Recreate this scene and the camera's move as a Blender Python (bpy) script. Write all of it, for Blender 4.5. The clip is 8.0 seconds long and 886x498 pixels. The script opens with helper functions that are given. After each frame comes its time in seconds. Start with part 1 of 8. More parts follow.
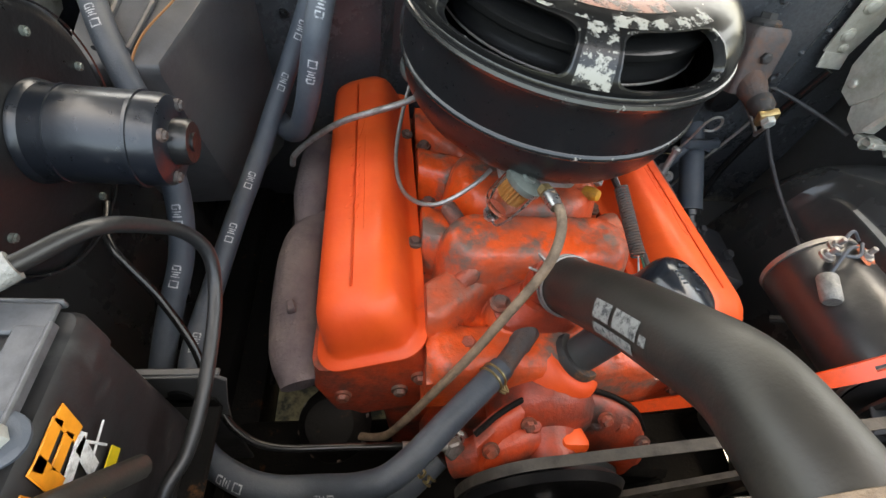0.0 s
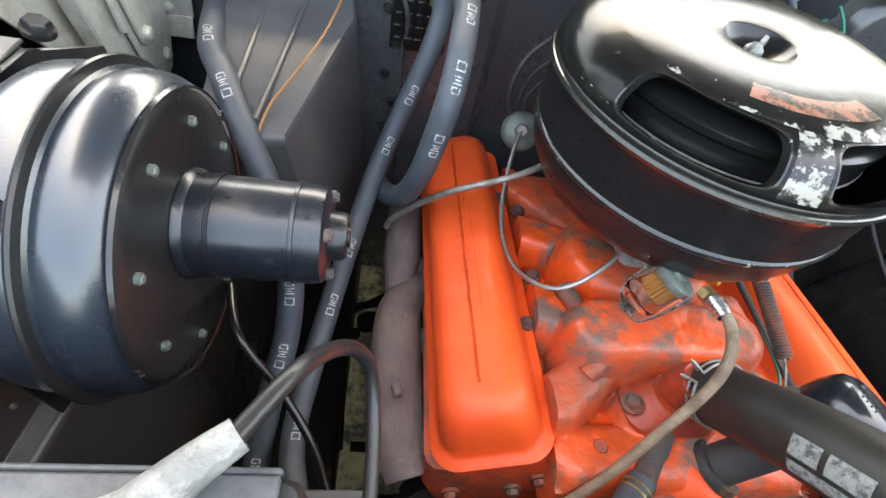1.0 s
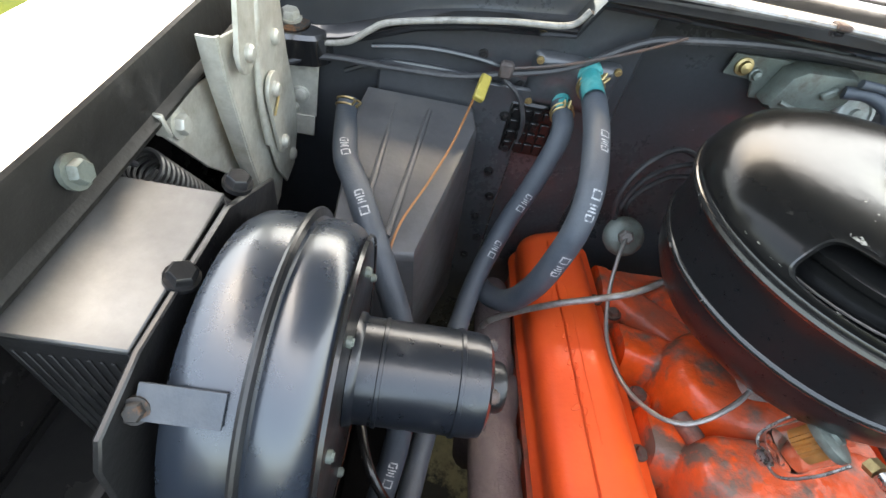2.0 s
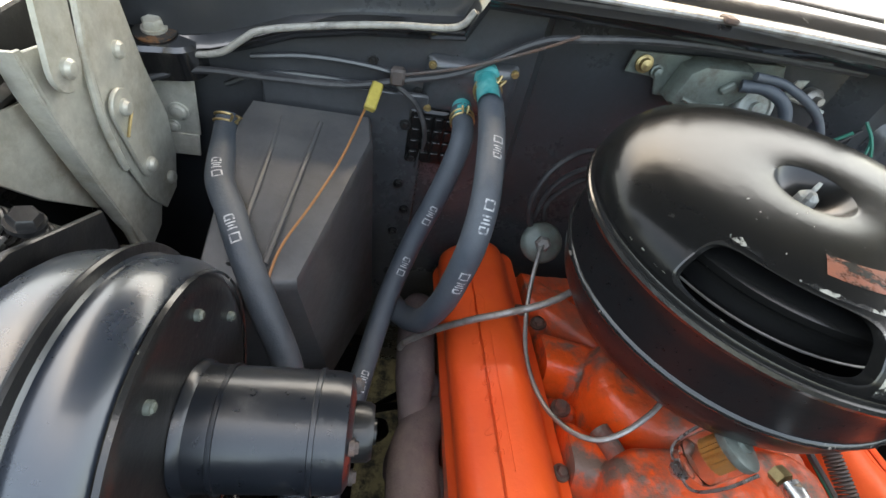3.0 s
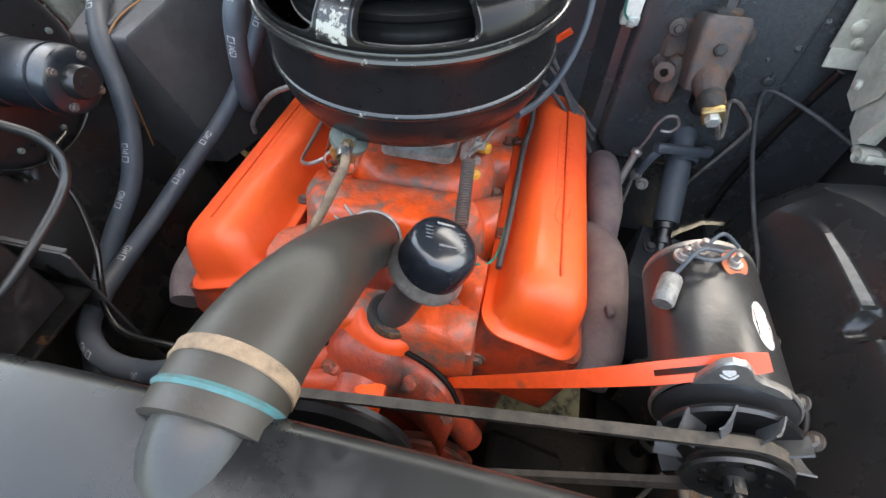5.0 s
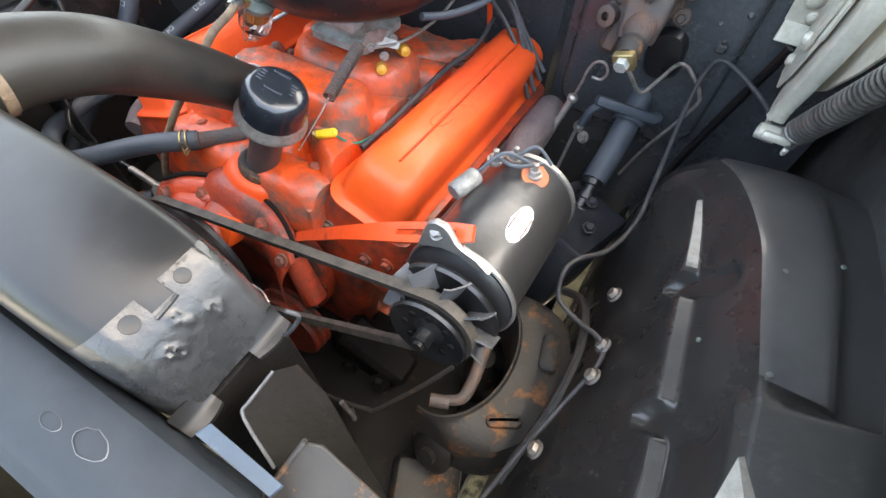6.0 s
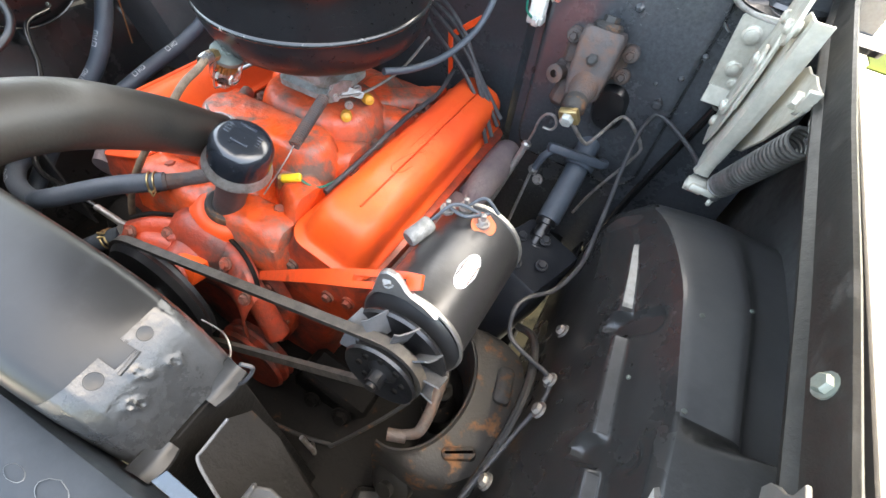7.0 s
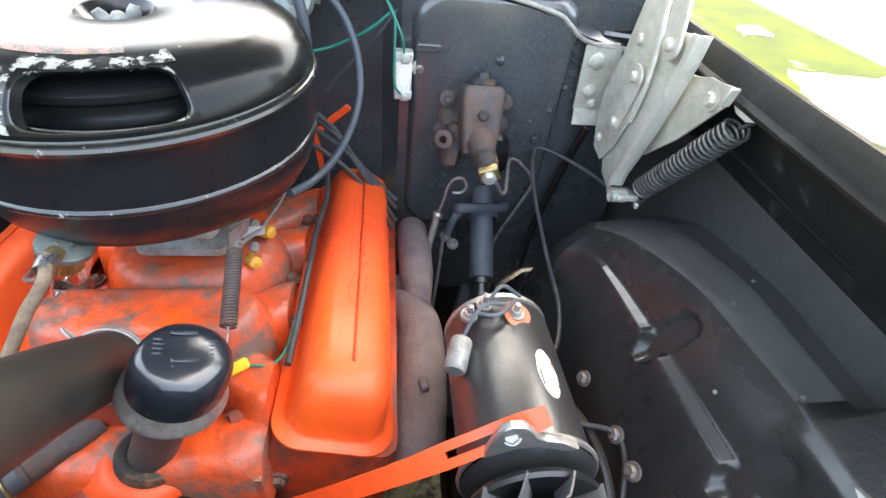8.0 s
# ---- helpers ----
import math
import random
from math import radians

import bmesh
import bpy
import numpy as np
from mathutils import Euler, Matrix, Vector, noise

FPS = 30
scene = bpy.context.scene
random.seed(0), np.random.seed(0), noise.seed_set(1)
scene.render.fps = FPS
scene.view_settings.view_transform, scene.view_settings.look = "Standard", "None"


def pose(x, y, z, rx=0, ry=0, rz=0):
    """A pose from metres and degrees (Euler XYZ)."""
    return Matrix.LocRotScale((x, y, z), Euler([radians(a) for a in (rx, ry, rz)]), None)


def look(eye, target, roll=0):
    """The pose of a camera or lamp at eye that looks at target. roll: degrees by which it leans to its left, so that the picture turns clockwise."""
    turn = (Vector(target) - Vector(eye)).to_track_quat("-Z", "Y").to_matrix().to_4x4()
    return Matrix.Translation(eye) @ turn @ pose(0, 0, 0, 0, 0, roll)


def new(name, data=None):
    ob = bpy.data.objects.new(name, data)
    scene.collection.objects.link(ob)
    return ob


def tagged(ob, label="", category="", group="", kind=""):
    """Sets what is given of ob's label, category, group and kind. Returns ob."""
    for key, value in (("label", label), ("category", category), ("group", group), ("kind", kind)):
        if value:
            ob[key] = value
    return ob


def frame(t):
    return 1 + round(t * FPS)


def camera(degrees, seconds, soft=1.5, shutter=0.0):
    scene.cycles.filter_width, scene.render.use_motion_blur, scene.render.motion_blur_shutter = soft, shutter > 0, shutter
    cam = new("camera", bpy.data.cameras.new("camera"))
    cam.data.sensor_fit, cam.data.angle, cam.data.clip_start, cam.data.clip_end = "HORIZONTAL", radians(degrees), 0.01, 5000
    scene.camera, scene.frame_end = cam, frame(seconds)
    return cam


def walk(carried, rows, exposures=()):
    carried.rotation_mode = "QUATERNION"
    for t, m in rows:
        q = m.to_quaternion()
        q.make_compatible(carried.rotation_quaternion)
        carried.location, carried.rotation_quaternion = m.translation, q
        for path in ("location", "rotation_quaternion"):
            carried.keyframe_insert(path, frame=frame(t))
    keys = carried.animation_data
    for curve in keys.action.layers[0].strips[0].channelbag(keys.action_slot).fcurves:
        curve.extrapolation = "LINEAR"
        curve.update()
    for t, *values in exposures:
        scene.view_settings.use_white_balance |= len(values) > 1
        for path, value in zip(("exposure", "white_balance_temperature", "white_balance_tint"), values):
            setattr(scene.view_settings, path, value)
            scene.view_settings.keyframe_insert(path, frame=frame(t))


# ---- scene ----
cam = camera(88.6, 8.0)
PATH = [
    (0, (-0.188, -0.277, 1.273), (0.125, 0.875, -0.331), 14.4),
    (0.5, (-0.248, -0.215, 1.258), (0.098, 0.969, -0.316), 15.6),
    (1, (-0.31, -0.199, 1.268), (-0.036, 1.032, -0.284), 14.8),
    (1.5, (-0.396, -0.175, 1.279), (-0.215, 1.109, -0.243), 14.4),
    (1.7, (-0.419, -0.161, 1.291), (-0.286, 1.151, -0.213), 13.6),
    (2.8, (-0.375, -0.075, 1.304), (-0.119, 1.348, -0.078), 13.9),
    (3, (-0.343, -0.098, 1.294), (-0.062, 1.284, -0.125), 13.7),
    (3.5, (-0.279, -0.178, 1.297), (0.009, 1.072, -0.238), 13.0),
    (4, (-0.176, -0.239, 1.289), (-0.039, 0.939, -0.321), 8.6),
    (4.2, (-0.098, -0.263, 1.278), (-0.054, 0.907, -0.343), 6.4),
    (5.3, (0.241, -0.344, 1.285), (-0.116, 0.827, -0.296), 0.9),
    (5.5, (0.308, -0.349, 1.262), (-0.097, 0.762, -0.352), 1.8),
    (6, (0.446, -0.344, 1.264), (-0.083, 0.64, -0.394), 2.8),
    (6.5, (0.49, -0.341, 1.289), (-0.059, 0.64, -0.364), 6.5),
    (7, (0.463, -0.335, 1.308), (-0.008, 0.773, -0.289), 7.4),
    (7.5, (0.383, -0.298, 1.281), (0.224, 1.014, -0.221), 7.6),
    (8, (0.243, -0.287, 1.262), (0.496, 1.167, -0.088), 7.5),
]
walk(cam, [(t, look(e, g, r)) for t, e, g, r in PATH], [(0, 3.46, 8900, 4), (0.5, 3.82, 8600, 4), (1.0, 3.92, 8300, 4), (1.5, 3.88, 8200, 4), (3.2, 3.26, 8500, 4), (4.2, 3.42, 8500, 4), (5.3, 3.88, 7800, 4), (6.5, 4.18, 7800, 4), (7.0, 4.25, 7800, 4), (7.5, 4.28, 7800, 4), (8.0, 4.10, 7800, 4)])

# ---- world, sun and large lights ----
world = bpy.data.worlds.new("sky")
scene.world = world
world.use_nodes = True
wn = world.node_tree
sky = wn.nodes.new("ShaderNodeTexSky")
sky.sky_type = "NISHITA"
sky.sun_disc = False
sky.sun_elevation, sky.sun_rotation = radians(65), radians(12)
sky.air_density, sky.dust_density, sky.ozone_density = 1.0, 6.0, 0.6
wn.links.new(sky.outputs[0], wn.nodes["Background"].inputs[0])
wn.nodes["Background"].inputs[1].default_value = 0.15
sun = new("sun", bpy.data.lights.new("sun", "SUN"))
sun.data.energy, sun.data.angle, sun.data.color = 0.8, radians(30), (1.0, 0.95, 0.88)
sun.matrix_world = look((0.5, 2.2, 5.0), (0, 0, 0))

# ---- materials ----


def mat(name, c1, rough=0.5, metal=0.0, c2=None, scale=30.0, amt=0.5, edge=0.08, bump=0.0, bscale=250.0,
        rough2=None, c3=None, scale3=6.0, amt3=0.55, wear=None, coat=0.0, trans=0.0, var=0.12, spec=0.5):
    """A surface with grain, patches of a second and third colour, fine relief and worn edges."""
    m = bpy.data.materials.new(name)
    m.use_nodes = True
    nt = m.node_tree
    n, l = nt.nodes, nt.links
    b = n["Principled BSDF"]
    b.inputs["Metallic"].default_value = metal
    b.inputs["Specular IOR Level"].default_value = spec
    b.inputs["Coat Weight"].default_value = coat
    b.inputs["Coat Roughness"].default_value = 0.12
    b.inputs["Transmission Weight"].default_value = trans
    co = n.new("ShaderNodeTexCoord").outputs["Object"]

    def tex(s, d=5.0, r=0.6):
        t = n.new("ShaderNodeTexNoise")
        t.inputs["Scale"].default_value, t.inputs["Detail"].default_value = s, d
        t.inputs["Roughness"].default_value = r
        l.new(co, t.inputs["Vector"])
        return t.outputs["Fac"]

    def ramp(fac, a, e):
        r = n.new("ShaderNodeMapRange")
        r.inputs["From Min"].default_value, r.inputs["From Max"].default_value = a - e, a + e
        l.new(fac, r.inputs["Value"])
        return r.outputs["Result"]

    def blend(fac, a, c):
        x = n.new("ShaderNodeMix")
        x.data_type = "RGBA"
        l.new(fac, x.inputs["Factor"])
        for sock, v in ((x.inputs["A"], a), (x.inputs["B"], c)):
            if isinstance(v, tuple):
                sock.default_value = (*v, 1)
            else:
                l.new(v, sock)
        return x.outputs["Result"]

    grain = tex(scale * 2.3 + 7, 6.0, 0.7)
    dark = tuple(v * (1 - 2 * var) for v in c1)
    light = tuple(min(1.0, v * (1 + var)) for v in c1)
    col = blend(ramp(grain, 0.5, 0.25), dark, light)
    rv = ramp(grain, 0.5, 0.3)
    rr = n.new("ShaderNodeMapRange")
    rr.inputs["To Min"].default_value, rr.inputs["To Max"].default_value = max(0.03, rough * 0.8), min(1.0, rough * 1.2)
    l.new(rv, rr.inputs["Value"])
    rsock = rr.outputs["Result"]

    def rmix(fac, value):
        nonlocal rsock
        x = n.new("ShaderNodeMix")
        l.new(fac, x.inputs["Factor"])
        l.new(rsock, x.inputs["A"])
        x.inputs["B"].default_value = value
        rsock = x.outputs["Result"]

    if c3 is not None:
        f = ramp(tex(scale3, 6.0, 0.65), amt3, 0.14)
        col = blend(f, col, c3)
        rmix(f, min(1.0, rough + 0.2))
    if c2 is not None:
        f = ramp(tex(scale, 8.0, 0.7), amt, edge)
        col = blend(f, col, c2)
        rmix(f, rough2 if rough2 is not None else min(1.0, rough + 0.25))
    if wear is not None:
        g = n.new("ShaderNodeNewGeometry").outputs["Pointiness"]
        a = n.new("ShaderNodeMath")
        a.operation = "MULTIPLY_ADD"
        l.new(tex(scale * 3 + 40, 5.0, 0.7), a.inputs[0])
        a.inputs[1].default_value = 0.10
        l.new(g, a.inputs[2])
        f = ramp(a.outputs[0], wear[1], 0.012)
        col = blend(f, col, wear[0])
    l.new(col, b.inputs["Base Color"])
    l.new(rsock, b.inputs["Roughness"])
    if bump:
        bp = n.new("ShaderNodeBump")
        bp.inputs["Strength"].default_value, bp.inputs["Distance"].default_value = bump, 0.002
        l.new(tex(bscale, 4.0, 0.6), bp.inputs["Height"])
        l.new(bp.outputs[0], b.inputs["Normal"])
    return m


ORANGE = (0.82, 0.098, 0.014)
M_COVER = mat("orange_enamel", ORANGE, 0.48, 0, (0.42, 0.05, 0.02), 9, 0.72, 0.05, 0.25, 90, c3=(0.72, 0.06, 0.012), scale3=4, coat=0.10, var=0.05)
M_BLOCK = mat("grimy_orange_enamel", (0.60, 0.060, 0.014), 0.36, 0, (0.060, 0.036, 0.030), 10, 0.535, 0.09, 0.6, 130, c3=(0.26, 0.036, 0.018), scale3=6, amt3=0.50, coat=0.1, var=0.1)
M_INTAKE = mat("sooty_orange_casting", (0.80, 0.090, 0.016), 0.34, 0, (0.145, 0.092, 0.070), 15, 0.540, 0.06, 1.0, 70, c3=(0.30, 0.075, 0.042), scale3=9, amt3=0.545, coat=0.1, var=0.14)
M_GRIME = mat("oily_grime_over_orange", (0.155, 0.088, 0.064), 0.50, 0, (0.085, 0.062, 0.052), 24, 0.53, 0.1, 1.0, 110, c3=(0.50, 0.060, 0.018), scale3=14, amt3=0.555, var=0.25)
M_GLOSS = mat("black_gloss_enamel", (0.008, 0.008, 0.008), 0.22, 0, (0.03, 0.028, 0.025), 60, 0.70, 0.04, 0.12, 60, coat=0.0, var=0.1, spec=0.45)
M_LID = mat("black_lid_enamel", (0.008, 0.008, 0.008), 0.20, 0, (0.022, 0.021, 0.019), 60, 0.72, 0.04, 0.08, 60, coat=0.0, var=0.1, spec=0.19)
M_BLOWER = mat("black_satin_enamel", (0.015, 0.021, 0.031), 0.28, 0, (0.019, 0.025, 0.035), 7, 0.60, 0.15, 0.08, 40, rough2=0.29, coat=0.25, var=0.06, spec=0.95)
# blower enamel again, darkened since the motor mirrors less sky than the drum
M_MOTOR = mat("blower_enamel_shaded_copy", (0.010, 0.0125, 0.017), 0.30, 0, (0.035, 0.036, 0.038), 40, 0.66, 0.06, 0.2, 50, coat=0.2, var=0.08, spec=0.6)
M_CAP = mat("blue_black_cap_enamel", (0.014, 0.017, 0.022), 0.20, 0, (0.03, 0.031, 0.033), 60, 0.68, 0.05, 0.12, 60, var=0.1, spec=0.7)
M_RAIL = mat("flat_black_paint", (0.013, 0.0127, 0.012), 0.48, 0, (0.040, 0.038, 0.036), 30, 0.63, 0.08, 0.3, 160, var=0.2, spec=0.38)
M_RAGGED = mat("paint_flaked_to_bare_metal", (0.016, 0.016, 0.016), 0.25, 0, (0.31, 0.30, 0.26), 75, 0.53, 0.02, 0.25, 90, rough2=0.4, var=0.1)
M_CHIP = mat("chipped_black_enamel", (0.014, 0.014, 0.014), 0.22, 0, (0.30, 0.285, 0.25), 55, 0.65, 0.03, 0.2, 90, rough2=0.4, coat=0.3, var=0.1)
M_BARE = mat("enamel_worn_to_bare_metal", (0.28, 0.265, 0.23), 0.42, 0.3, (0.02, 0.02, 0.02), 60, 0.52, 0.03, 0.2, 90, rough2=0.25, var=0.15)
M_SATIN = mat("black_satin_paint", (0.010, 0.010, 0.011), 0.30, 0, (0.03, 0.029, 0.027), 14, 0.66, 0.1, 0.25, 120, c3=(0.016, 0.016, 0.016), scale3=3, coat=0.15, var=0.15)
M_APRON = mat("dusty_black_undercoat", (0.024, 0.024, 0.024), 0.22, 0, (0.036, 0.035, 0.033), 9, 0.62, 0.16, 0.06, 45, rough2=0.26, c3=(0.025, 0.024, 0.023), scale3=3.5, var=0.15, spec=0.5)
# dusty undercoat, paler to stand in for light falling on the plateau
M_APRONTOP = mat("dusty_undercoat_lifted_by_light", (0.060, 0.060, 0.061), 0.42, 0, (0.085, 0.083, 0.079), 9, 0.60, 0.16, 0.10, 70, c3=(0.050, 0.050, 0.050), scale3=3.5, var=0.15)
M_RIB = mat("paint_worn_grey_and_lip_highlight", (0.30, 0.285, 0.255), 0.36, 0, (0.11, 0.105, 0.098), 40, 0.60, 0.08, 0.15, 120, var=0.2)
M_RUBSHEEN = mat("paint_rubbed_thin_and_bevel_sheen", (0.062, 0.060, 0.058), 0.32, 0, (0.035, 0.035, 0.034), 26, 0.62, 0.12, 0.12, 120, var=0.15)
M_FIRE = mat("black_firewall_paint", (0.056, 0.060, 0.066), 0.22, 0, (0.20, 0.20, 0.19), 75, 0.725, 0.03, 0.6, 15, rough2=0.4, c3=(0.028, 0.030, 0.033), scale3=4, coat=0.5, var=0.2, spec=0.6)
M_DUCT = mat("dark_grey_fibreboard", (0.068, 0.068, 0.071), 0.42, 0, (0.09, 0.088, 0.085), 12, 0.62, 0.12, 0.3, 110, coat=0.05, var=0.15)
M_RUBBER = mat("dusty_black_rubber", (0.016, 0.0158, 0.0155), 0.33, 0, (0.036, 0.032, 0.026), 8, 0.59, 0.16, 0.12, 300, c3=(0.036, 0.030, 0.023), scale3=3.2, amt3=0.56, var=0.15)
M_HOSE = mat("dusty_rubber_hose", (0.048, 0.059, 0.074), 0.50, 0, (0.082, 0.092, 0.104), 16, 0.60, 0.14, 0.2, 350, var=0.12)
M_ZINC = mat("dull_zinc_plate", (0.50, 0.52, 0.49), 0.42, 0.45, (0.33, 0.32, 0.28), 20, 0.58, 0.1, 0.3, 140, c3=(0.5, 0.52, 0.5), scale3=5, var=0.12)
M_STEEL = mat("bright_steel", (0.55, 0.55, 0.54), 0.28, 0.95, (0.30, 0.27, 0.23), 60, 0.62, 0.08, 0.2, 200, var=0.1)
M_BRASS = mat("tarnished_brass", (0.46, 0.35, 0.17), 0.38, 0.85, (0.26, 0.18, 0.09), 50, 0.58, 0.1, 0.2, 200)
M_CAST = mat("rusty_brown_cast_iron", (0.085, 0.068, 0.062), 0.55, 0.1, (0.13, 0.072, 0.05), 35, 0.56, 0.1, 0.7, 220, c3=(0.05, 0.045, 0.045), scale3=9)
M_MANI = mat("heat_stained_cast_iron", (0.155, 0.118, 0.118), 0.78, 0.0, (0.105, 0.080, 0.086), 14, 0.56, 0.12, 0.8, 240, c3=(0.20, 0.155, 0.14), scale3=10, var=0.12)
M_FRAME = mat("black_chassis_paint_with_rust", (0.006, 0.0055, 0.005), 0.6, 0, (0.10, 0.045, 0.018), 32, 0.67, 0.05, 0.6, 160, c3=(0.012, 0.011, 0.010), scale3=8, spec=0.12)
M_CUP = mat("grey_brown_rusted_steel", (0.030, 0.028, 0.026), 0.60, 0.0, (0.20, 0.090, 0.036), 28, 0.60, 0.05, 0.25, 180, c3=(0.020, 0.019, 0.018), scale3=7)
M_COREP = mat("blue_grey_satin_paint", (0.024, 0.029, 0.035), 0.42, 0, (0.030, 0.036, 0.042), 9, 0.62, 0.1, 0.12, 90, coat=0.0, var=0.12, spec=0.16)
M_SHROUD = mat("black_painted_shroud_steel", (0.010, 0.0105, 0.0115), 0.25, 0, (0.022, 0.022, 0.023), 22, 0.64, 0.10, 0.45, 13, c3=(0.014, 0.014, 0.014), scale3=5, coat=0.0, var=0.2, spec=0.36)
M_GREYPATCH = mat("lifted_grey_paint", (0.11, 0.115, 0.12), 0.4, 0.0, (0.04, 0.042, 0.045), 30, 0.55, 0.12, 0.4, 80)
M_ENDSHEET = mat("rubbed_shroud_paint_with_sky_sheen", (0.026, 0.0265, 0.027), 0.24, 0, (0.020, 0.020, 0.021), 55, 0.62, 0.14, 0.30, 130, c3=(0.060, 0.061, 0.062), scale3=14, amt3=0.57, var=0.2, spec=0.55)
M_STEER = mat("dark_slate_paint", (0.022, 0.024, 0.029), 0.42, 0, (0.045, 0.045, 0.046), 18, 0.60, 0.12, 0.2, 120, var=0.15)
M_HOSEINK = mat("faded_white_ink", (0.50, 0.51, 0.52), 0.6, 0, (0.12, 0.13, 0.15), 220, 0.54, 0.08)
M_FAN = mat("dull_slate_steel", (0.085, 0.090, 0.098), 0.45, 0.1, (0.05, 0.05, 0.052), 30, 0.58, 0.1, 0.2, 120)
M_PAN = mat("satin_black_pan_enamel", (0.010, 0.010, 0.011), 0.30, 0, (0.03, 0.028, 0.025), 60, 0.70, 0.04, 0.12, 60, coat=0.0, var=0.1, spec=0.34)
M_SPRING = mat("dark_spring_steel", (0.13, 0.125, 0.12), 0.34, 0.5, (0.03, 0.029, 0.028), 40, 0.58, 0.1, 0.2, 150)
M_COWL = mat("polished_black_enamel", (0.012, 0.012, 0.013), 0.14, 0, (0.03, 0.029, 0.027), 40, 0.70, 0.05, 0.12, 40, coat=0.6, var=0.1, spec=0.8)
M_BLUE = mat("pale_blue_paint", (0.030, 0.050, 0.075), 0.45, 0, (0.08, 0.11, 0.15), 30, 0.6, 0.1)
M_BELT = mat("dusty_tan_rubber", (0.062, 0.053, 0.043), 0.6, 0, (0.03, 0.027, 0.023), 40, 0.56, 0.1, 0.3, 200)
M_HINGE = mat("greenish_zinc_plate", (0.53, 0.52, 0.455), 0.38, 0.30, (0.36, 0.335, 0.27), 20, 0.58, 0.1, 0.3, 90, c3=(0.32, 0.28, 0.22), scale3=6, amt3=0.62, var=0.14)
M_WIPER = mat("dull_green_zinc_casting", (0.16, 0.185, 0.165), 0.42, 0.3, (0.10, 0.095, 0.075), 35, 0.57, 0.1, 0.4, 120)
M_SHEET = mat("brushed_bare_sheet", (0.20, 0.20, 0.195), 0.42, 0.7, (0.15, 0.145, 0.14), 8, 0.55, 0.15, 0.15, 60)
M_CONN = mat("dull_yellow_plastic", (0.40, 0.32, 0.07), 0.4, 0, (0.25, 0.19, 0.06), 60, 0.6, 0.1)
M_DUSTLIT = mat("dusty_black_paint_lifted_by_light", (0.062, 0.061, 0.060), 0.42, 0, (0.05, 0.047, 0.043), 12, 0.6, 0.12, 0.15, 90)
M_TAB = mat("orange_red_coated_tab", (0.50, 0.115, 0.035), 0.45, 0, (0.30, 0.10, 0.06), 60, 0.55, 0.1)
M_GEN = mat("satin_black_generator_paint", (0.022, 0.022, 0.023), 0.34, 0, (0.035, 0.033, 0.031), 30, 0.66, 0.06, 0.15, 120, spec=0.9)
M_TAN = mat("tan_fuel_hose", (0.26, 0.18, 0.115), 0.6, 0, (0.11, 0.075, 0.05), 40, 0.55, 0.12, 0.6, 500)
M_WIRE = mat("grey_black_wire", (0.035, 0.035, 0.038), 0.5, 0, (0.08, 0.08, 0.08), 50, 0.6, 0.1)
M_TUBE = mat("grey_steel_tube", (0.33, 0.31, 0.29), 0.4, 0.6, (0.20, 0.17, 0.15), 70, 0.56, 0.1)
M_WHITE = mat("white_print", (0.72, 0.72, 0.70), 0.6, 0, (0.35, 0.35, 0.34), 180, 0.58, 0.08)
M_PRINT = mat("grey_white_print", (0.26, 0.26, 0.24), 0.6, 0, (0.06, 0.06, 0.06), 150, 0.55, 0.08)
M_CERAM = mat("white_ceramic", (0.70, 0.68, 0.62), 0.4, 0, (0.4, 0.37, 0.32), 60, 0.62, 0.1)
M_YELLOW = mat("yellow_plastic", (0.80, 0.55, 0.03), 0.35, 0, (0.5, 0.32, 0.03), 60, 0.64, 0.1)
M_GREEN = mat("green_wire", (0.01, 0.16, 0.11), 0.4)
M_BAND = mat("dull_teal_rubber", (0.03, 0.13, 0.14), 0.6, 0, (0.05, 0.09, 0.09), 60, 0.55, 0.1)
M_LEAF = mat("dry_ochre_leaf", (0.34, 0.17, 0.03), 0.7, 0, (0.16, 0.08, 0.02), 300, 0.55, 0.1)
M_TEAL = mat("teal_corroded_fitting", (0.02, 0.27, 0.27), 0.5, 0, (0.10, 0.35, 0.33), 60, 0.55, 0.1, 0.4)
M_OWIRE = mat("orange_brown_wire", (0.30, 0.13, 0.045), 0.5)
M_REDLOOM = mat("red_orange_bracket_paint", (0.78, 0.075, 0.015), 0.35, 0, (0.3, 0.05, 0.02), 40, 0.66, 0.08, coat=0.2)
M_CARB = mat("grey_zinc_casting", (0.42, 0.45, 0.43), 0.5, 0.4, (0.22, 0.19, 0.14), 35, 0.56, 0.12, 0.5, 180)
M_BATT = mat("black_battery_case", (0.014, 0.014, 0.015), 0.55, 0, (0.05, 0.05, 0.048), 24, 0.64, 0.1, 0.2, 120)
M_LEAD = mat("dull_lead", (0.20, 0.20, 0.19), 0.5, 0.4, (0.42, 0.42, 0.39), 40, 0.55, 0.12, 1.0, 140)
M_ORSTICK = mat("orange_sticker", (0.85, 0.30, 0.03), 0.35)
M_YESTICK = mat("yellow_sticker", (0.75, 0.55, 0.03), 0.35)
M_REDSTICK = mat("worn_red_decal", (0.26, 0.085, 0.05), 0.30, 0, (0.02, 0.018, 0.016), 60, 0.53, 0.06, rough2=0.25)
M_GRASS = mat("sunlit_grass", (0.016, 0.028, 0.004), 0.9, 0, (0.16, 0.15, 0.10), 0.9, 0.66, 0.04, 0.6, 40, c3=(0.034, 0.044, 0.007), scale3=1.6, amt3=0.52, var=0.35, spec=0.1)
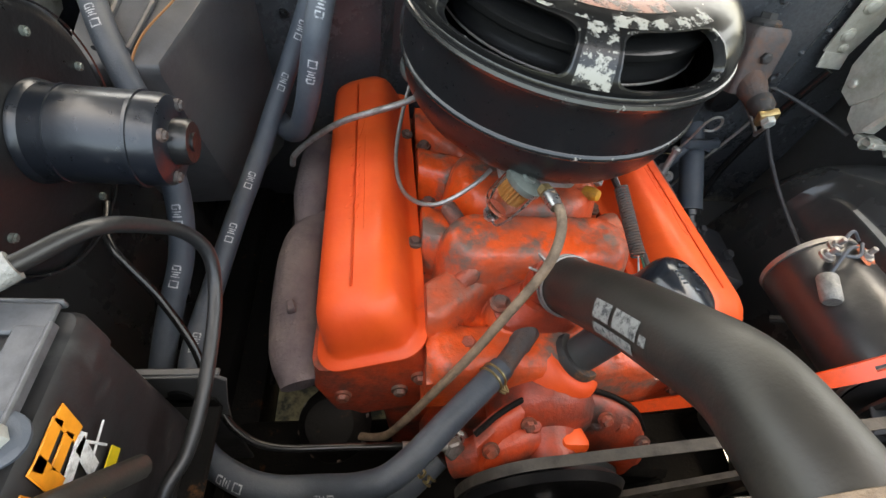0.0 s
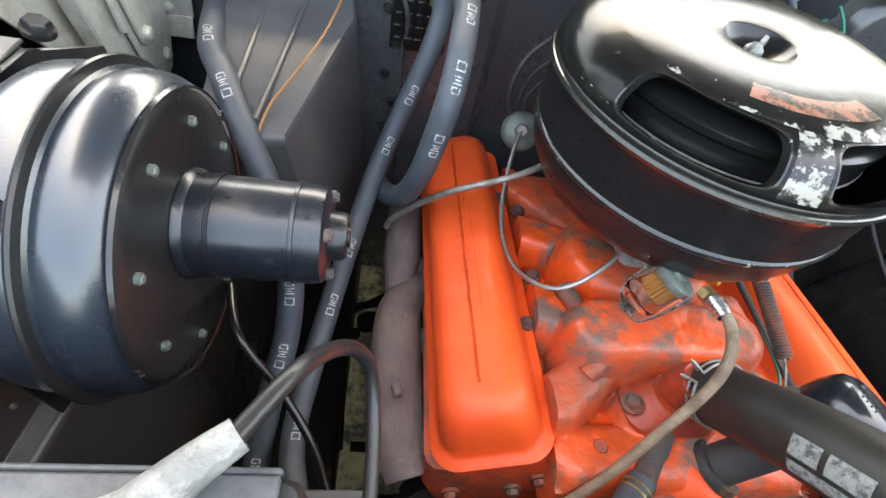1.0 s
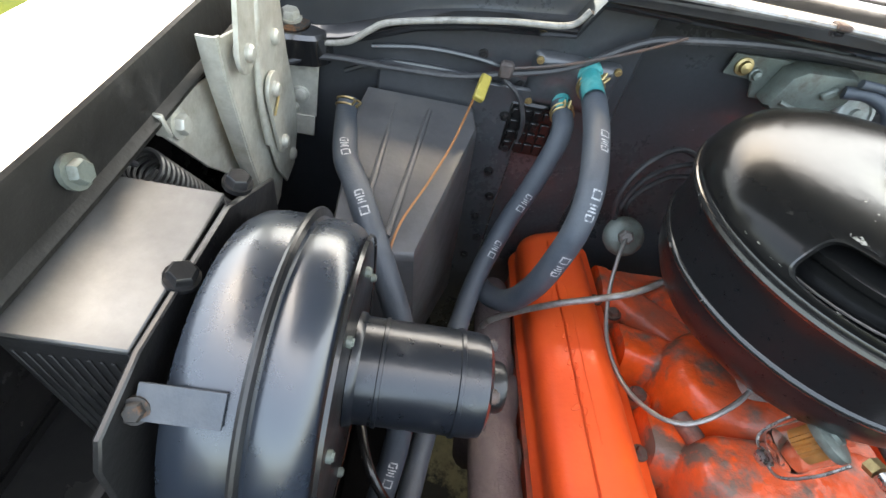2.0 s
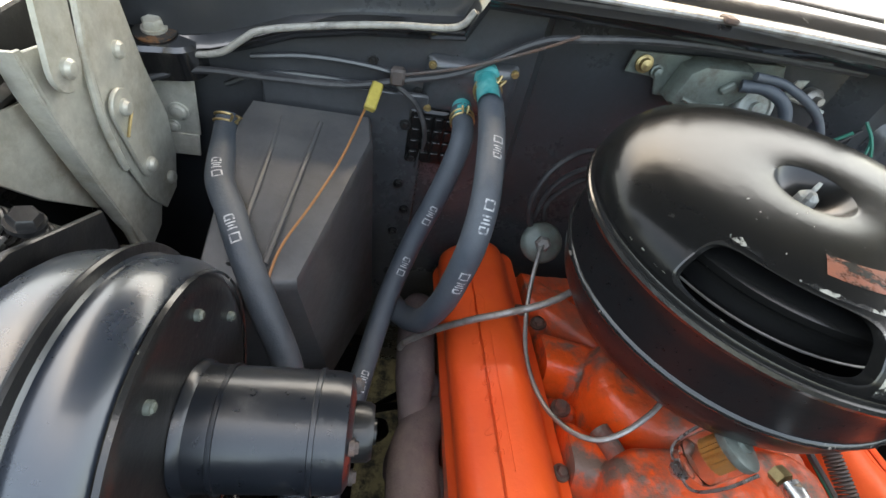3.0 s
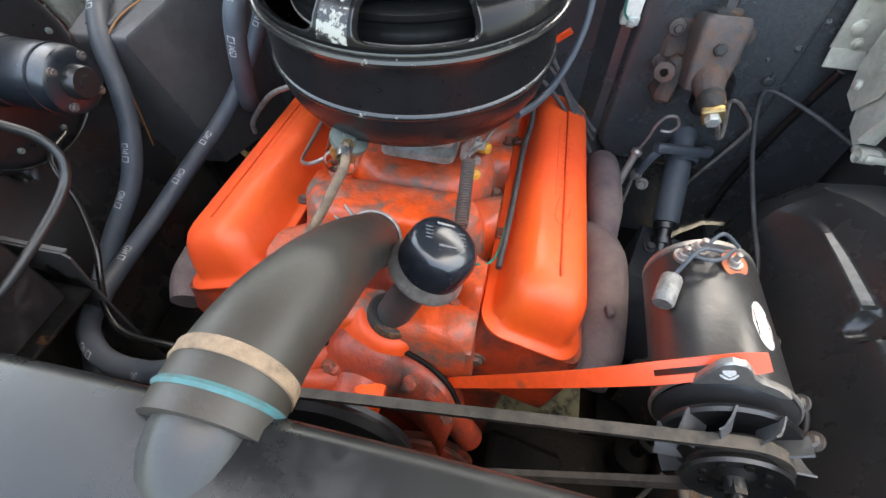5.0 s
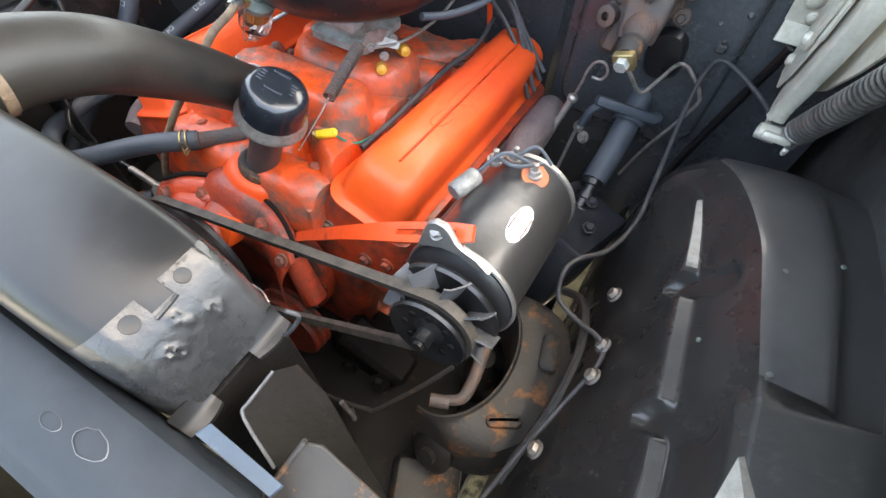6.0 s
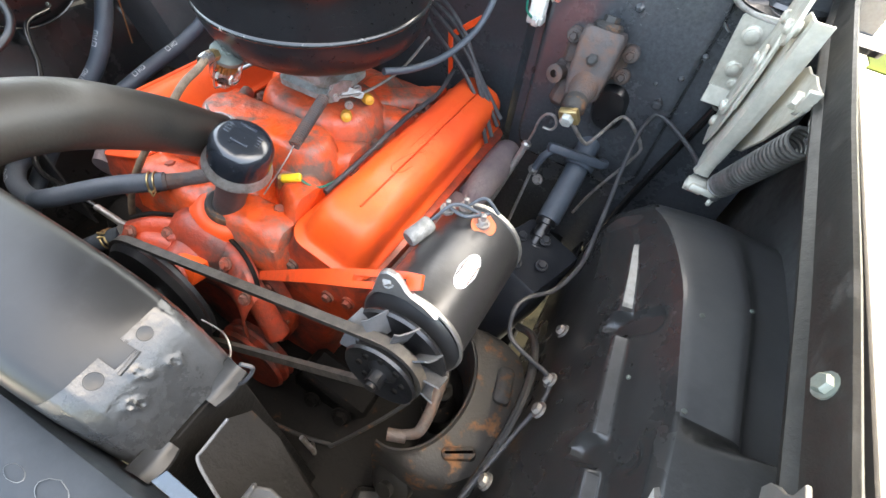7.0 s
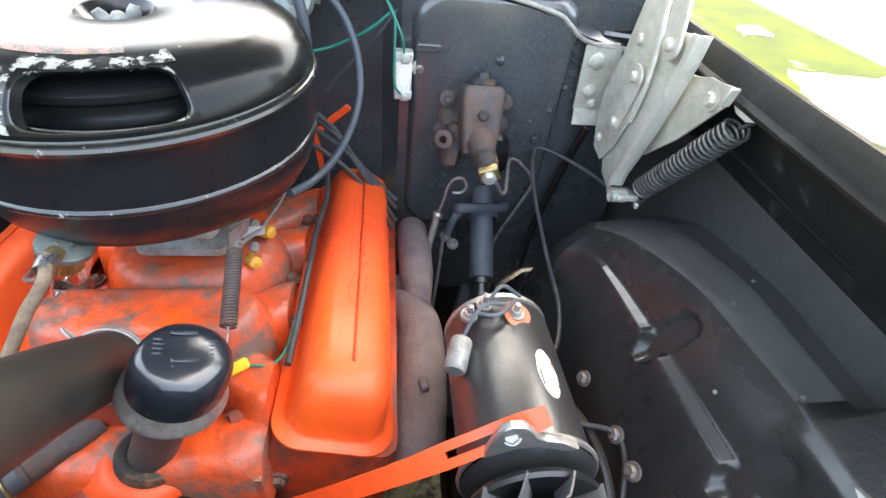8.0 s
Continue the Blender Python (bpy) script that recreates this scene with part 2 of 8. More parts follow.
# tan dirt whose dark colour carries the shade below the car
M_UNDER = mat("tan_dirt_with_car_shade", (0.085, 0.066, 0.036), 0.95, 0, (0.016, 0.014, 0.011), 9, 0.52, 0.05, 0.6, 60, c3=(0.12, 0.10, 0.055), scale3=16, spec=0.1)
M_DRIVE = mat("pale_concrete", (0.42, 0.41, 0.38), 0.85, 0, (0.48, 0.45, 0.40), 5, 0.55, 0.12, 0.5, 90)
M_HOOD = mat("black_hood_underside", (0.006, 0.006, 0.006), 0.4, 0, (0.012, 0.012, 0.012), 6, 0.6, 0.1)
M_AMBER = mat("amber_filter_paper", (0.42, 0.19, 0.06), 0.6, 0, (0.45, 0.17, 0.03), 90, 0.5, 0.1, 0.6, 500)
M_SILVER = mat("silver_end_casting", (0.40, 0.39, 0.37), 0.40, 0.85, (0.33, 0.31, 0.29), 40, 0.58, 0.12, 0.3, 160)
M_MUSTARD = mat("mustard_rubber_cap", (0.62, 0.30, 0.03), 0.5, 0, (0.3, 0.13, 0.03), 50, 0.58, 0.1)
M_GLASS = bpy.data.materials.new("clear_glass")
M_GLASS.use_nodes = True
gb = M_GLASS.node_tree.nodes["Principled BSDF"]
gb.inputs["Transmission Weight"].default_value, gb.inputs["Roughness"].default_value, gb.inputs["IOR"].default_value = 1.0, 0.03, 1.3
gb.inputs["Base Color"].default_value = (0.98, 0.96, 0.92, 1)

# ---- mesh helpers ----


def thing(name, label, category, group="", at=(0, 0, 0), kind=""):
    e = new(name)
    e.empty_display_size = 0.02
    e.location = at
    return tagged(e, label, category, group, kind)


def mesh_of(name, bm, mats):
    me = bpy.data.meshes.new(name)
    bmesh.ops.recalc_face_normals(bm, faces=bm.faces)
    bm.to_mesh(me)
    bm.free()
    for m in mats if isinstance(mats, (list, tuple)) else [mats]:
        me.materials.append(m)
    me.polygons.foreach_set("use_smooth", [True] * len(me.polygons))
    me.set_sharp_from_angle(angle=radians(38))
    return me


def part(name, bm, mats, parent, label=""):
    ob = new(name, mesh_of(name, bm, mats))
    top = parent
    while top.parent:
        top = top.parent
    ob.parent = parent
    if parent is top:
        ob.matrix_parent_inverse = Matrix.Translation(top.location).inverted()
    return tagged(ob, label)


def solo(name, bm, mats, label, category, group="", kind=""):
    return tagged(new(name, mesh_of(name, bm, mats)), label, category, group, kind)


def along(p, d, up=(0, 0, 1)):
    """A frame at p whose z points along d."""
    z = Vector(d).normalized()
    u = Vector(up)
    if abs(u.normalized().dot(z)) > 0.98:
        u = Vector((0, 1, 0))
    x = u.cross(z).normalized()
    y = z.cross(x)
    return Matrix.Translation(p) @ Matrix((x, y, z)).transposed().to_4x4()


def loft(bm, rings, closed=True, cap0=False, cap1=False, mi=0):
    vs = [[bm.verts.new(p) for p in r] for r in rings]
    n = len(vs[0])
    for a, b in zip(vs, vs[1:]):
        for i in range(n if closed else n - 1):
            j = (i + 1) % n
            bm.faces.new((a[i], a[j], b[j], b[i])).material_index = mi
    if cap0:
        bm.faces.new(vs[0][::-1]).material_index = mi
    if cap1:
        bm.faces.new(vs[-1]).material_index = mi
    return vs


def thicken(bm, t):
    bm.normal_update()
    bmesh.ops.solidify(bm, geom=bm.faces[:], thickness=t)


def smooth_path(pts, res=8):
    """A Catmull-Rom curve through the points."""
    p = [Vector(q) for q in pts]
    if len(p) < 3:
        return p
    p = [2 * p[0] - p[1]] + p + [2 * p[-1] - p[-2]]
    out = []
    for i in range(1, len(p) - 2):
        a, b, c, d = p[i - 1:i + 3]
        for k in range(res):
            t = k / res
            out.append(0.5 * (2 * b + (c - a) * t + (2 * a - 5 * b + 4 * c - d) * t * t + (3 * b - a - 3 * c + d) * t ** 3))
    return out + [p[-2]]


def frames_of(path):
    out = []
    x = None
    for i, q in enumerate(path):
        d = (path[min(i + 1, len(path) - 1)] - path[max(i - 1, 0)]).normalized()
        if x is None:
            x = d.orthogonal().normalized()
        x = (x - d * x.dot(d)).normalized()
        out.append((q, x, d.cross(x), d))
    return out


def tube(bm, pts, r, n=10, res=8, cap=True, mi=0):
    path = smooth_path(pts, res)
    rr = r if isinstance(r, (list, tuple)) else None
    rings = []
    for i, (q, x, y, d) in enumerate(frames_of(path)):
        if rr:
            f = i / (len(path) - 1) * (len(rr) - 1)
            k = min(int(f), len(rr) - 2)
            w = rr[k] + (rr[k + 1] - rr[k]) * (f - k)
        else:
            w = r
        rings.append([q + (x * math.cos(2 * math.pi * j / n) + y * math.sin(2 * math.pi * j / n)) * w for j in range(n)])
    loft(bm, rings, True, cap, cap, mi)
    return path


def lathe(bm, prof, m=None, n=32, mi=0, cap0=False, cap1=False):
    m = m or Matrix()
    rings = [[m @ Vector((r * math.cos(2 * math.pi * k / n), r * math.sin(2 * math.pi * k / n), z)) for k in range(n)] for r, z in prof]
    return loft(bm, rings, True, cap0, cap1, mi)


def box(bm, size, m=None, bevel=0.002, mi=0, seg=1):
    t = bmesh.new()
    bmesh.ops.create_cube(t, size=1)
    bmesh.ops.scale(t, vec=size, verts=t.verts)
    if bevel:
        bmesh.ops.bevel(t, geom=t.edges[:], offset=bevel, segments=seg, affect="EDGES", profile=0.5)
    bmesh.ops.transform(t, matrix=m or Matrix(), verts=t.verts)
    for f in t.faces:
        f.material_index = mi
    me = bpy.data.meshes.new("tmp")
    t.to_mesh(me)
    t.free()
    bm.from_mesh(me)
    bpy.data.meshes.remove(me)


def rrect(w, h, r, k=5):
    """A rounded rectangle round the origin."""
    out = []
    for cx, cy, a0 in ((w / 2 - r, h / 2 - r, 0), (-w / 2 + r, h / 2 - r, 90), (-w / 2 + r, -h / 2 + r, 180), (w / 2 - r, -h / 2 + r, 270)):
        for i in range(k + 1):
            a = radians(a0 + 90 * i / k)
            out.append((cx + r * math.cos(a), cy + r * math.sin(a)))
    return out


def stack(bm, layers, m=None, cap0=True, cap1=True, mi=0):
    """Outlines at heights, joined: layers of (outline, z)."""
    m = m or Matrix()
    return loft(bm, [[m @ Vector((x, y, z)) for x, y in o] for o, z in layers], True, cap0, cap1, mi)


def plate(bm, outline, thick, m=None, bevel=0.001, mi=0):
    """A flat plate of any convex or simple outline, from z 0 to thick."""
    c = Vector((sum(p[0] for p in outline) / len(outline), sum(p[1] for p in outline) / len(outline)))
    s = [tuple(c + (Vector(p) - c) * (1 - bevel / max(0.01, (Vector(p) - c).length))) for p in outline]
    stack(bm, [(s, 0), (outline, bevel), (outline, thick - bevel), (s, thick)], m, mi=mi)


def ngon(r, n=6, a0=0):
    return [(r * math.cos(radians(a0) + 2 * math.pi * k / n), r * math.sin(radians(a0) + 2 * math.pi * k / n)) for k in range(n)]


def bolt(bm, p, d, r=0.006, washer=1.5, mi=0):
    m = along(p, d)
    if washer:
        lathe(bm, [(0.0005, 0.0015), (r * washer, 0.0015), (r * washer, -0.002)], m, 14, mi)
    stack(bm, [(ngon(r), -0.003), (ngon(r), r * 0.75), (ngon(r * 0.82), r * 0.95)], m, mi=mi)


def coil(bm, a, b, R, r, turns, n=6, per=14, mi=0):
    a, b = Vector(a), Vector(b)
    m = along(a, b - a)
    h = (b - a).length
    pts = [m @ Vector((R * math.cos(2 * math.pi * k / per), R * math.sin(2 * math.pi * k / per), h * k / (turns * per))) for k in range(int(turns * per) + 1)]
    rings = []
    for q, x, y, d in frames_of(pts):
        rings.append([q + (x * math.cos(2 * math.pi * j / n) + y * math.sin(2 * math.pi * j / n)) * r for j in range(n)])
    loft(bm, rings, True, True, True, mi)


def wrap_mark(bm, fr, i0, i1, a0, a1, r):
    """A thin printed patch on a hose, from path step i0 to i1 and from angle a0 to a1."""
    rows = []
    k = max(2, int(abs(i1 - i0) / 1.0) + 1)
    for s in range(k + 1):
        f = i0 + (i1 - i0) * s / k
        i = max(0, min(int(f), len(fr) - 2))
        w = f - i
        q = fr[i][0].lerp(fr[i + 1][0], w)
        x, y = fr[i][1].lerp(fr[i + 1][1], w), fr[i][2].lerp(fr[i + 1][2], w)
        rows.append([q + (x * math.cos(a0 + (a1 - a0) * j / 4) + y * math.sin(a0 + (a1 - a0) * j / 4)) * (r + 0.0005) for j in range(5)])
    loft(bm, rows, False)


def worm_clamp(bm, p, d, r, mi=0, tail=0):
    """A spring wire hose clamp with two turned-up ears."""
    m = along(p, d)
    for z in (-0.0035, 0.0035):
        tube(bm, [m @ Vector((r * math.cos(radians(a)), r * math.sin(radians(a)), z)) for a in range(tail, tail + 341, 20)], 0.0014, 6, 2, True, mi)
    for a in (tail, tail + 340):
        c, s = math.cos(radians(a)), math.sin(radians(a))
        tube(bm, [m @ Vector((r * c, r * s, -0.0035)), m @ Vector((r * 1.5 * c, r * 1.5 * s, 0)), m @ Vector((r * c, r * s, 0.0035))], 0.0014, 6, 3, True, mi)


X, Y, Z = Vector((1, 0, 0)), Vector((0, 1, 0)), Vector((0, 0, 1))
# the engine leans back and a little sideways in the car
ENG = Matrix.Translation((0.005, 0, 0.80)) @ pose(0, 0, 0, 0, -1.6, 0) @ pose(0, 0, 0, -7, 0, 0)


def eng(x, y, z):
    return ENG @ Vector((x, y, z))


EY = (ENG.to_3x3() @ Y).normalized()
EX = (ENG.to_3x3() @ X).normalized()
EZ = (ENG.to_3x3() @ Z).normalized()

# ---- the setting: ground, body panels of the car ----
bm = bmesh.new()
G = 24
for i in range(G):
    for j in range(G):
        def gx(k):
            u = (k / G - 0.5) * 2
            return math.copysign(abs(u) ** 3.2, u) * 300
        vs = [bm.verts.new((gx(a), gx(b), 0)) for a, b in ((i, j), (i + 1, j), (i + 1, j + 1), (i, j + 1))]
        bm.faces.new(vs)
bmesh.ops.remove_doubles(bm, verts=bm.verts, dist=1e-4)
solo("ground", bm, M_GRASS, "sunlit yellow-green lawn round the car", "lawn", kind="structure")
for px0, px1, py0, py1, pz, pm, pl in ((-2.7, 2.75, -6.0, 7.0, 0.0, M_DRIVE, "pale sunlit concrete drive under the car"), (-1.0, 0.68, -1.6, 2.6, 0.012, M_UNDER, "tan dirt on the drive, darkened with the car's shade"),
                                       (5.0, 9.5, -60.0, 60.0, 0.0, M_DRIVE, "pale sunlit concrete path in the lawn")):
    bm = bmesh.new()
    box(bm, (px1 - px0, py1 - py0, 0.03), pose((px0 + px1) / 2, (py0 + py1) / 2, pz), 0.006)
    solo("pavement", bm, pm, pl, "pavement", kind="structure")


FENDER_FRONT = [(0.475, 0.46), (0.497, 0.64), (0.512, 0.72), (0.536, 0.785), (0.5505, 0.8405), (0.5670, 0.8455), (0.580, 0.873), (0.599, 0.907), (0.612, 0.921), (0.640, 0.942), (0.660, 0.955), (0.674, 0.962), (0.712, 0.968)]
FENDER_MAIN = FENDER_FRONT[:7] + [(0.6020, 0.905), (0.6105, 0.9210), (0.655, 0.923), (0.664, 0.9190), (0.672, 0.906), (0.712, 0.900)]
FENDER_MID = FENDER_FRONT[:6] + [(0.5745, 0.868), (0.5870, 0.902), (0.5935, 0.9165), (0.652, 0.920), (0.662, 0.9160), (0.672, 0.905), (0.712, 0.899)]
FENDER_BEND = [(0.475, 0.46), (0.497, 0.62), (0.510, 0.70), (0.530, 0.778), (0.5510, 0.8410), (0.5620, 0.8465), (0.5680, 0.8640), (0.5735, 0.8880), (0.5785, 0.9015), (0.645, 0.907), (0.657, 0.903), (0.670, 0.892), (0.712, 0.888)]
FENDER_TAIL = [(0.475, 0.46), (0.492, 0.62), (0.502, 0.71), (0.520, 0.782), (0.5490, 0.8385), (0.5535, 0.8430), (0.5555, 0.8530), (0.5570, 0.8690), (0.5625, 0.8825), (0.633, 0.891), (0.652, 0.889), (0.668, 0.882), (0.712, 0.878)]
FENDER_REAR = [(0.475, 0.46), (0.488, 0.62), (0.494, 0.72), (0.502, 0.785), (0.510, 0.812), (0.518, 0.824), (0.528, 0.836), (0.540, 0.850), (0.549, 0.862), (0.625, 0.874), (0.650, 0.874), (0.668, 0.871), (0.712, 0.868)]
FENDER_ROWS = ((-0.62, FENDER_FRONT, 0), (-0.140, FENDER_FRONT, 0), (-0.117, FENDER_MAIN, 0), (0.03, FENDER_MID, 0), (0.10, FENDER_BEND, 0), (0.16, FENDER_TAIL, 0), (0.195, FENDER_REAR, 0), (0.215, FENDER_REAR, 0.010), (0.24, FENDER_REAR, 0.030), (0.258, FENDER_REAR, 0.062), (0.270, FENDER_REAR, 0.12), (0.277, FENDER_REAR, 0.3), (0.405, FENDER_REAR, 0.31))
FENDER_SPLIT = (3, 5, 5, 8, 7, 9, 9, 7, 5, 6, 4, 4)


def ground_patch(outline, z, m, label):
    """A flat patch with an uneven border, lying on the ground."""
    pts = smooth_path([Vector((x, y, z)) for x, y in outline + outline[:1]], 8)[:-1]
    pts = [q + Vector((noise.noise(q * 4.0), noise.noise(q * 4.0 + Vector((7, 3, 1))), 0)) * 0.09 for q in pts]
    bm = bmesh.new()
    stack(bm, [([(q.x, q.y) for q in pts], z - 0.02), ([(q.x, q.y) for q in pts], z)])
    return solo("ground_patch", bm, m, label, "pavement" if m is M_DRIVE else "lawn", kind="structure")


ground_patch([(3.75, 3.45), (4.4, 3.35), (5.1, 3.25), (5.1, 1.2), (3.9, 1.4), (3.55, 2.1), (3.42, 2.6)], 0.014, M_DRIVE, "pale sunlit concrete beside the lawn")
ground_patch([(3.92, 4.35), (4.25, 4.45), (4.3, 4.75), (4.0, 4.7)], 0.014, M_DRIVE, "pale bare patch in the lawn")
ground_patch([(1.52, 3.05), (1.80, 3.15), (1.86, 3.6), (1.72, 3.9), (1.55, 3.6)], 0.024, M_GRASS, "tuft of yellow-green grass on the drive")


def ledge_skew(y):
    """The narrow ledge on the slope runs outward towards the front."""
    if y > 0.185:
        return 0.0
    return 0.094 * (0.03 - max(-0.2, y)) * min(1.0, (0.185 - y) / 0.04)


def fender_profile(y):
    """Points (x, z) of the wheelhouse panel, its folds eased along the car."""
    if not -0.09 < y < 0.175:
        return fender_section(y)
    near = [fender_section(y + 0.005 * k) for k in range(-5, 6)]
    return [(sum(p[0] for p in q) / 11, sum(p[1] for p in q) / 11) for q in zip(*near)]


def fender_section(y):
    """Points (x, z) of the panel between the two nearest sections."""
    skew = ledge_skew(y)
    share = (0, 0, 0.3, 0.7, 1.0, 1.0, 0.75, 0.2, 0, 0, 0, 0, 0)
    for (y0, p0, d0), (y1, p1, d1) in zip(FENDER_ROWS, FENDER_ROWS[1:]):
        if y <= y1:
            w = (y - y0) / (y1 - y0)
            w = w * w * (3 - 2 * w) if y1 < -0.1 else w
            drop = d0 + (d1 - d0) * w
            return [(a[0] + (b[0] - a[0]) * w + skew * share[k], max(0.42, a[1] + (b[1] - a[1]) * w - drop * min(1.0, k / 3))) for k, (a, b) in enumerate(zip(p0, p1))]


POCKETS = (0.006, -0.150, -0.306)


def pocket(x, y, z):
    """The panel's place (x, z) after the flat-floored bolt pockets are pressed in."""
    for y0 in POCKETS:
        out = 0.07 * (0.006 - y0)
        a, b = Vector((0.5585 + out, 0.842)), Vector((0.5780 + out * 0.7, 0.8800))
        d = (b - a).normalized()
        n = Vector((-d.y, d.x))
        q = Vector((x, z)) - a
        t = q.dot(d)
        over = max(0.0, -0.6 * t, t - (b - a).length)
        far = math.hypot(over, y - y0 + 0.003 * max(0.0, min(1.0, t / 0.04))) / 0.0195
        if far < 1 and q.dot(n) < 0.02:
            w = max(0.0, min(1.0, (1 - far) / 0.42))
            w = w * w * (3 - 2 * w)
            h = q.dot(n) * (1 - w) - 0.0115 * w
            q = a + d * t + n * h
            x, z = q.x, q.y
    return x, z


def inner_fender(s):
    """The wheelhouse panel of one side, s = 1 or -1, with folds, bevel and pressed pockets."""
    bm = bmesh.new()
    ys = [-0.62, -0.5, -0.42, -0.36]
    while ys[-1] < 0.283:
        ys.append(ys[-1] + (0.003 if ys[-1] < 0.2 else 0.006))
    ys += [0.33, 0.405]
    rings = []
    for y in ys:
        pr = fender_profile(y)
        row = []
        for k, n in enumerate(FENDER_SPLIT):
            a, b = pr[k], pr[k + 1]
            for i in range(n):
                row.append([a[0] + (b[0] - a[0]) * i / n, a[1] + (b[1] - a[1]) * i / n])
        row.append(list(pr[-1]))
        row = [row[0]] + [[(a[0] + 2 * b[0] + c[0]) / 4, (a[1] + 2 * b[1] + c[1]) / 4] for a, b, c in zip(row, row[1:], row[2:])] + [row[-1]]
        out = []
        for x, z in row:
            x, z = pocket(x, y, z)
            w = 0.0012 * noise.noise((x * 14, y * 9, z * 14 + s))
            out.append(Vector((s * (x - 0.8 * w), y, z + 0.5 * w)))
        rings.append(out)
    loft(bm, rings, False)
    # bevel along the edge between pockets: rear stretch worn grey, the rest painted sheen
    bm.faces.ensure_lookup_table()
    ncol = len(rings[0]) - 1
    b0 = sum(FENDER_SPLIT[:4])
    for i in range(len(rings) - 1):
        y = (ys[i] + ys[i + 1]) / 2
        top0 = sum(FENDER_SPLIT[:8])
        # plateau takes the light-lifted colour, its front fold a darkening flat black
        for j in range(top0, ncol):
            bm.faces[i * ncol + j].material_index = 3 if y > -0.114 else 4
        if -0.112 < y < 0.21:
            bm.faces[i * ncol + top0 - 1].material_index = 2
        if (0.029 < y < 0.134) or (-0.130 < y < -0.012) or (-0.285 < y < -0.172):
            for j in range(b0 + 1, b0 + FENDER_SPLIT[4] - 1):
                bm.faces[i * ncol + j].material_index = 1 if y > 0 else 2
    thicken(bm, 0.004)
    e = solo("inner_fender", bm, [M_APRON, M_RIB, M_RUBSHEEN, M_APRONTOP if s > 0 else M_APRON, M_RAIL], "dusty black pressed steel wheelhouse panel", "inner fender", kind="structure")
    # pointed rib higher up the slope
    bm = bmesh.new()
    n = Vector((s * -0.85, 0, 0.53))
    m = Matrix.Translation((s * 0.607, 0, 0.9205)) @ Matrix((Y, n.cross(Y), n)).transposed().to_4x4()
    stack(bm, [([(-0.178, 0), (-0.215, 0.013), (-0.33, 0.015), (-0.33, -0.015), (-0.215, -0.013)], -0.006), ([(-0.184, 0), (-0.216, 0.010), (-0.328, 0.012), (-0.328, -0.012), (-0.216, -0.010)], 0.003)], m, cap0=False)
    part("rib", bm, M_RIB, e)
    for x, y, z in ((0.612, -0.001, 0.9235), (0.614, -0.110, 0.9238), (0.658, 0.033, 0.9225), (0.575, -0.075, 0.8735)):
        bm = bmesh.new()
        lathe(bm, [(0.0026, -0.001), (0.0024, 0.0006), (0.0002, 0.0011)], along((s * x, y, z), (0, 0, 1) if z > 0.9 else (s * -0.84, 0, 0.54)), 10)
        part("rivet", bm, M_WIPER, e, "small bright rivet")
    # inner side of the outer fender, behind the wheelhouse
    bm = bmesh.new()
    box(bm, (0.006, 1.15, 0.63), pose(s * 0.713, -0.02, 0.682), 0.002)
    # driver's panel painted paler to stand in for light in that corner
    part("side_panel", bm, M_DUSTLIT if s > 0 else M_APRON, e)
    return e


def fender_rail(s):
    """The flanged top edge of the fender with a bead below."""
    bm = bmesh.new()
    high = [(0.602, 1.080), (0.599, 1.083), (0.5985, 1.0865), (0.601, 1.0895), (0.6035, 1.0915), (0.6055, 1.113), (0.607, 1.1180), (0.6095, 1.1195), (0.6125, 1.1170), (0.621, 1.098), (0.648, 1.046), (0.680, 0.997), (0.676, 0.993), (0.643, 1.042), (0.617, 1.090), (0.611, 1.108), (0.609, 1.088)]
    lift = 0.010 if s < 0 else 0.0
    rings = []
    for y, dx, dz in ((-0.62, -0.004, -0.02), (-0.3, 0.0, -0.006), (-0.1, 0.0, 0.0), (0.06, 0.001, 0.0), (0.14, 0.003, 0.0), (0.3, 0.008, 0.0), (0.5, 0.03, 0.0)):
        rings.append([Vector((s * (x + dx + lift * 0.3), y, z + dz + lift * (1.4 if z > 1.1 else 0.6))) for x, z in high])
    loft(bm, rings, True, True, True)
    e = solo("fender_rail", bm, M_RAIL, "black painted flanged top edge of the fender", "fender", kind="structure")
    for y in (-0.165,) if s > 0 else (0.053,):
        bm = bmesh.new()
        bolt(bm, (s * 0.605, y, 1.103 if s > 0 else 1.113), (s * -1, 0, 0.25), 0.0056 if s > 0 else 0.0075, 1.4)
        part("bolt", bm, M_WIPER, e, "dull hex bolt")
    if s > 0:
        bm = bmesh.new()
        plate(bm, [(-0.2150, 1.073), (-0.2142, 1.079), (-0.2170, 1.085), (-0.2215, 1.090), (-0.2235, 1.096), (-0.2200, 1.104), (-0.26, 1.106), (-0.30, 1.100), (-0.30, 1.066), (-0.245, 1.069), (-0.228, 1.0695)], 0.003, Matrix.Translation((0.5965, 0, 0)) @ Matrix(((0, 0, 1), (1, 0, 0), (0, 1, 0))).to_4x4(), 0.0008)
        part("tab", bm, M_SHEET, e, "worn bare steel tab")
    return e


for side in (1, -1):
    inner_fender(side)
    fender_rail(side)

# firewall with a recess behind the engine
bm = bmesh.new()
sec = [(-0.68, 0.405), (-0.24, 0.405), (-0.185, 0.415), (-0.165, 0.455), (0.19, 0.465), (0.235, 0.452), (0.262, 0.408), (0.30, 0.400), (0.68, 0.405)]
loft(bm, [[Vector((x, y + 0.05 * max(0, 0.72 - z), z)) for x, y in sec] for z in (0.40, 0.72, 0.95, 1.10, 1.15)], False)
thicken(bm, 0.006)
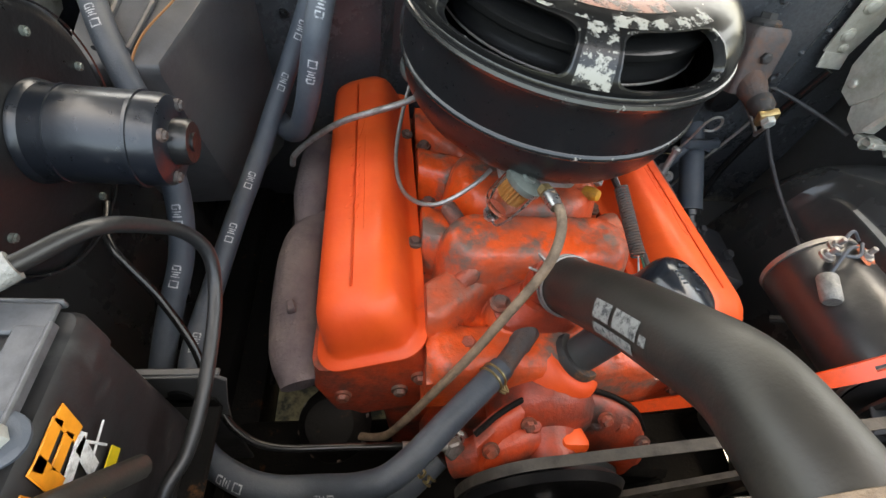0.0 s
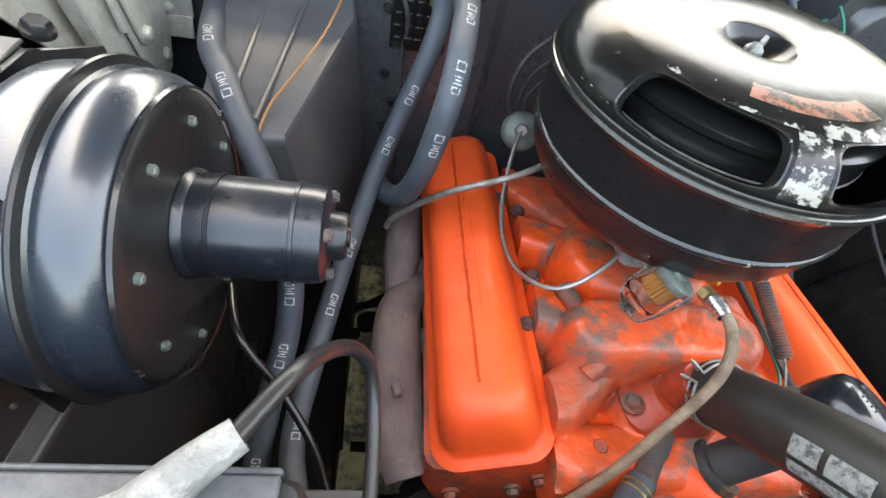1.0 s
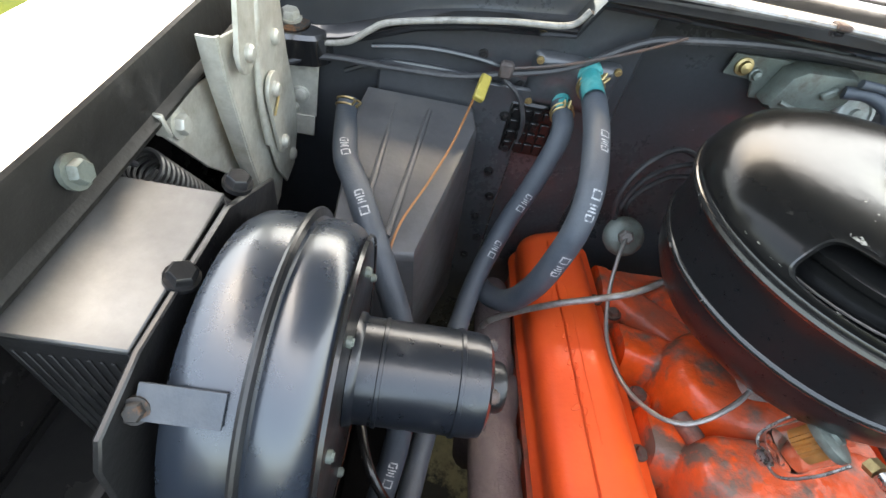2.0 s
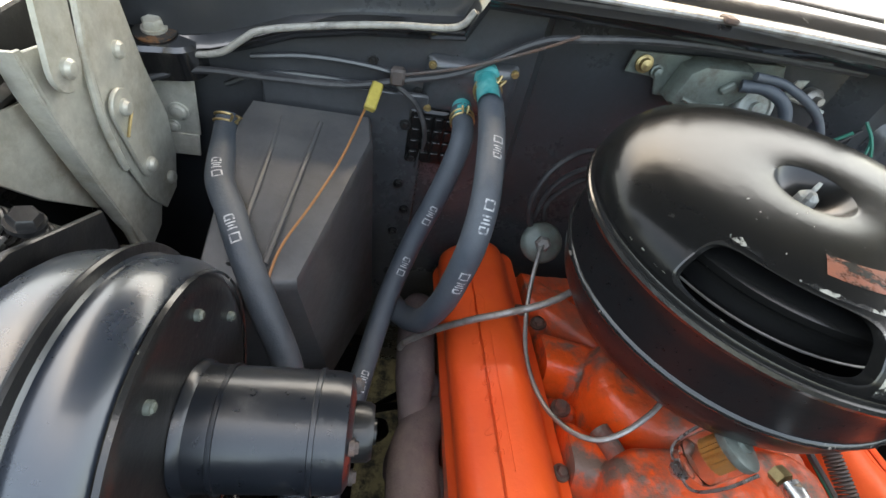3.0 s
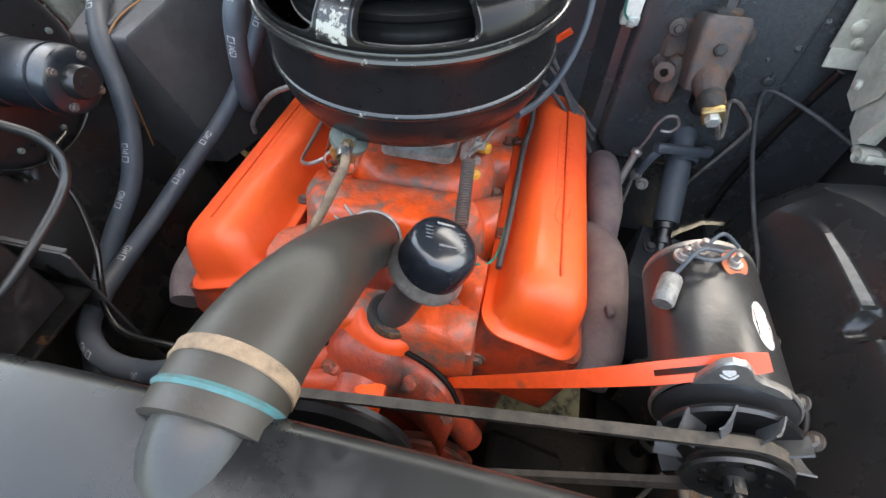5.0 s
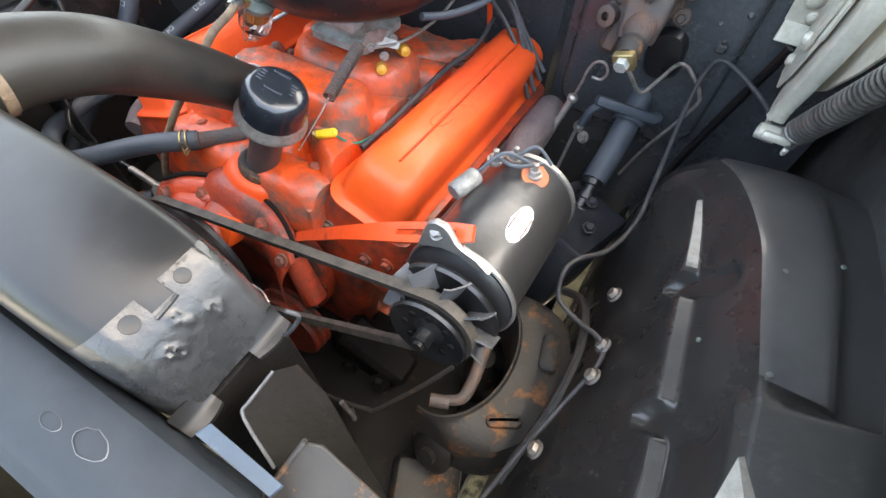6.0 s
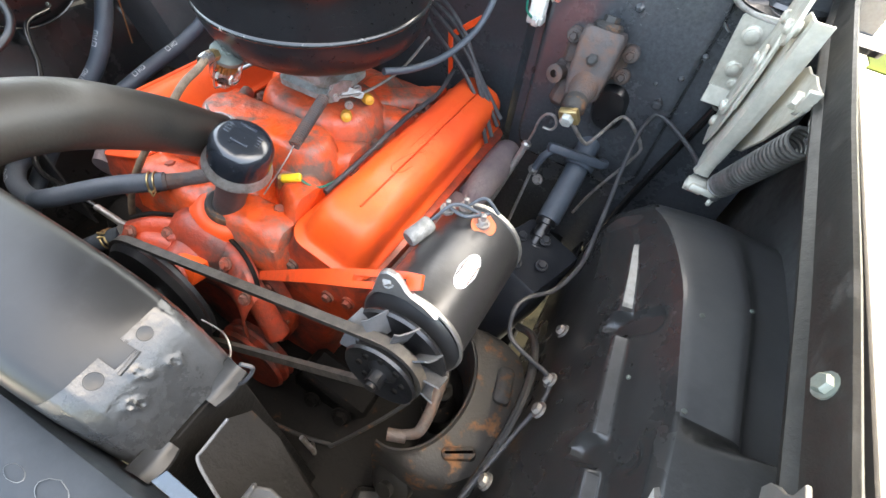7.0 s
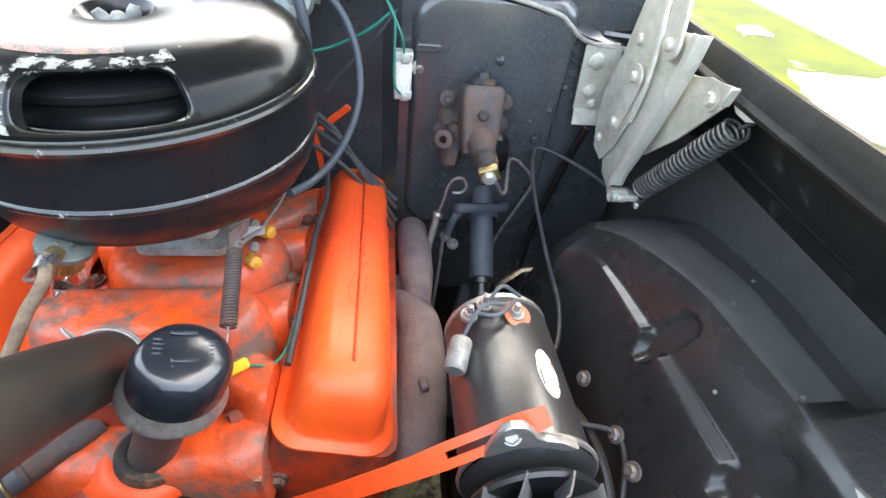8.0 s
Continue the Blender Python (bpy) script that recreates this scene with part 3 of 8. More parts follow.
fire = solo("firewall", bm, M_FIRE, "black painted pressed steel firewall", "firewall", kind="structure")
# raised pressings and small plugs
for cx, cz, w, h, r in ((0.400, 0.905, 0.246, 0.41, 0.045), (-0.256, 1.052, 0.107, 0.068, 0.008)):
    bm = bmesh.new()
    m = pose(cx, 0.4, cz, 90)
    dp = 0.014 if w > 0.2 else 0.008
    stack(bm, [(rrect(w, h, r, 8), -0.004), (rrect(w - 0.010, h - 0.010, r, 8), dp * 0.6), (rrect(w - 0.018, h - 0.018, r, 8), dp * 0.92), (rrect(w - 0.030, h - 0.030, r * 0.8, 8), dp)], m)
    part("pressing", bm, M_FIRE, fire)
for x, z in ((-0.303, 1.077), (-0.210, 1.080), (-0.302, 1.025)):
    bm = bmesh.new()
    bolt(bm, (x, 0.393, z), (0, -1, 0), 0.0032, 1.4)
    part("screw", bm, M_BRASS, fire, "brass-coloured screw")
bm = bmesh.new()
stack(bm, [(rrect(0.040, 0.013, 0.004, 4), 0.0), (rrect(0.038, 0.011, 0.004, 4), 0.004), (rrect(0.034, 0.007, 0.003, 4), 0.0045), (rrect(0.033, 0.006, 0.003, 4), 0.001)], pose(0.302, 0.388, 1.031, 90))
part("pressed_slot", bm, M_FIRE, fire)
bm = bmesh.new()
box(bm, (0.016, 0.010, 0.014), pose(0.492, 0.384, 0.895), 0.003)
box(bm, (0.006, 0.006, 0.008), pose(0.492, 0.380, 0.906), 0.002)
part("wire_clip", bm, M_STEER, fire)
for x, z, r in ((0.409, 1.020, 0.0055), (0.505, 0.945, 0.004), (0.520, 0.985, 0.004), (0.475, 0.925, 0.003)):
    bm = bmesh.new()
    lathe(bm, [(r * 1.3, 0.0), (r, 0.003), (r * 0.6, 0.0055), (0.0002, 0.006)], along((x, 0.386, z), (0, -1, 0)), 12)
    part("plug", bm, M_FIRE, fire)
random.seed(5)
for k in range(16):
    bm = bmesh.new()
    x = random.choice((-0.34, -0.31, -0.36, 0.31, 0.52, 0.55, 0.29, 0.58, 0.33, 0.30))
    bolt(bm, (x + random.uniform(-0.02, 0.02), 0.392 if x > 0 else 0.402, random.uniform(0.76, 1.08)), (0, -1, 0), 0.0035, 1.6)
    part("screw", bm, M_SATIN, fire)

for pts in ([(-0.532, 0.404, 1.014), (-0.486, 0.403, 1.035), (-0.43, 0.402, 1.040), (-0.38, 0.402, 1.038), (-0.327, 0.402, 1.028), (-0.308, 0.403, 0.989)], [(-0.50, 0.402, 1.052), (-0.44, 0.401, 1.062), (-0.38, 0.401, 1.062), (-0.33, 0.402, 1.055)], [(0.30, 0.398, 1.02), (0.33, 0.397, 1.075), (0.40, 0.397, 1.09), (0.47, 0.397, 1.065), (0.53, 0.398, 1.02)]):
    bm = bmesh.new()
    tube(bm, pts, 0.0035, 8)
    part("pressed_ridge", bm, M_FIRE, fire)

# cowl: rolled lip, vent channel and the flat shoulder above the firewall
bm = bmesh.new()
sec = [(0.40, 1.148), (0.388, 1.152), (0.384, 1.158), (0.392, 1.164), (0.415, 1.163), (0.430, 1.168), (0.440, 1.178), (0.455, 1.180), (0.465, 1.172), (0.485, 1.172), (0.50, 1.185), (0.56, 1.195), (0.62, 1.19), (0.68, 1.175)]
rings = []
for x, d in ((-0.70, 0.108), (-0.60, 0.106), (-0.565, 0.104), (-0.535, 0.098), (-0.50, 0.086), (-0.45, 0.066), (-0.383, 0.052), (-0.31, 0.044), (-0.275, 0.040), (-0.258, 0.004), (-0.1, 0.0), (0.0, 0.0), (0.1, 0.0), (0.258, 0.004), (0.275, 0.040), (0.31, 0.044), (0.383, 0.052), (0.45, 0.066), (0.50, 0.086), (0.535, 0.098), (0.565, 0.104), (0.60, 0.106), (0.70, 0.108)):
    rings.append([Vector((x, y + d * 0.1, z - d)) for y, z in sec])
loft(bm, rings, False)
thicken(bm, 0.004)
cowl = solo("cowl", bm, M_COWL, "glossy black cowl panel with a rolled lip", "cowl", kind="structure")
bm = bmesh.new()
tube(bm, [(-0.255, 0.392, 1.168), (0.0, 0.392, 1.170), (0.255, 0.392, 1.168)], 0.0032, 8)
part("lip_edge", bm, M_TUBE, cowl, "worn pale metal edge of the lip")
for s in (-1, 1):
    # pale bead drawn along the lip in place of its sky highlight
    bm = bmesh.new()
    tube(bm, [(s * 0.60, 0.390, 1.048), (s * 0.562, 0.389, 1.050), (s * 0.526, 0.388, 1.058), (s * 0.501, 0.387, 1.076), (s * 0.479, 0.386, 1.089), (s * 0.414, 0.385, 1.104), (s * 0.347, 0.385, 1.115), (s * 0.287, 0.386, 1.122), (s * 0.269, 0.386, 1.140)], 0.0036, 10)
    part("rolled_edge", bm, M_RIB, cowl, "pale bead painted as the rolled lip's sky highlight")
for dy, dz in ((0.022, 0.004), (0.040, 0.014)):
    bm = bmesh.new()
    tube(bm, [(-0.62, 0.40 + dy, 1.068 + dz), (-0.53, 0.398 + dy, 1.072 + dz), (-0.45, 0.392 + dy, 1.102 + dz), (-0.36, 0.39 + dy, 1.118 + dz), (-0.28, 0.39 + dy, 1.126 + dz)], 0.003, 8)
    part("pressed_ridge", bm, M_GLOSS, cowl)
for x in (-0.255, -0.005, 0.23):
    bm = bmesh.new()
    box(bm, (0.016, 0.018, 0.006), pose(x, 0.393, 1.172), 0.002)
    part("clip", bm, M_CAST, cowl)

# hood, open above the engine
bm = bmesh.new()
rings = []
for k in range(9):
    u = k / 8
    r = []
    for j in range(9):
        v = j / 8 * 2 - 1
        r.append(Vector((v * 0.76, 0.56 - 0.86 * u - 0.05 * (1 - v * v), 1.32 + 1.17 * u + 0.05 * (1 - v * v))))
    rings.append(r)
loft(bm, rings, False)
thicken(bm, 0.02)
solo("hood", bm, M_HOOD, "raised black car hood seen from below", "hood", kind="structure")


def closing_box(name, cx, cy, sx, sy, z0, z1, m, label, cat):
    bm = bmesh.new()
    box(bm, (sx, sy, z1 - z0), pose(cx, cy, (z0 + z1) / 2), 0.01)
    return solo(name, bm, m, label, cat, kind="structure")


# unseen box, added to keep sun off the ground below the engine
closing_box("cabin", 0, 2.0, 1.44, 2.9, 0.28, 1.16, M_GLOSS, "plain unseen box for the car body behind the firewall, blocks the sun", "car body")
# panel out of view, put in so no bright ground lights the bay
closing_box("front_panel", 0, -0.60, 1.34, 0.05, 0.28, 0.90, M_SATIN, "unseen black panel added below the radiator support against bright ground", "car body")
# outer body sides close the bay towards the ground
for s in (1, -1):
    bm = bmesh.new()
    rings = []
    for y in (-0.62, -0.2, 0.2, 0.6, 1.4):
        rings.append([Vector((s * x, y, z)) for x, z in ((0.672, 1.004), (0.700, 1.000), (0.722, 0.93), (0.740, 0.8), (0.735, 0.45), (0.72, 0.30))])
    loft(bm, rings, False)
    thicken(bm, 0.004)
    solo("outer_fender", bm, M_RAIL, "glossy black outer fender of the car", "fender", kind="structure")

# ---- radiator, fan shroud and the radiator support at the front ----
bm = bmesh.new()
box(bm, (0.46, 0.045, 0.50), pose(0.02, -0.332, 0.77), 0.004)
solo("radiator", bm, M_SATIN, "black radiator core behind the fan", "radiator")

SHROUD_OUT = [(-0.27, 0.60), (-0.272, 0.90), (-0.255, 0.985), (-0.225, 1.028), (-0.17, 1.052), (-0.08, 1.066), (0.02, 1.073), (0.12, 1.074), (0.20, 1.070), (0.245, 1.062), (0.272, 1.046), (0.289, 1.020), (0.298, 0.998)]
SHROUD_FOLD = ((-0.3655, -0.040), (-0.3650, -0.026), (-0.3625, -0.014), (-0.3575, -0.005), (-0.349, 0.0), (-0.31, 0.0), (-0.290, -0.001), (-0.284, -0.005), (-0.281, -0.012), (-0.281, -0.045))
LEAF = (0.118, -0.329, 1.0752)
shroud = thing("fan_shroud", "black painted steel fan shroud with spot welds", "fan shroud", at=(0.02, -0.31, 0.6))
shroud_line = smooth_path([Vector((x, 0, z)) for x, z in SHROUD_OUT], 8)
SHROUD_MID = Vector((0.015, 0, 0.85))


def on_shroud(i, y, off):
    """Place over step i (may be a fraction) of the shell's outline."""
    k = min(int(i), len(shroud_line) - 2)
    p = shroud_line[k].lerp(shroud_line[k + 1], i - k)
    return p + (p - SHROUD_MID).normalized() * off + Vector((0, y, 0))


def shroud_step(x):
    """Step of the outline where it reaches x on the driver's side."""
    k = next(i for i in range(24, len(shroud_line) - 1) if shroud_line[i + 1].x >= x)
    return k + (x - shroud_line[k].x) / (shroud_line[k + 1].x - shroud_line[k].x)


bm = bmesh.new()
loft(bm, [[on_shroud(i, y, g) for i in range(len(shroud_line))] for y, g in SHROUD_FOLD], False)
thicken(bm, 0.002)
body = part("shell", bm, M_SHROUD, shroud)
def fold_at(y):
    """How far the shell's front and rear edges are rolled down at y."""
    for (y0, g0), (y1, g1) in zip(SHROUD_FOLD, SHROUD_FOLD[1:]):
        if y0 <= y <= y1 and y1 > y0:
            return g0 + (g1 - g0) * (y - y0) / (y1 - y0)
    return SHROUD_FOLD[-2][1]


# end sheet lapped over the shell, notched between two welded tongues, blistered by the welding
BLISTERS = ((0.2764, -0.3241, 0.0030), (0.2800, -0.3205, 0.0022), (0.2836, -0.3061, 0.0032), (0.2815, -0.3090, 0.0020), (0.2845, -0.3345, 0.0032), (0.2825, -0.3385, 0.0028))
i0, i1 = shroud_step(0.2612), len(shroud_line) - 1.0
NU, NV = 48, 64
grid = []
for a in range(NU + 1):
    row = []
    for b in range(NV + 1):
        i, y = i0 + (i1 - i0) * a / NU, -0.3635 + 0.0822 * b / NV
        p = on_shroud(i, y, 0)
        off = 0.0012 + 0.0006 * noise.noise((p.x * 60, y * 60, 2.0))
        for bx_, by_, br in BLISTERS:
            d = math.hypot((p.x - bx_) * 1.6, y - by_) / br
            off += 0.0022 * math.exp(-(d - 0.75) ** 2 * 4) * (0.55 + 0.9 * noise.noise((p.x * 420, y * 420, 5.0)))
        off += fold_at(y)
        row.append(on_shroud(i, y + 0.0005 * noise.noise((a * 0.3, b * 0.3, 1.0)), off))
    grid.append(row)
bm = bmesh.new()
vs = [[bm.verts.new(p) for p in row] for row in grid]
for a in range(NU):
    for b in range(NV):
        p = vs[a][b].co
        if p.x < 0.2705 and -0.3300 < p.y < -0.3150:
            continue
        bm.faces.new((vs[a][b], vs[a + 1][b], vs[a + 1][b + 1], vs[a][b + 1]))
bmesh.ops.recalc_face_normals(bm, faces=bm.faces)
thicken(bm, 0.0013)
# shell's paint, rubbed, and made paler to stand in for sky reflection
part("end_sheet", bm, M_ENDSHEET, shroud, "lapped end sheet with rubbed paint, sky sheen put into its grey, and weld blisters")
for x, y, r in ((0.2671, -0.3388, 0.0050), (0.2670, -0.3053, 0.0046)):
    bm = bmesh.new()
    q = on_shroud(shroud_step(x), y, 0.0020)
    d = (on_shroud(shroud_step(x) + 0.5, y, 0) - on_shroud(shroud_step(x) - 0.5, y, 0)).normalized()
    n = d.cross(Y)
    n = n if n.z > 0 else -n
    lathe(bm, [(0.0002, -0.0001), (r * 0.7, 0.0), (r * 0.95, 0.0002), (r, -0.0012)], along(q, n), 22)
    part("spot_weld", bm, M_SHROUD, shroud)
bm = bmesh.new()
tube(bm, [on_shroud(shroud_step(0.2722), -0.3295, 0.0022), on_shroud(shroud_step(0.2716), -0.3220, 0.0026), on_shroud(shroud_step(0.2708), -0.3142, 0.0022)], 0.0014, 6, 4)
part("weld_bead", bm, M_ENDSHEET, shroud)
# two lips turned out where the shell ends, with a gap between them
for y0, y1 in ((-0.312, -0.284), (-0.365, -0.342)):
    bm = bmesh.new()
    rows = []
    for k in range(9):
        y = y0 + (y1 - y0) * k / 8
        q = 0.0025 * math.sin(math.pi * k / 8)
        rows.append([Vector((0.2945, y, 1.0062)), Vector((0.2985 + q * 0.3, y, 0.9990)), Vector((0.3005 + q * 0.6, y, 0.9968)), Vector((0.3030 + q, y, 0.9962)), Vector((0.3060 + q, y, 0.9952)), Vector((0.3066 + q, y, 0.9930))])
    loft(bm, rows, False)
    thicken(bm, 0.0014)
    part("end_tab", bm, M_SHROUD, shroud, "turned-out lip with rubbed paint")
bm = bmesh.new()
tube(bm, [(0.150, -0.240, 0.846), (0.176, -0.241, 0.855), (0.1905, -0.243, 0.857), (0.2026, -0.250, 0.851), (0.212, -0.262, 0.848), (0.2185, -0.272, 0.838), (0.226, -0.284, 0.815)], 0.0011, 6, 5)
part("inner_lip", bm, M_TUBE, shroud, "thin bare edge inside the shroud")
bm = bmesh.new()
box(bm, (0.004, 0.080, 0.38), pose(0.296, -0.326, 0.800), 0.001)
part("side_wall", bm, M_FRAME, shroud)
# end bracket of the shroud, a dark plate with a bright bare edge
EB = [(0.3195, -0.314, 0.9975), (0.3200, -0.341, 0.9965), (0.3520, -0.3535, 0.985), (0.4400, -0.362, 0.975)]
EBF = [(0.3195, -0.300, 0.975), (0.3420, -0.303, 0.960), (0.3760, -0.318, 0.945), (0.4360, -0.345, 0.930)]
bm = bmesh.new()
rows = [[Vector(p) for p in EB], [Vector(p) for p in EBF], [Vector((x + 0.004, y - 0.004, 0.86)) for x, y, z in EBF], [Vector((x + 0.02, y - 0.012, 0.70)) for x, y, z in EBF]]
loft(bm, rows, False)
thicken(bm, 0.002)
part("end_bracket", bm, M_FRAME, shroud)
bm = bmesh.new()
tube(bm, [EB[0], (0.3198, -0.335, 0.9968), (0.3205, -0.3405, 0.9966), (0.330, -0.3455, 0.9935), EB[2]], 0.0011, 6, 4)
part("bracket_edge", bm, M_FAN, shroud, "bare metal edge of the bracket")

bm = bmesh.new()
rows = []
for k in range(6):
    u = k / 5
    w = 0.0019 * math.sin(math.pi * (0.06 + 0.88 * u))
    c = Vector((LEAF[0] + 0.0065 * (u - 0.5), LEAF[1] - 0.0035 * (u - 0.5), LEAF[2] + 0.0012 * math.sin(3 * u)))
    rows.append([c + Vector((0.3, 0.95, 0)) * w + Z * 0.001, c, c - Vector((0.3, 0.95, 0)) * w + Z * 0.001])
loft(bm, rows, False)
thicken(bm, 0.0004)
solo("leaf", bm, M_LEAF, "small dry ochre leaf lying on the fan shroud", "leaf")

sup = thing("radiator_support", "blue-grey painted radiator support panel with worn spots", "radiator support", at=(0, -0.39, 0.5), kind="structure")
bm = bmesh.new()
rings = []
for x in (-0.62, -0.3, 0.0, 0.2, 0.33, 0.375):
    rings.append([Vector((x, y, z)) for y, z in ((-0.366, 0.97), (-0.367, 1.020), (-0.370, 1.028), (-0.376, 1.031), (-0.404, 1.031), (-0.410, 1.028), (-0.412, 1.020), (-0.418, 0.93), (-0.45, 0.915), (-0.46, 0.60))])
loft(bm, rings, False)
thicken(bm, 0.002)
part("top_panel", bm, M_COREP, sup)
random.seed(9)
for x, y, w, h in ((0.262, -0.391, 0.012, 0.006), (0.287, -0.388, 0.018, 0.010), (0.352, -0.39, 0.018, 0.013)):
    bm = bmesh.new()
    o = [(a * w * random.uniform(0.92, 1.06), b * h * random.uniform(0.92, 1.06)) for a, b in ngon(0.62, 18)]
    i = [(a * 0.94, b * 0.94) for a, b in o]
    loft(bm, [[Vector((x + a, y + b, 1.0315)) for a, b in o], [Vector((x + a, y + b, 1.0318)) for a, b in i]], True)
    part("worn_ring", bm, M_GREYPATCH, sup, "pale ring where paint has lifted")
bm = bmesh.new()
CBP = Matrix.Translation((0.356, -0.363, 0.990)) @ pose(0, 0, 0, 0, 22, 0) @ pose(0, 0, 0, 32, 0, 0)
plate(bm, [(0.0, 0.0), (0.002, 0.034), (0.010, 0.038), (0.075, 0.030), (0.085, -0.004), (0.03, -0.003)], 0.003, CBP, 0.0008)
box(bm, (0.003, 0.036, 0.006), CBP @ pose(0.001, 0.018, 0.004), 0.001)
box(bm, (0.016, 0.005, 0.003), CBP @ pose(0.034, 0.012, 0.0045, 0, 0, 40), 0.001)
part("corner_bracket", bm, M_CUP, sup, "rust-speckled steel corner bracket")
bm = bmesh.new()
plate(bm, [(0.318, -0.361), (0.321, -0.353), (0.372, -0.356), (0.370, -0.363)], 0.003, pose(0, 0, 1.016), 0.0006)
part("edge_strip", bm, M_BLUE, sup, "pale blue painted strip")
bm = bmesh.new()
lathe(bm, [(0.0002, 0.0006), (0.005, 0.0006), (0.0055, -0.001)], along((0.377, -0.386, 1.031), (0, 0, 1)), 16)
part("screw_pad", bm, M_COREP, sup)
bm = bmesh.new()
tube(bm, [(0.317, -0.288, 1.03), (0.322, -0.285, 1.022), (0.312, -0.292, 1.0), (0.290, -0.292, 0.97), (0.292, -0.296, 0.95)], 0.0014, 8)
solo("vent_wire", bm, M_WIRE, "thin dark wire looping behind the fan shroud", "wire")

# ---- the engine ----


def valve_cover(s):
    """s = -1: passenger bank, s = 1: driver bank, set a little forward."""
    c = eng(s * (0.1865 if s < 0 else 0.1905), 0.152, 0.0)
    # the passenger cover sits a little higher at the rear
    m = Matrix.Translation(c) @ ENG.to_3x3().to_4x4() @ pose(0, -0.25, 0, 0, 0, 1.6 if s < 0 else 1.0) @ pose(0, 0, 0, 2.5 if s < 0 else 0.9, 0, 0) @ pose(0, 0.25, 0, 0, s * 19, 0)
    e = thing("valve_cover", "bright orange enamelled steel valve cover with two pressed lines", "valve cover", "valve covers", c)
    W, L = (0.126 if s < 0 else 0.122), 0.500
    bm = bmesh.new()
    lay = [(0.0, 0, 0.030), (0.0, 0.0025, 0.030), (0.0035, 0.0045, 0.028), (0.0085, 0.0055, 0.026), (0.0115, 0.009, 0.025), (0.013, 0.022, 0.025), (0.016, 0.042, 0.026), (0.019, 0.052, 0.027), (0.024, 0.0595, 0.026), (0.031, 0.0645, 0.022), (0.039, 0.0668, 0.016), (0.048, 0.0672, 0.010)]
    stack(bm, [(rrect(W - 2 * i, L - 2 * i * (1.0 if z < 0.03 else 1.25), r, 8), z) for i, z, r in lay], m)
    part("cover", bm, M_COVER, e)
    for x in (-0.0225, 0.0225):
        bm = bmesh.new()
        stack(bm, [(rrect(0.0035, L - 0.115, 0.0015, 2), 0.0655), (rrect(0.0026, L - 0.117, 0.0012, 2), 0.0685), (rrect(0.001, L - 0.119, 0.0004, 2), 0.0690)], m, cap0=False)
        part("pressed_line", bm, M_COVER, e)
    # embossed script, as one plain looping stroke
    bm = bmesh.new()
    d = 1 if s > 0 else -1
    pts = [(0.012, -0.075), (0.006, -0.100), (-0.006, -0.108), (-0.013, -0.095), (-0.008, -0.066), (-0.002, -0.050)]
    for k in range(8):
        y = -0.044 + 0.0185 * k
        h = 0.012 if k in (0, 6) else 0.006
        pts += [(h, y + 0.006), (h * 0.75, y + 0.0095), (-0.0045, y + 0.007), (-0.005, y + 0.013)]
    tube(bm, [m @ Vector((x * d * 0.85, y * d, 0.0670)) for x, y in pts], 0.0008, 6, 5)
    tube(bm, [m @ Vector((-0.012 * d, y * d, 0.067)) for y in (-0.055, 0.0, 0.06, 0.115)], 0.0008, 6, 4)
    part("embossed_script", bm, M_COVER, e)
    for y in (-0.10, 0.12):
        bm = bmesh.new()
        p = m @ Vector((-s * 0.0575, y, 0.006))
        bolt(bm, p + (m.to_3x3() @ Vector((0, 0, 0.002))), m.to_3x3() @ Vector((-s * 0.5, 0, 1)), 0.0062, 1.5)
        part("bolt", bm, M_GRIME, e, "grimy hex bolt with load washer")
    return e


def cylinder_head(s):
    c = eng(s * 0.178, 0.147, -0.055)
    m = Matrix.Translation(c) @ ENG.to_3x3().to_4x4() @ pose(0, 0, 0, 0, s * 19, 0)
    bm = bmesh.new()
    stack(bm, [(rrect(0.150, 0.485, 0.012, 3), -0.06), (rrect(0.146, 0.486, 0.012, 3), 0.02), (rrect(0.128, 0.484, 0.018, 3), 0.040), (rrect(0.122, 0.482, 0.02, 3), 0.054)], m)
    e = tagged(thing("cylinder_head", "grimy orange cylinder head under its valve cover", "cylinder head", "cylinder heads", c))
    part("casting", bm, M_BLOCK, e)
    for k, (x, z) in enumerate(((-0.045, 0.0), (0.02, -0.01), (0.05, 0.012))):
        bm = bmesh.new()
        bolt(bm, m @ Vector((x, -0.245, z)), -EY, 0.007, 1.4)
        part("bolt", bm, M_GRIME, e)


for side in (-1, 1):
    valve_cover(side)
    cylinder_head(side)

# block and front of the engine
block = thing("engine_block", "orange engine block streaked with oil and soot", "engine block", at=eng(0, 0.1, -0.35))
bm = bmesh.new()
m = ENG
stack(bm, [(rrect(0.30, 0.46, 0.02, 3), -0.38), (rrect(0.34, 0.47, 0.02, 3), -0.20), (rrect(0.36, 0.48, 0.02, 3), -0.12), (rrect(0.16, 0.48, 0.02, 3), 0.0)], ENG @ Matrix.Translation((0, 0.15, 0)))
part("block", bm, M_BLOCK, block)
bm = bmesh.new()
stack(bm, [(ngon(0.125, 22), -0.006), (ngon(0.125, 22), 0.012), (ngon(0.112, 22), 0.022), (ngon(0.05, 22), 0.026)], along(eng(0, -0.10, -0.17), -EY))
part("timing_cover", bm, M_BLOCK, block)
for a in range(0, 360, 36):
    bm = bmesh.new()
    bolt(bm, eng(0.117 * math.cos(radians(a)), -0.115, -0.17 + 0.117 * math.sin(radians(a))), -EY, 0.005, 1.3)
    part("bolt", bm, M_GRIME, block)
bm = bmesh.new()
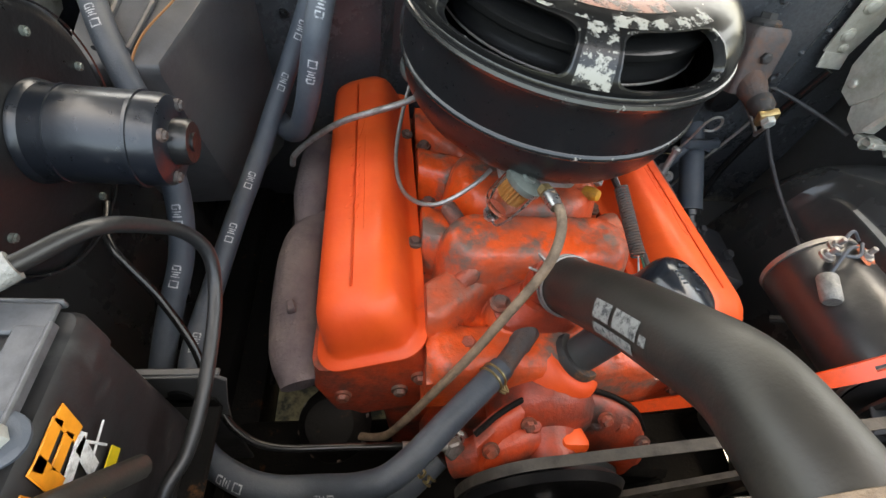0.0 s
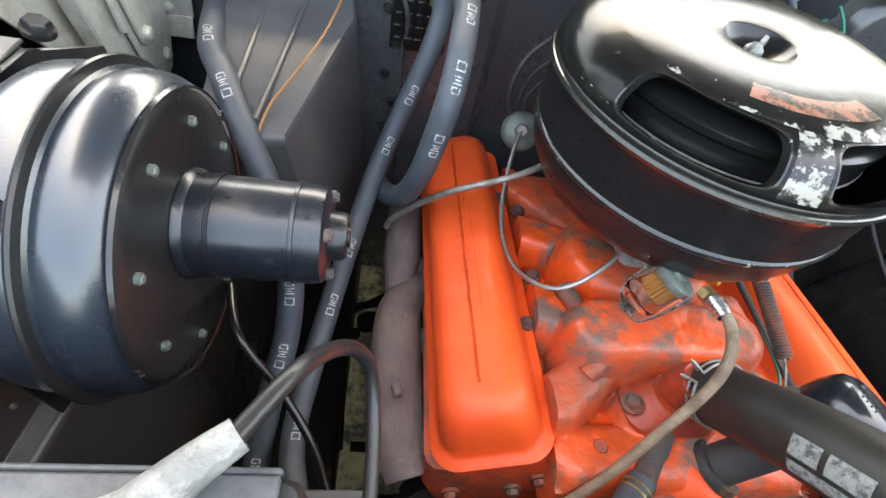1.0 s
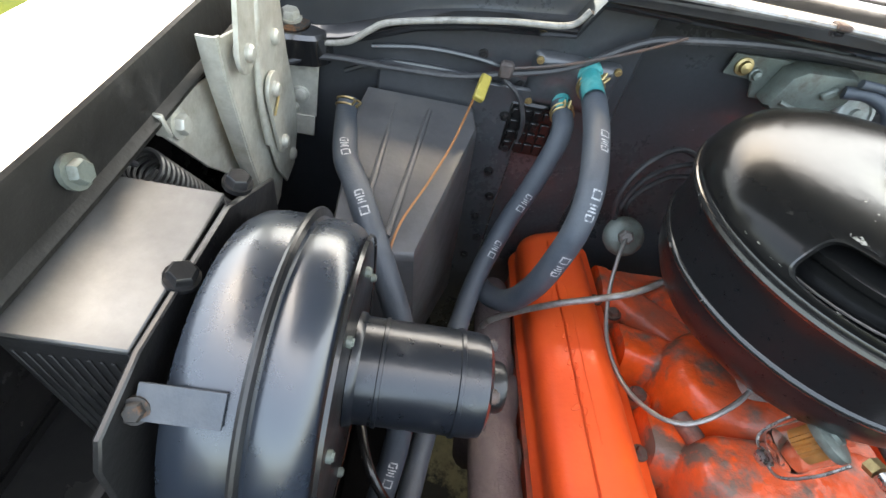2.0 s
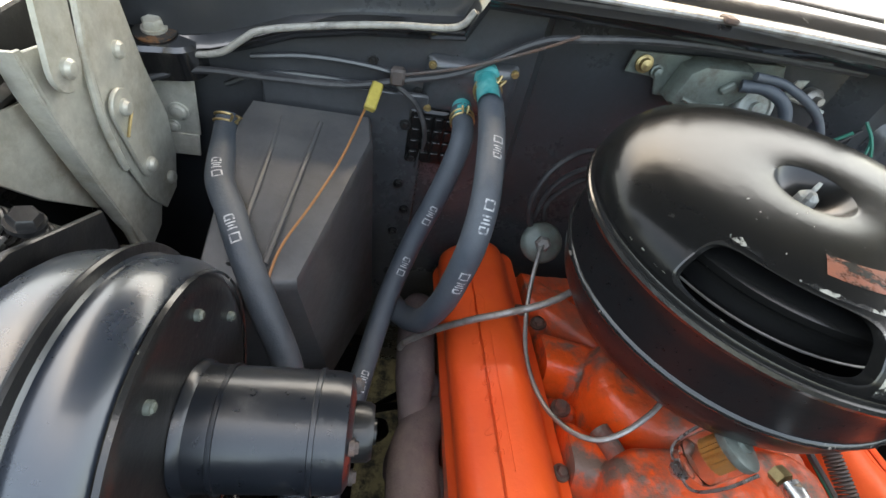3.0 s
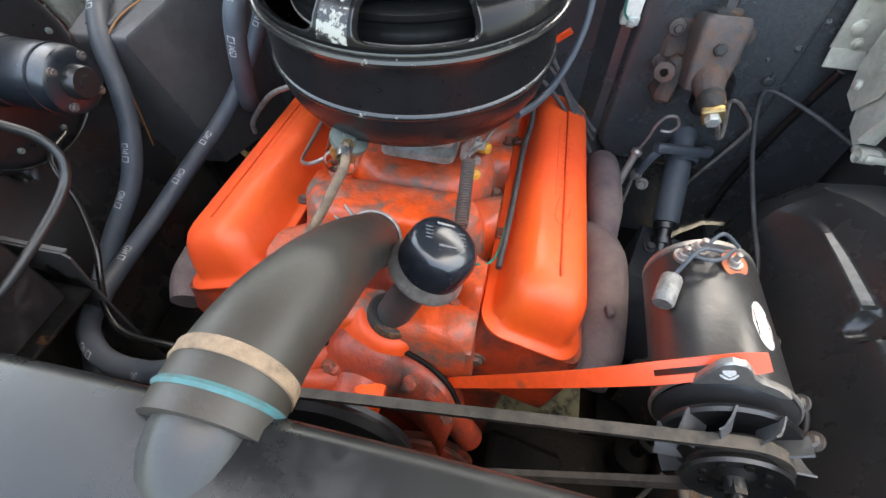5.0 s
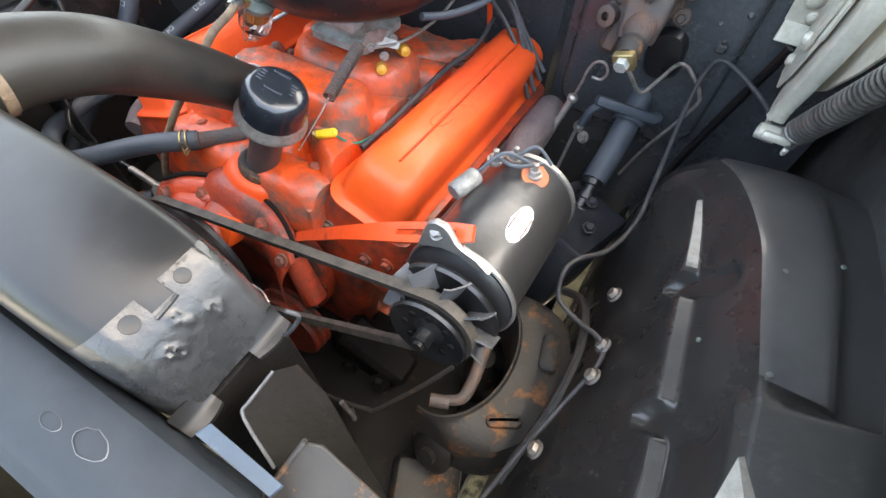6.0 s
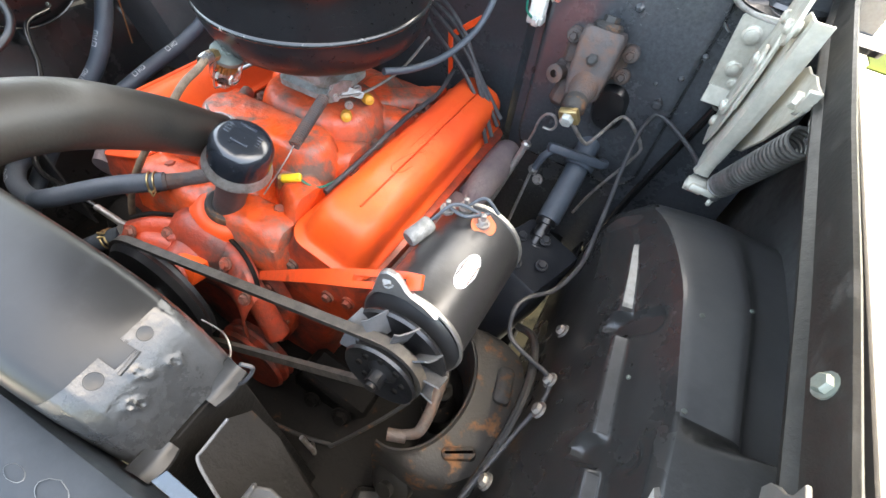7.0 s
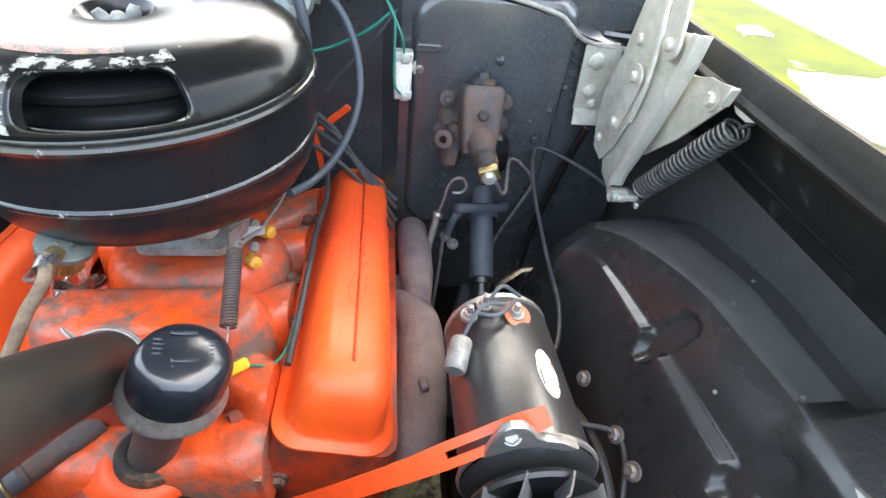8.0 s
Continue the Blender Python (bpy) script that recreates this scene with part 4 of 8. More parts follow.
stack(bm, [(rrect(0.20, 0.40, 0.03, 3), -0.56), (rrect(0.22, 0.44, 0.03, 3), -0.38)], ENG @ Matrix.Translation((0, 0.15, 0)))
part("oil_pan", bm, M_FRAME, block, "black oil pan")

# intake manifold
man = thing("intake_manifold", "orange cast intake manifold, sooty and chipped", "intake manifold", at=eng(0, 0.15, 0))


def cast_height(x, y):
    """Height of the casting over the valley, as a soft union of its pads, runners and bosses."""
    def ridge(ax, ay, bx_, by_, r, h, flat=1.0):
        dx, dy = bx_ - ax, by_ - ay
        t = max(0.0, min(1.0, ((x - ax) * dx + (y - ay) * dy) / max(1e-9, dx * dx + dy * dy)))
        d = math.hypot(x - ax - t * dx, y - ay - t * dy) / r
        return h * max(0.0, 1 - d ** (2 * flat)) ** 0.5 if d < 1 else 0.0
    hs = [0.014 - 0.25 * max(0.0, abs(x) - 0.10)]
    hs.append(ridge(-0.015, 0.14, 0.035, 0.14, 0.082, 0.090, 5.0))
    hs.append(ridge(-0.070, 0.022, 0.075, 0.022, 0.046, 0.092, 3.6))
    for s in (-1, 1):
        hs.append(ridge(s * 0.03, 0.03, s * 0.125, -0.045, 0.032, 0.056, 2.4))
        hs.append(ridge(s * 0.06, 0.03, s * 0.128, 0.075, 0.034, 0.064, 2.4))
        hs.append(ridge(s * 0.03, 0.17, s * 0.128, 0.20, 0.034, 0.064, 2.4))
        hs.append(ridge(s * 0.03, 0.22, s * 0.128, 0.325, 0.034, 0.056, 2.4))
        for yy in (-0.02, 0.13, 0.262):
            hs.append(ridge(s * 0.108, yy, s * 0.116, yy, 0.015, 0.034, 2))
    hs.append(ridge(-0.105, -0.088, 0.105, -0.088, 0.036, 0.034, 1.5))
    hs.append(ridge(-0.03, -0.046, 0.025, -0.046, 0.034, 0.048, 2))
    hs.append(ridge(0.02, 0.28, 0.0, 0.33, 0.045, 0.04))
    k = 520.0
    top_h = max(hs)
    v = top_h + math.log(sum(math.exp(k * (q - top_h)) for q in hs)) / k - 0.008
    return v + 0.0016 * noise.noise((x * 60, y * 60, 3)) + 0.0007 * noise.noise((x * 190, y * 190, 7))


bm = bmesh.new()
NX, NY = 110, 210
loft(bm, [[eng(-0.133 + 0.266 * i / NX, -0.122 + 0.51 * j / NY, -0.05 if i in (0, NX) or j in (0, NY) else cast_height(-0.133 + 0.266 * i / NX, -0.122 + 0.51 * j / NY)) for i in range(NX + 1)] for j in range(NY + 1)], False)
part("casting", bm, M_INTAKE, man)
bm = bmesh.new()
stack(bm, [(rrect(0.262, 0.505, 0.01, 3), -0.05), (rrect(0.262, 0.505, 0.01, 3), 0.0)], ENG @ Matrix.Translation((0, 0.133, 0)))
part("valley_base", bm, M_GRIME, man)
# boss that takes the oil filler tube
bm = bmesh.new()
fb = along((0.034, -0.096, 0.815), (0.047, 0.012, 0.103))
lathe(bm, [(0.056, -0.05), (0.046, -0.012), (0.040, 0.004), (0.035, 0.009), (0.029, 0.010), (0.018, 0.0105)], fb, 30)
part("boss", bm, M_COVER, man)
random.seed(4)
for x, y, z in ((-0.118, -0.02, 0.028), (-0.118, 0.13, 0.028), (-0.118, 0.26, 0.03), (0.118, -0.03, 0.028), (0.118, 0.13, 0.028), (0.118, 0.27, 0.03), (-0.05, -0.05, 0.046), (-0.085, -0.085, 0.02), (0.10, -0.07, 0.02)):
    bm = bmesh.new()
    bolt(bm, eng(x, y, z), EZ + EX * 0.2 * (1 if x > 0 else -1), 0.0082, 1.4)
    part("bolt", bm, M_GRIME, man)
bm = bmesh.new()
tube(bm, [eng(-0.098, 0.085, 0.062), eng(-0.085, 0.05, 0.06), eng(-0.075, -0.005, 0.058), eng(-0.09, -0.02, 0.045)], 0.011, 10)
part("heat_pipe", bm, M_GRIME, man)

# thermostat neck with the upper radiator hose
neck = thing("thermostat_housing", "orange cast water outlet on the manifold", "thermostat housing", at=eng(-0.01, -0.06, 0.04))
bm = bmesh.new()
stack(bm, [(rrect(0.10, 0.06, 0.025, 5), 0.022), (rrect(0.10, 0.06, 0.025, 5), 0.034), (rrect(0.075, 0.056, 0.026, 5), 0.042), (rrect(0.050, 0.050, 0.024, 5), 0.058)], ENG @ Matrix.Translation((-0.005, -0.045, 0)))
part("housing", bm, M_BLOCK, neck)
bm = bmesh.new()
tube(bm, [eng(-0.008, -0.045, 0.07), eng(-0.009, -0.048, 0.085), eng(-0.008, -0.055, 0.10)], [0.021, 0.020, 0.020], 18)
part("spout", bm, M_BLOCK, neck)
for x in (-0.046, 0.036):
    bm = bmesh.new()
    bolt(bm, eng(x, -0.045, 0.036), EZ, 0.007, 1.4)
    part("bolt", bm, M_GRIME, neck)

HP = [(0.0083, -0.044, 0.8944), (0.0139, -0.078, 0.9307), (0.0205, -0.115, 0.9686), (0.0262, -0.155, 1.0045), (0.0321, -0.195, 1.0365), (0.0302, -0.235, 1.0544), (0.0301, -0.268, 1.0620), (0.0305, -0.296, 1.0625)]
uh = thing("radiator_hose", "thick black rubber upper radiator hose with worn print", "radiator hose", at=HP[0])
bm = bmesh.new()
hp = tube(bm, HP, [0.0292, 0.030, 0.031, 0.032], 28, 10)
part("hose", bm, M_RUBBER, uh)
fr = frames_of(hp)


def angle_to(f, d):
    return math.atan2(Vector(d).dot(f[2]), Vector(d).dot(f[1]))


a = angle_to(fr[24], (-0.72, -0.32, 0.62))
sg = 1 if math.sin(angle_to(fr[24], (-0.5, -0.4, -0.75)) - a) > 0 else -1
for i0, i1, a0, a1 in ((19.5, 23.4, -0.40, 0.10), (24.2, 29.2, -0.40, 0.10), (29.8, 31, -0.40, -0.15), (19.5, 28.5, -0.85, -0.52)):
    bm = bmesh.new()
    wrap_mark(bm, fr, i0, i1, a - sg * a0, a - sg * a1, 0.0306)
    part("print", bm, M_PRINT, uh, "worn grey-white printed bar")
bm = bmesh.new()
worm_clamp(bm, fr[2][0], fr[2][3], 0.0312, 0, 150)
part("clamp", bm, M_TUBE, uh, "spring wire hose clamp")
bm = bmesh.new()
lathe(bm, [(0.0318, -0.0042), (0.0330, -0.0038), (0.0327, 0.0), (0.0330, 0.0038), (0.0318, 0.0042)], along(fr[60][0], fr[60][3]), 40)
part("band_clamp", bm, M_TAN, uh, "rusty tan band clamp")
bm = bmesh.new()
lathe(bm, [(0.0320, -0.0020), (0.0331, 0.0), (0.0320, 0.0020)], along(fr[65][0], fr[65][3]), 40)
part("seal_band", bm, M_BAND, uh, "thin teal band on the hose end")
bm = bmesh.new()
tube(bm, [(0.0303, -0.286, 1.062), (0.0305, -0.305, 1.058), (0.03, -0.335, 1.03)], 0.026, 18)
solo("radiator_neck", bm, M_SATIN, "black painted filler neck of the radiator", "radiator")

# oil filler: tube and breather cap
fill = thing("oil_filler", "dark oil filler tube with a glossy black breather cap", "oil filler", at=(0.04, -0.095, 0.82))
base, top = Vector((0.036, -0.096, 0.822)), Vector((0.083, -0.084, 0.925))
d = (top - base).normalized()
bm = bmesh.new()
lathe(bm, [(0.0195, 0.010), (0.0195, 0.10)], along(base, d), 24)
part("tube", bm, M_DUSTLIT, fill)
bm = bmesh.new()
lathe(bm, [(0.0285, 0.002), (0.0290, 0.008), (0.0265, 0.0125), (0.0225, 0.0135), (0.0195, 0.0125)], along(base, d), 30)
part("collar", bm, M_CUP, fill, "dusty grey collar at the foot of the tube")
cm = along(base + d * 0.10, d)
bm = bmesh.new()
lathe(bm, [(0.022, 0.0), (0.037, 0.001), (0.0398, 0.0035), (0.0400, 0.0055), (0.0385, 0.0085), (0.0366, 0.0135), (0.0352, 0.0175)], cm, 40)
part("cap_rim", bm, M_TUBE, fill, "worn metal rim of the cap")
bm = bmesh.new()
lathe(bm, [(0.0350, 0.0170), (0.0354, 0.034), (0.0345, 0.0425), (0.0318, 0.0495), (0.026, 0.0540), (0.013, 0.0560), (0.0003, 0.0562)], cm, 44)
part("cap", bm, M_CAP, fill)
cx = (X - d * X.dot(d)).normalized()
top_m = Matrix.Translation(cm @ Vector((0, 0, 0.0563))) @ Matrix((cx, d.cross(cx), d)).transposed().to_4x4() @ pose(-0.004, 0.003, 0, 0, 0, 17)
for x0, y0, w, h in [(0, 0.0125, 0.0185, 0.0032), (0.001, -0.0125, 0.0185, 0.0030)] + [(sx * 0.0165, 0.0065 - 0.0042 * k, 0.0075, 0.0014) for sx in (-1, 1) for k in range(4)]:
    bm = bmesh.new()
    box(bm, (w, h, 0.0014), top_m @ pose(x0, y0, -0.0010 * (abs(x0) > 0.01)), 0.0005)
    part("embossed_mark", bm, M_BLOWER, fill)

# temperature sender with its yellow plug and green wire
snd = thing("temperature_sender", "brass sender with a yellow plug and green wire", "sender", at=(0.09, -0.028, 0.83))
bm = bmesh.new()
stack(bm, [(ngon(0.010), 0), (ngon(0.010), 0.010)], along((0.086, -0.032, 0.838), EZ))
lathe(bm, [(0.009, 0.010), (0.008, 0.018), (0.004, 0.020), (0.0002, 0.020)], along((0.086, -0.032, 0.838), EZ), 16)
part("body", bm, M_BRASS, snd)
bm = bmesh.new()
box(bm, (0.028, 0.011, 0.009), along((0.100, -0.030, 0.861), (0.1, -0.5, 0.8)) @ pose(0, 0, 0, 0, 0, 20), 0.002)
part("plug", bm, M_YELLOW, snd)
bm = bmesh.new()
tube(bm, [(0.112, -0.026, 0.861), (0.13, -0.02, 0.852), (0.142, 0.0, 0.85), (0.146, 0.05, 0.85), (0.15, 0.13, 0.845)], 0.0016, 6)
part("wire", bm, M_GREEN, snd)

# carburettor, under the air cleaner
carb = thing("carburettor", "grey zinc carburettor with bright linkage", "carburettor", at=(0.01, 0.14, 0.88))
bm = bmesh.new()
stack(bm, [(rrect(0.10, 0.10, 0.012, 3), 0.0), (rrect(0.10, 0.10, 0.012, 3), 0.010), (rrect(0.075, 0.08, 0.02, 3), 0.014), (rrect(0.08, 0.09, 0.02, 3), 0.040), (rrect(0.10, 0.10, 0.02, 3), 0.046), (rrect(0.10, 0.10, 0.02, 3), 0.060), (rrect(0.07, 0.07, 0.03, 3), 0.064), (rrect(0.07, 0.07, 0.03, 3), 0.09)], pose(0.015, 0.155, 0.882))
part("body", bm, M_CARB, carb)
bm = bmesh.new()
box(bm, (0.075, 0.03, 0.028), pose(0.03, 0.098, 0.938), 0.005)
part("float_bowl", bm, M_CARB, carb)
bm = bmesh.new()
plate(bm, [(-0.02, -0.006), (0.012, -0.010), (0.022, 0.004), (0.006, 0.012), (-0.016, 0.010)], 0.002, pose(0.082, 0.11, 0.915, 90, 0, 70))
plate(bm, [(-0.016, -0.006), (0.016, -0.005), (0.018, 0.005), (-0.012, 0.008)], 0.002, pose(0.088, 0.13, 0.898, 60, 20, 40))
tube(bm, [(0.084, 0.10, 0.905), (0.10, 0.15, 0.895), (0.115, 0.22, 0.90), (0.12, 0.30, 0.92)], 0.0022, 8)
part("linkage", bm, M_TUBE, carb)
for p in ((0.081, 0.10, 0.905), (0.094, 0.112, 0.89), (0.09, 0.14, 0.90), (-0.04, 0.09, 0.945)):
    bm = bmesh.new()
    bolt(bm, p, (0.8, -0.6, 0.2), 0.005, 1.3)
    part("linkage_nut", bm, M_TUBE, carb)
for p, d in (((0.088, 0.16, 0.875), (1, -0.6, 0.3)), ((0.085, 0.115, 0.868), (0.7, -0.9, 0.5))):
    bm = bmesh.new()
    lathe(bm, [(0.008, 0), (0.009, 0.012), (0.007, 0.02), (0.0003, 0.022)], along(p, d), 14)
    part("rubber_cap", bm, M_MUSTARD, carb, "mustard rubber cap")

spr = thing("return_spring", "dark coiled throttle return spring", "spring", at=(0.095, 0.02, 0.91))
bm = bmesh.new()
coil(bm, (0.091, 0.066, 0.928), (0.099, -0.012, 0.904), 0.0068, 0.0013, 26)
part("coil", bm, M_CAST, spr)
bm = bmesh.new()
tube(bm, [(0.099, -0.012, 0.904), (0.099, -0.03, 0.893), (0.094, -0.075, 0.865)], 0.0011, 6)
part("end_hook", bm, M_TUBE, spr)
bm = bmesh.new()
tube(bm, [(0.091, 0.066, 0.928), (0.088, 0.09, 0.93)], 0.0011, 6)
part("end_hook", bm, M_TUBE, spr)

# fuel filter with a glass bowl
ff = thing("fuel_filter", "glass bowl fuel filter with amber paper and wire bail", "fuel filter", at=(-0.045, 0.03, 0.91))
ax = Vector((0.42, 0.05, 0.9)).normalized()
fm = along(Vector((-0.058, 0.033, 0.918)), ax)
bm = bmesh.new()
lathe(bm, [(0.0002, 0.0), (0.013, 0.001), (0.019, 0.006), (0.0205, 0.012), (0.0205, 0.044), (0.0195, 0.044), (0.0195, 0.012), (0.012, 0.003), (0.0002, 0.002)], fm, 28)
g = part("glass_bowl", bm, M_GLASS, ff, "clear glass bowl")
bm = bmesh.new()
o = [((0.0150 if k % 2 else 0.0130) * math.cos(2 * math.pi * k / 44), (0.0150 if k % 2 else 0.0130) * math.sin(2 * math.pi * k / 44)) for k in range(44)]
stack(bm, [(o, 0.022), (o, 0.042)], fm)
part("paper_element", bm, M_AMBER, ff, "pleated amber filter paper")
bm = bmesh.new()
lathe(bm, [(0.0205, 0.042), (0.0215, 0.0435), (0.0215, 0.049), (0.0185, 0.0505), (0.008, 0.0515), (0.008, 0.055), (0.0002, 0.055)], fm, 28)
part("cap", bm, M_WIPER, ff)
bm = bmesh.new()
tube(bm, [fm @ Vector((0.024, 0, 0.05)), fm @ Vector((0.0245, 0, 0.02)), fm @ Vector((0.018, 0, -0.006)), fm @ Vector((0, 0, -0.010)), fm @ Vector((-0.018, 0, -0.006)), fm @ Vector((-0.0245, 0, 0.02)), fm @ Vector((-0.024, 0, 0.05))], 0.0014, 6)
bolt(bm, fm @ Vector((0, 0, -0.009)), -ax, 0.007, 1.3)
part("bail", bm, M_STEEL, ff)
bm = bmesh.new()
stack(bm, [(ngon(0.0072), 0), (ngon(0.0072), 0.009)], along((-0.028, 0.012, 0.974), (0.15, -1, 0.35)))
part("fitting", bm, M_BRASS, ff)
bm = bmesh.new()
lathe(bm, [(0.007, 0), (0.0075, 0.008), (0.006, 0.018)], along((-0.026, 0.002, 0.978), (0.15, -1, 0.1)), 14)
part("sleeve", bm, M_STEEL, ff)

bm = bmesh.new()
tube(bm, [(-0.0257, 0.0003, 0.9818), (-0.019, -0.023, 0.9768), (-0.0235, -0.0463, 0.9670), (-0.0342, -0.0643, 0.9460), (-0.0597, -0.086, 0.9062), (-0.0915, -0.1105, 0.855), (-0.121, -0.128, 0.8029), (-0.146, -0.1392, 0.7448), (-0.168, -0.142, 0.694), (-0.21, -0.13, 0.66)], 0.0048, 10)
solo("fuel_hose", bm, M_TAN, "thin tan fuel hose from filter down to the pump", "fuel hose")

# air cleaner
ac = thing("air_cleaner", "round black oil bath air cleaner with chipped slots", "air cleaner", at=(0, 0.18, 0.96))
AC = Matrix.Translation((0, 0.181, 0))
bm = bmesh.new()
lathe(bm, [(0.03, 0.938), (0.05, 0.941), (0.112, 0.945), (0.134, 0.951), (0.148, 0.962), (0.157, 0.977), (0.162, 0.993), (0.1635, 1.006)], AC, 72)
lathe(bm, [(0.1635, 1.014), (0.1635, 1.045), (0.1645, 1.060), (0.1665, 1.065)], AC, 72)
pan = part("pan", bm, M_PAN, ac)
bm = bmesh.new()
lathe(bm, [(0.1635, 1.006), (0.1655, 1.0075), (0.1663, 1.0100), (0.1655, 1.0125), (0.1635, 1.0140)], AC, 72)
part("lower_bead", bm, M_CHIP, ac, "rolled bead with paint chipped to bare metal")
bm = bmesh.new()
lathe(bm, [(0.1665, 1.0645), (0.1700, 1.0665), (0.1712, 1.0700), (0.1700, 1.0730), (0.1685, 1.0735), (0.1685, 1.0760), (0.1675, 1.0780)], AC, 96)
part("upper_bead", bm, M_CHIP, ac, "rolled seam with chipped paint")
# lid: a dome with two wide slots in front
LID = [(0.1675, 1.0775), (0.1672, 1.0815), (0.1650, 1.0900), (0.1600, 1.0990), (0.1520, 1.1070), (0.1400, 1.1130), (0.1240, 1.1170), (0.1000, 1.1190), (0.0700, 1.1195), (0.0450, 1.1188), (0.0335, 1.1170)]


def lid_point(a, s, off=0.0):
    """Place on the lid at angle a degrees and profile step s; off: inwards."""
    k = max(0, min(int(s), len(LID) - 2))
    w = s - k
    r, z = LID[k][0] * (1 - w) + LID[k + 1][0] * w, LID[k][1] * (1 - w) + LID[k + 1][1] * w
    return AC @ Vector(((r - off) * math.cos(radians(a)), (r - off) * math.sin(radians(a)), z - off * 0.6))


def slot_patch(bm, a0, a1):
    """A stretch of the dome from step 1 to 5.5 with a rounded slot; its lip turns in."""
    S0, S1 = 1.0, 5.6
    ca, cs, ha, hs = (a0 + a1) / 2, (S0 + S1) / 2, (a1 - a0) / 2, (S1 - S0) / 2
    n = 72
    outer, inner = [], []
    for k in range(n):
        t = 2 * math.pi * k / n
        c, s = math.cos(t), math.sin(t)
        q = max(abs(c), abs(s))
        outer.append((c / q, s / q))
        e = (abs(c) ** 5 + abs(s) ** 5) ** (-1 / 5)
        inner.append((c * e * 0.93, s * e * 0.88))
    rings = []
    for f, off in ((0, 0), (0.35, 0), (0.7, 0), (1, 0), (1, 0.004), (1, 0.008)):
        g = 1 if f == 1 else f
        sh = 1.0 if off == 0 else 1.0 - off * 2
        rings.append([lid_point(ca + ha * sh * (o[0] * (1 - g) + i[0] * g), cs + hs * sh * (o[1] * (1 - g) + i[1] * g), off) for o, i in zip(outer, inner)])
    loft(bm, rings[:3], True, mi=0)
    loft(bm, rings[2:], True, mi=1)


SLOTS = ((208, 255.5), (266, 308))
bm = bmesh.new()
for a0, a1 in ((308, 360 + 208), (255.5, 266)):
    n = max(4, int((a1 - a0) / 3))
    cols = [[lid_point(a0 + (a1 - a0) * k / n, s) for s in (1.0, 1.75, 2.5, 3.25, 4.0, 4.8, 5.6)] for k in range(n + 1)]
    loft(bm, cols, False, mi=2 if a1 - a0 < 20 else 0)
lathe(bm, LID[:2], AC, 120)
sub = [(LID[5][0] * 0.4 + LID[6][0] * 0.6, LID[5][1] * 0.4 + LID[6][1] * 0.6)] + LID[6:]
lathe(bm, sub, AC, 120)
for a0, a1 in SLOTS:
    slot_patch(bm, a0, a1)
bmesh.ops.remove_doubles(bm, verts=bm.verts, dist=0.0004)
part("lid", bm, [M_LID, M_CHIP, M_RAGGED], ac)
for a0, a1, s0, s1 in ((264, 309, 5.45, 6.15), (232, 257, 5.58, 5.78), (211, 221, 5.6, 5.76)):
    bm = bmesh.new()
    rows = []
    for k in range(25):
        a = a0 + (a1 - a0) * k / 24
        wv = 0.35 * noise.noise((a * 0.7, 1.3, s0))
        rows.append([lid_point(a, s0 + (s1 + wv - s0) * q / 3, -0.0003) for q in range(4)])
    loft(bm, rows, False)
    part("flaked_band", bm, M_RAGGED, ac, "ragged band of flaked paint above the slot")
random.seed(12)
for k in range(26):
    a = random.choice((random.uniform(196, 232), random.uniform(196, 320), random.uniform(150, 330)))
    s = random.choice((random.uniform(5.9, 7.2), random.uniform(1.2, 1.6), random.uniform(6, 9)))
    w, h = random.uniform(0.2, 0.75), random.uniform(0.02, 0.07)
    bm = bmesh.new()
    vs = [bm.verts.new(lid_point(a + w * math.cos(q) * random.uniform(0.6, 1.2), s + h * math.sin(q) * random.uniform(0.6, 1.2), -0.0003)) for q in [2 * math.pi * i / 9 for i in range(9)]]
    bm.faces.new(vs)
    part("paint_chip", bm, M_BARE, ac)
# dished hole with the wing nut
bm = bmesh.new()
lathe(bm, [(0.0345, 1.1172), (0.0325, 1.1166), (0.028, 1.110), (0.018, 1.102), (0.0003, 1.100)], AC, 40)
part("dish", bm, M_GLOSS, ac)
bm = bmesh.new()
lathe(bm, [(0.009, 1.100), (0.008, 1.110), (0.004, 1.114), (0.0002, 1.114)], AC, 16)
for sgn in (1, -1):
    stack(bm, [(rrect(0.014, 0.003, 0.001, 2), 0), (rrect(0.012, 0.004, 0.0015, 2), 0.012), (rrect(0.008, 0.003, 0.001, 2), 0.017)], AC @ pose(0, 0, 1.102, 0, 0, 40) @ pose(sgn * 0.009, 0, 0, 0, sgn * 25, 0))
part("wing_nut", bm, M_LEAD, ac, "dull metal wing nut")
bm = bmesh.new()
lathe(bm, [(0.128, 0.99), (0.128, 1.060), (0.131, 1.064), (0.131, 1.070), (0.128, 1.074), (0.128, 1.084), (0.132, 1.088), (0.132, 1.0935), (0.126, 1.098), (0.09, 1.10)], AC, 64)
part("inner_drum", bm, M_GLOSS, ac)
bm = bmesh.new()
lathe(bm, [(0.1305, 1.0645), (0.1320, 1.0650), (0.1320, 1.0662), (0.1305, 1.0668)], AC, 64)
part("drum_edge", bm, M_TUBE, ac, "bare metal edge inside the slots")
bm = bmesh.new()
pts = []
rows = []
for k in range(11):
    a = 239 + 56 * k / 10
    rows.append([lid_point(a, s, -0.0004) for s in (6.45, 6.7, 7.0, 7.3)])
loft(bm, rows, False)
part("decal", bm, M_REDSTICK, ac, "worn red decal")

# ---- front drive: water pump, pulleys, belt, generator ----
wp = thing("water_pump", "dull orange water pump with a bolted top plate", "water pump", at=eng(0, -0.15, -0.06))
bm = bmesh.new()
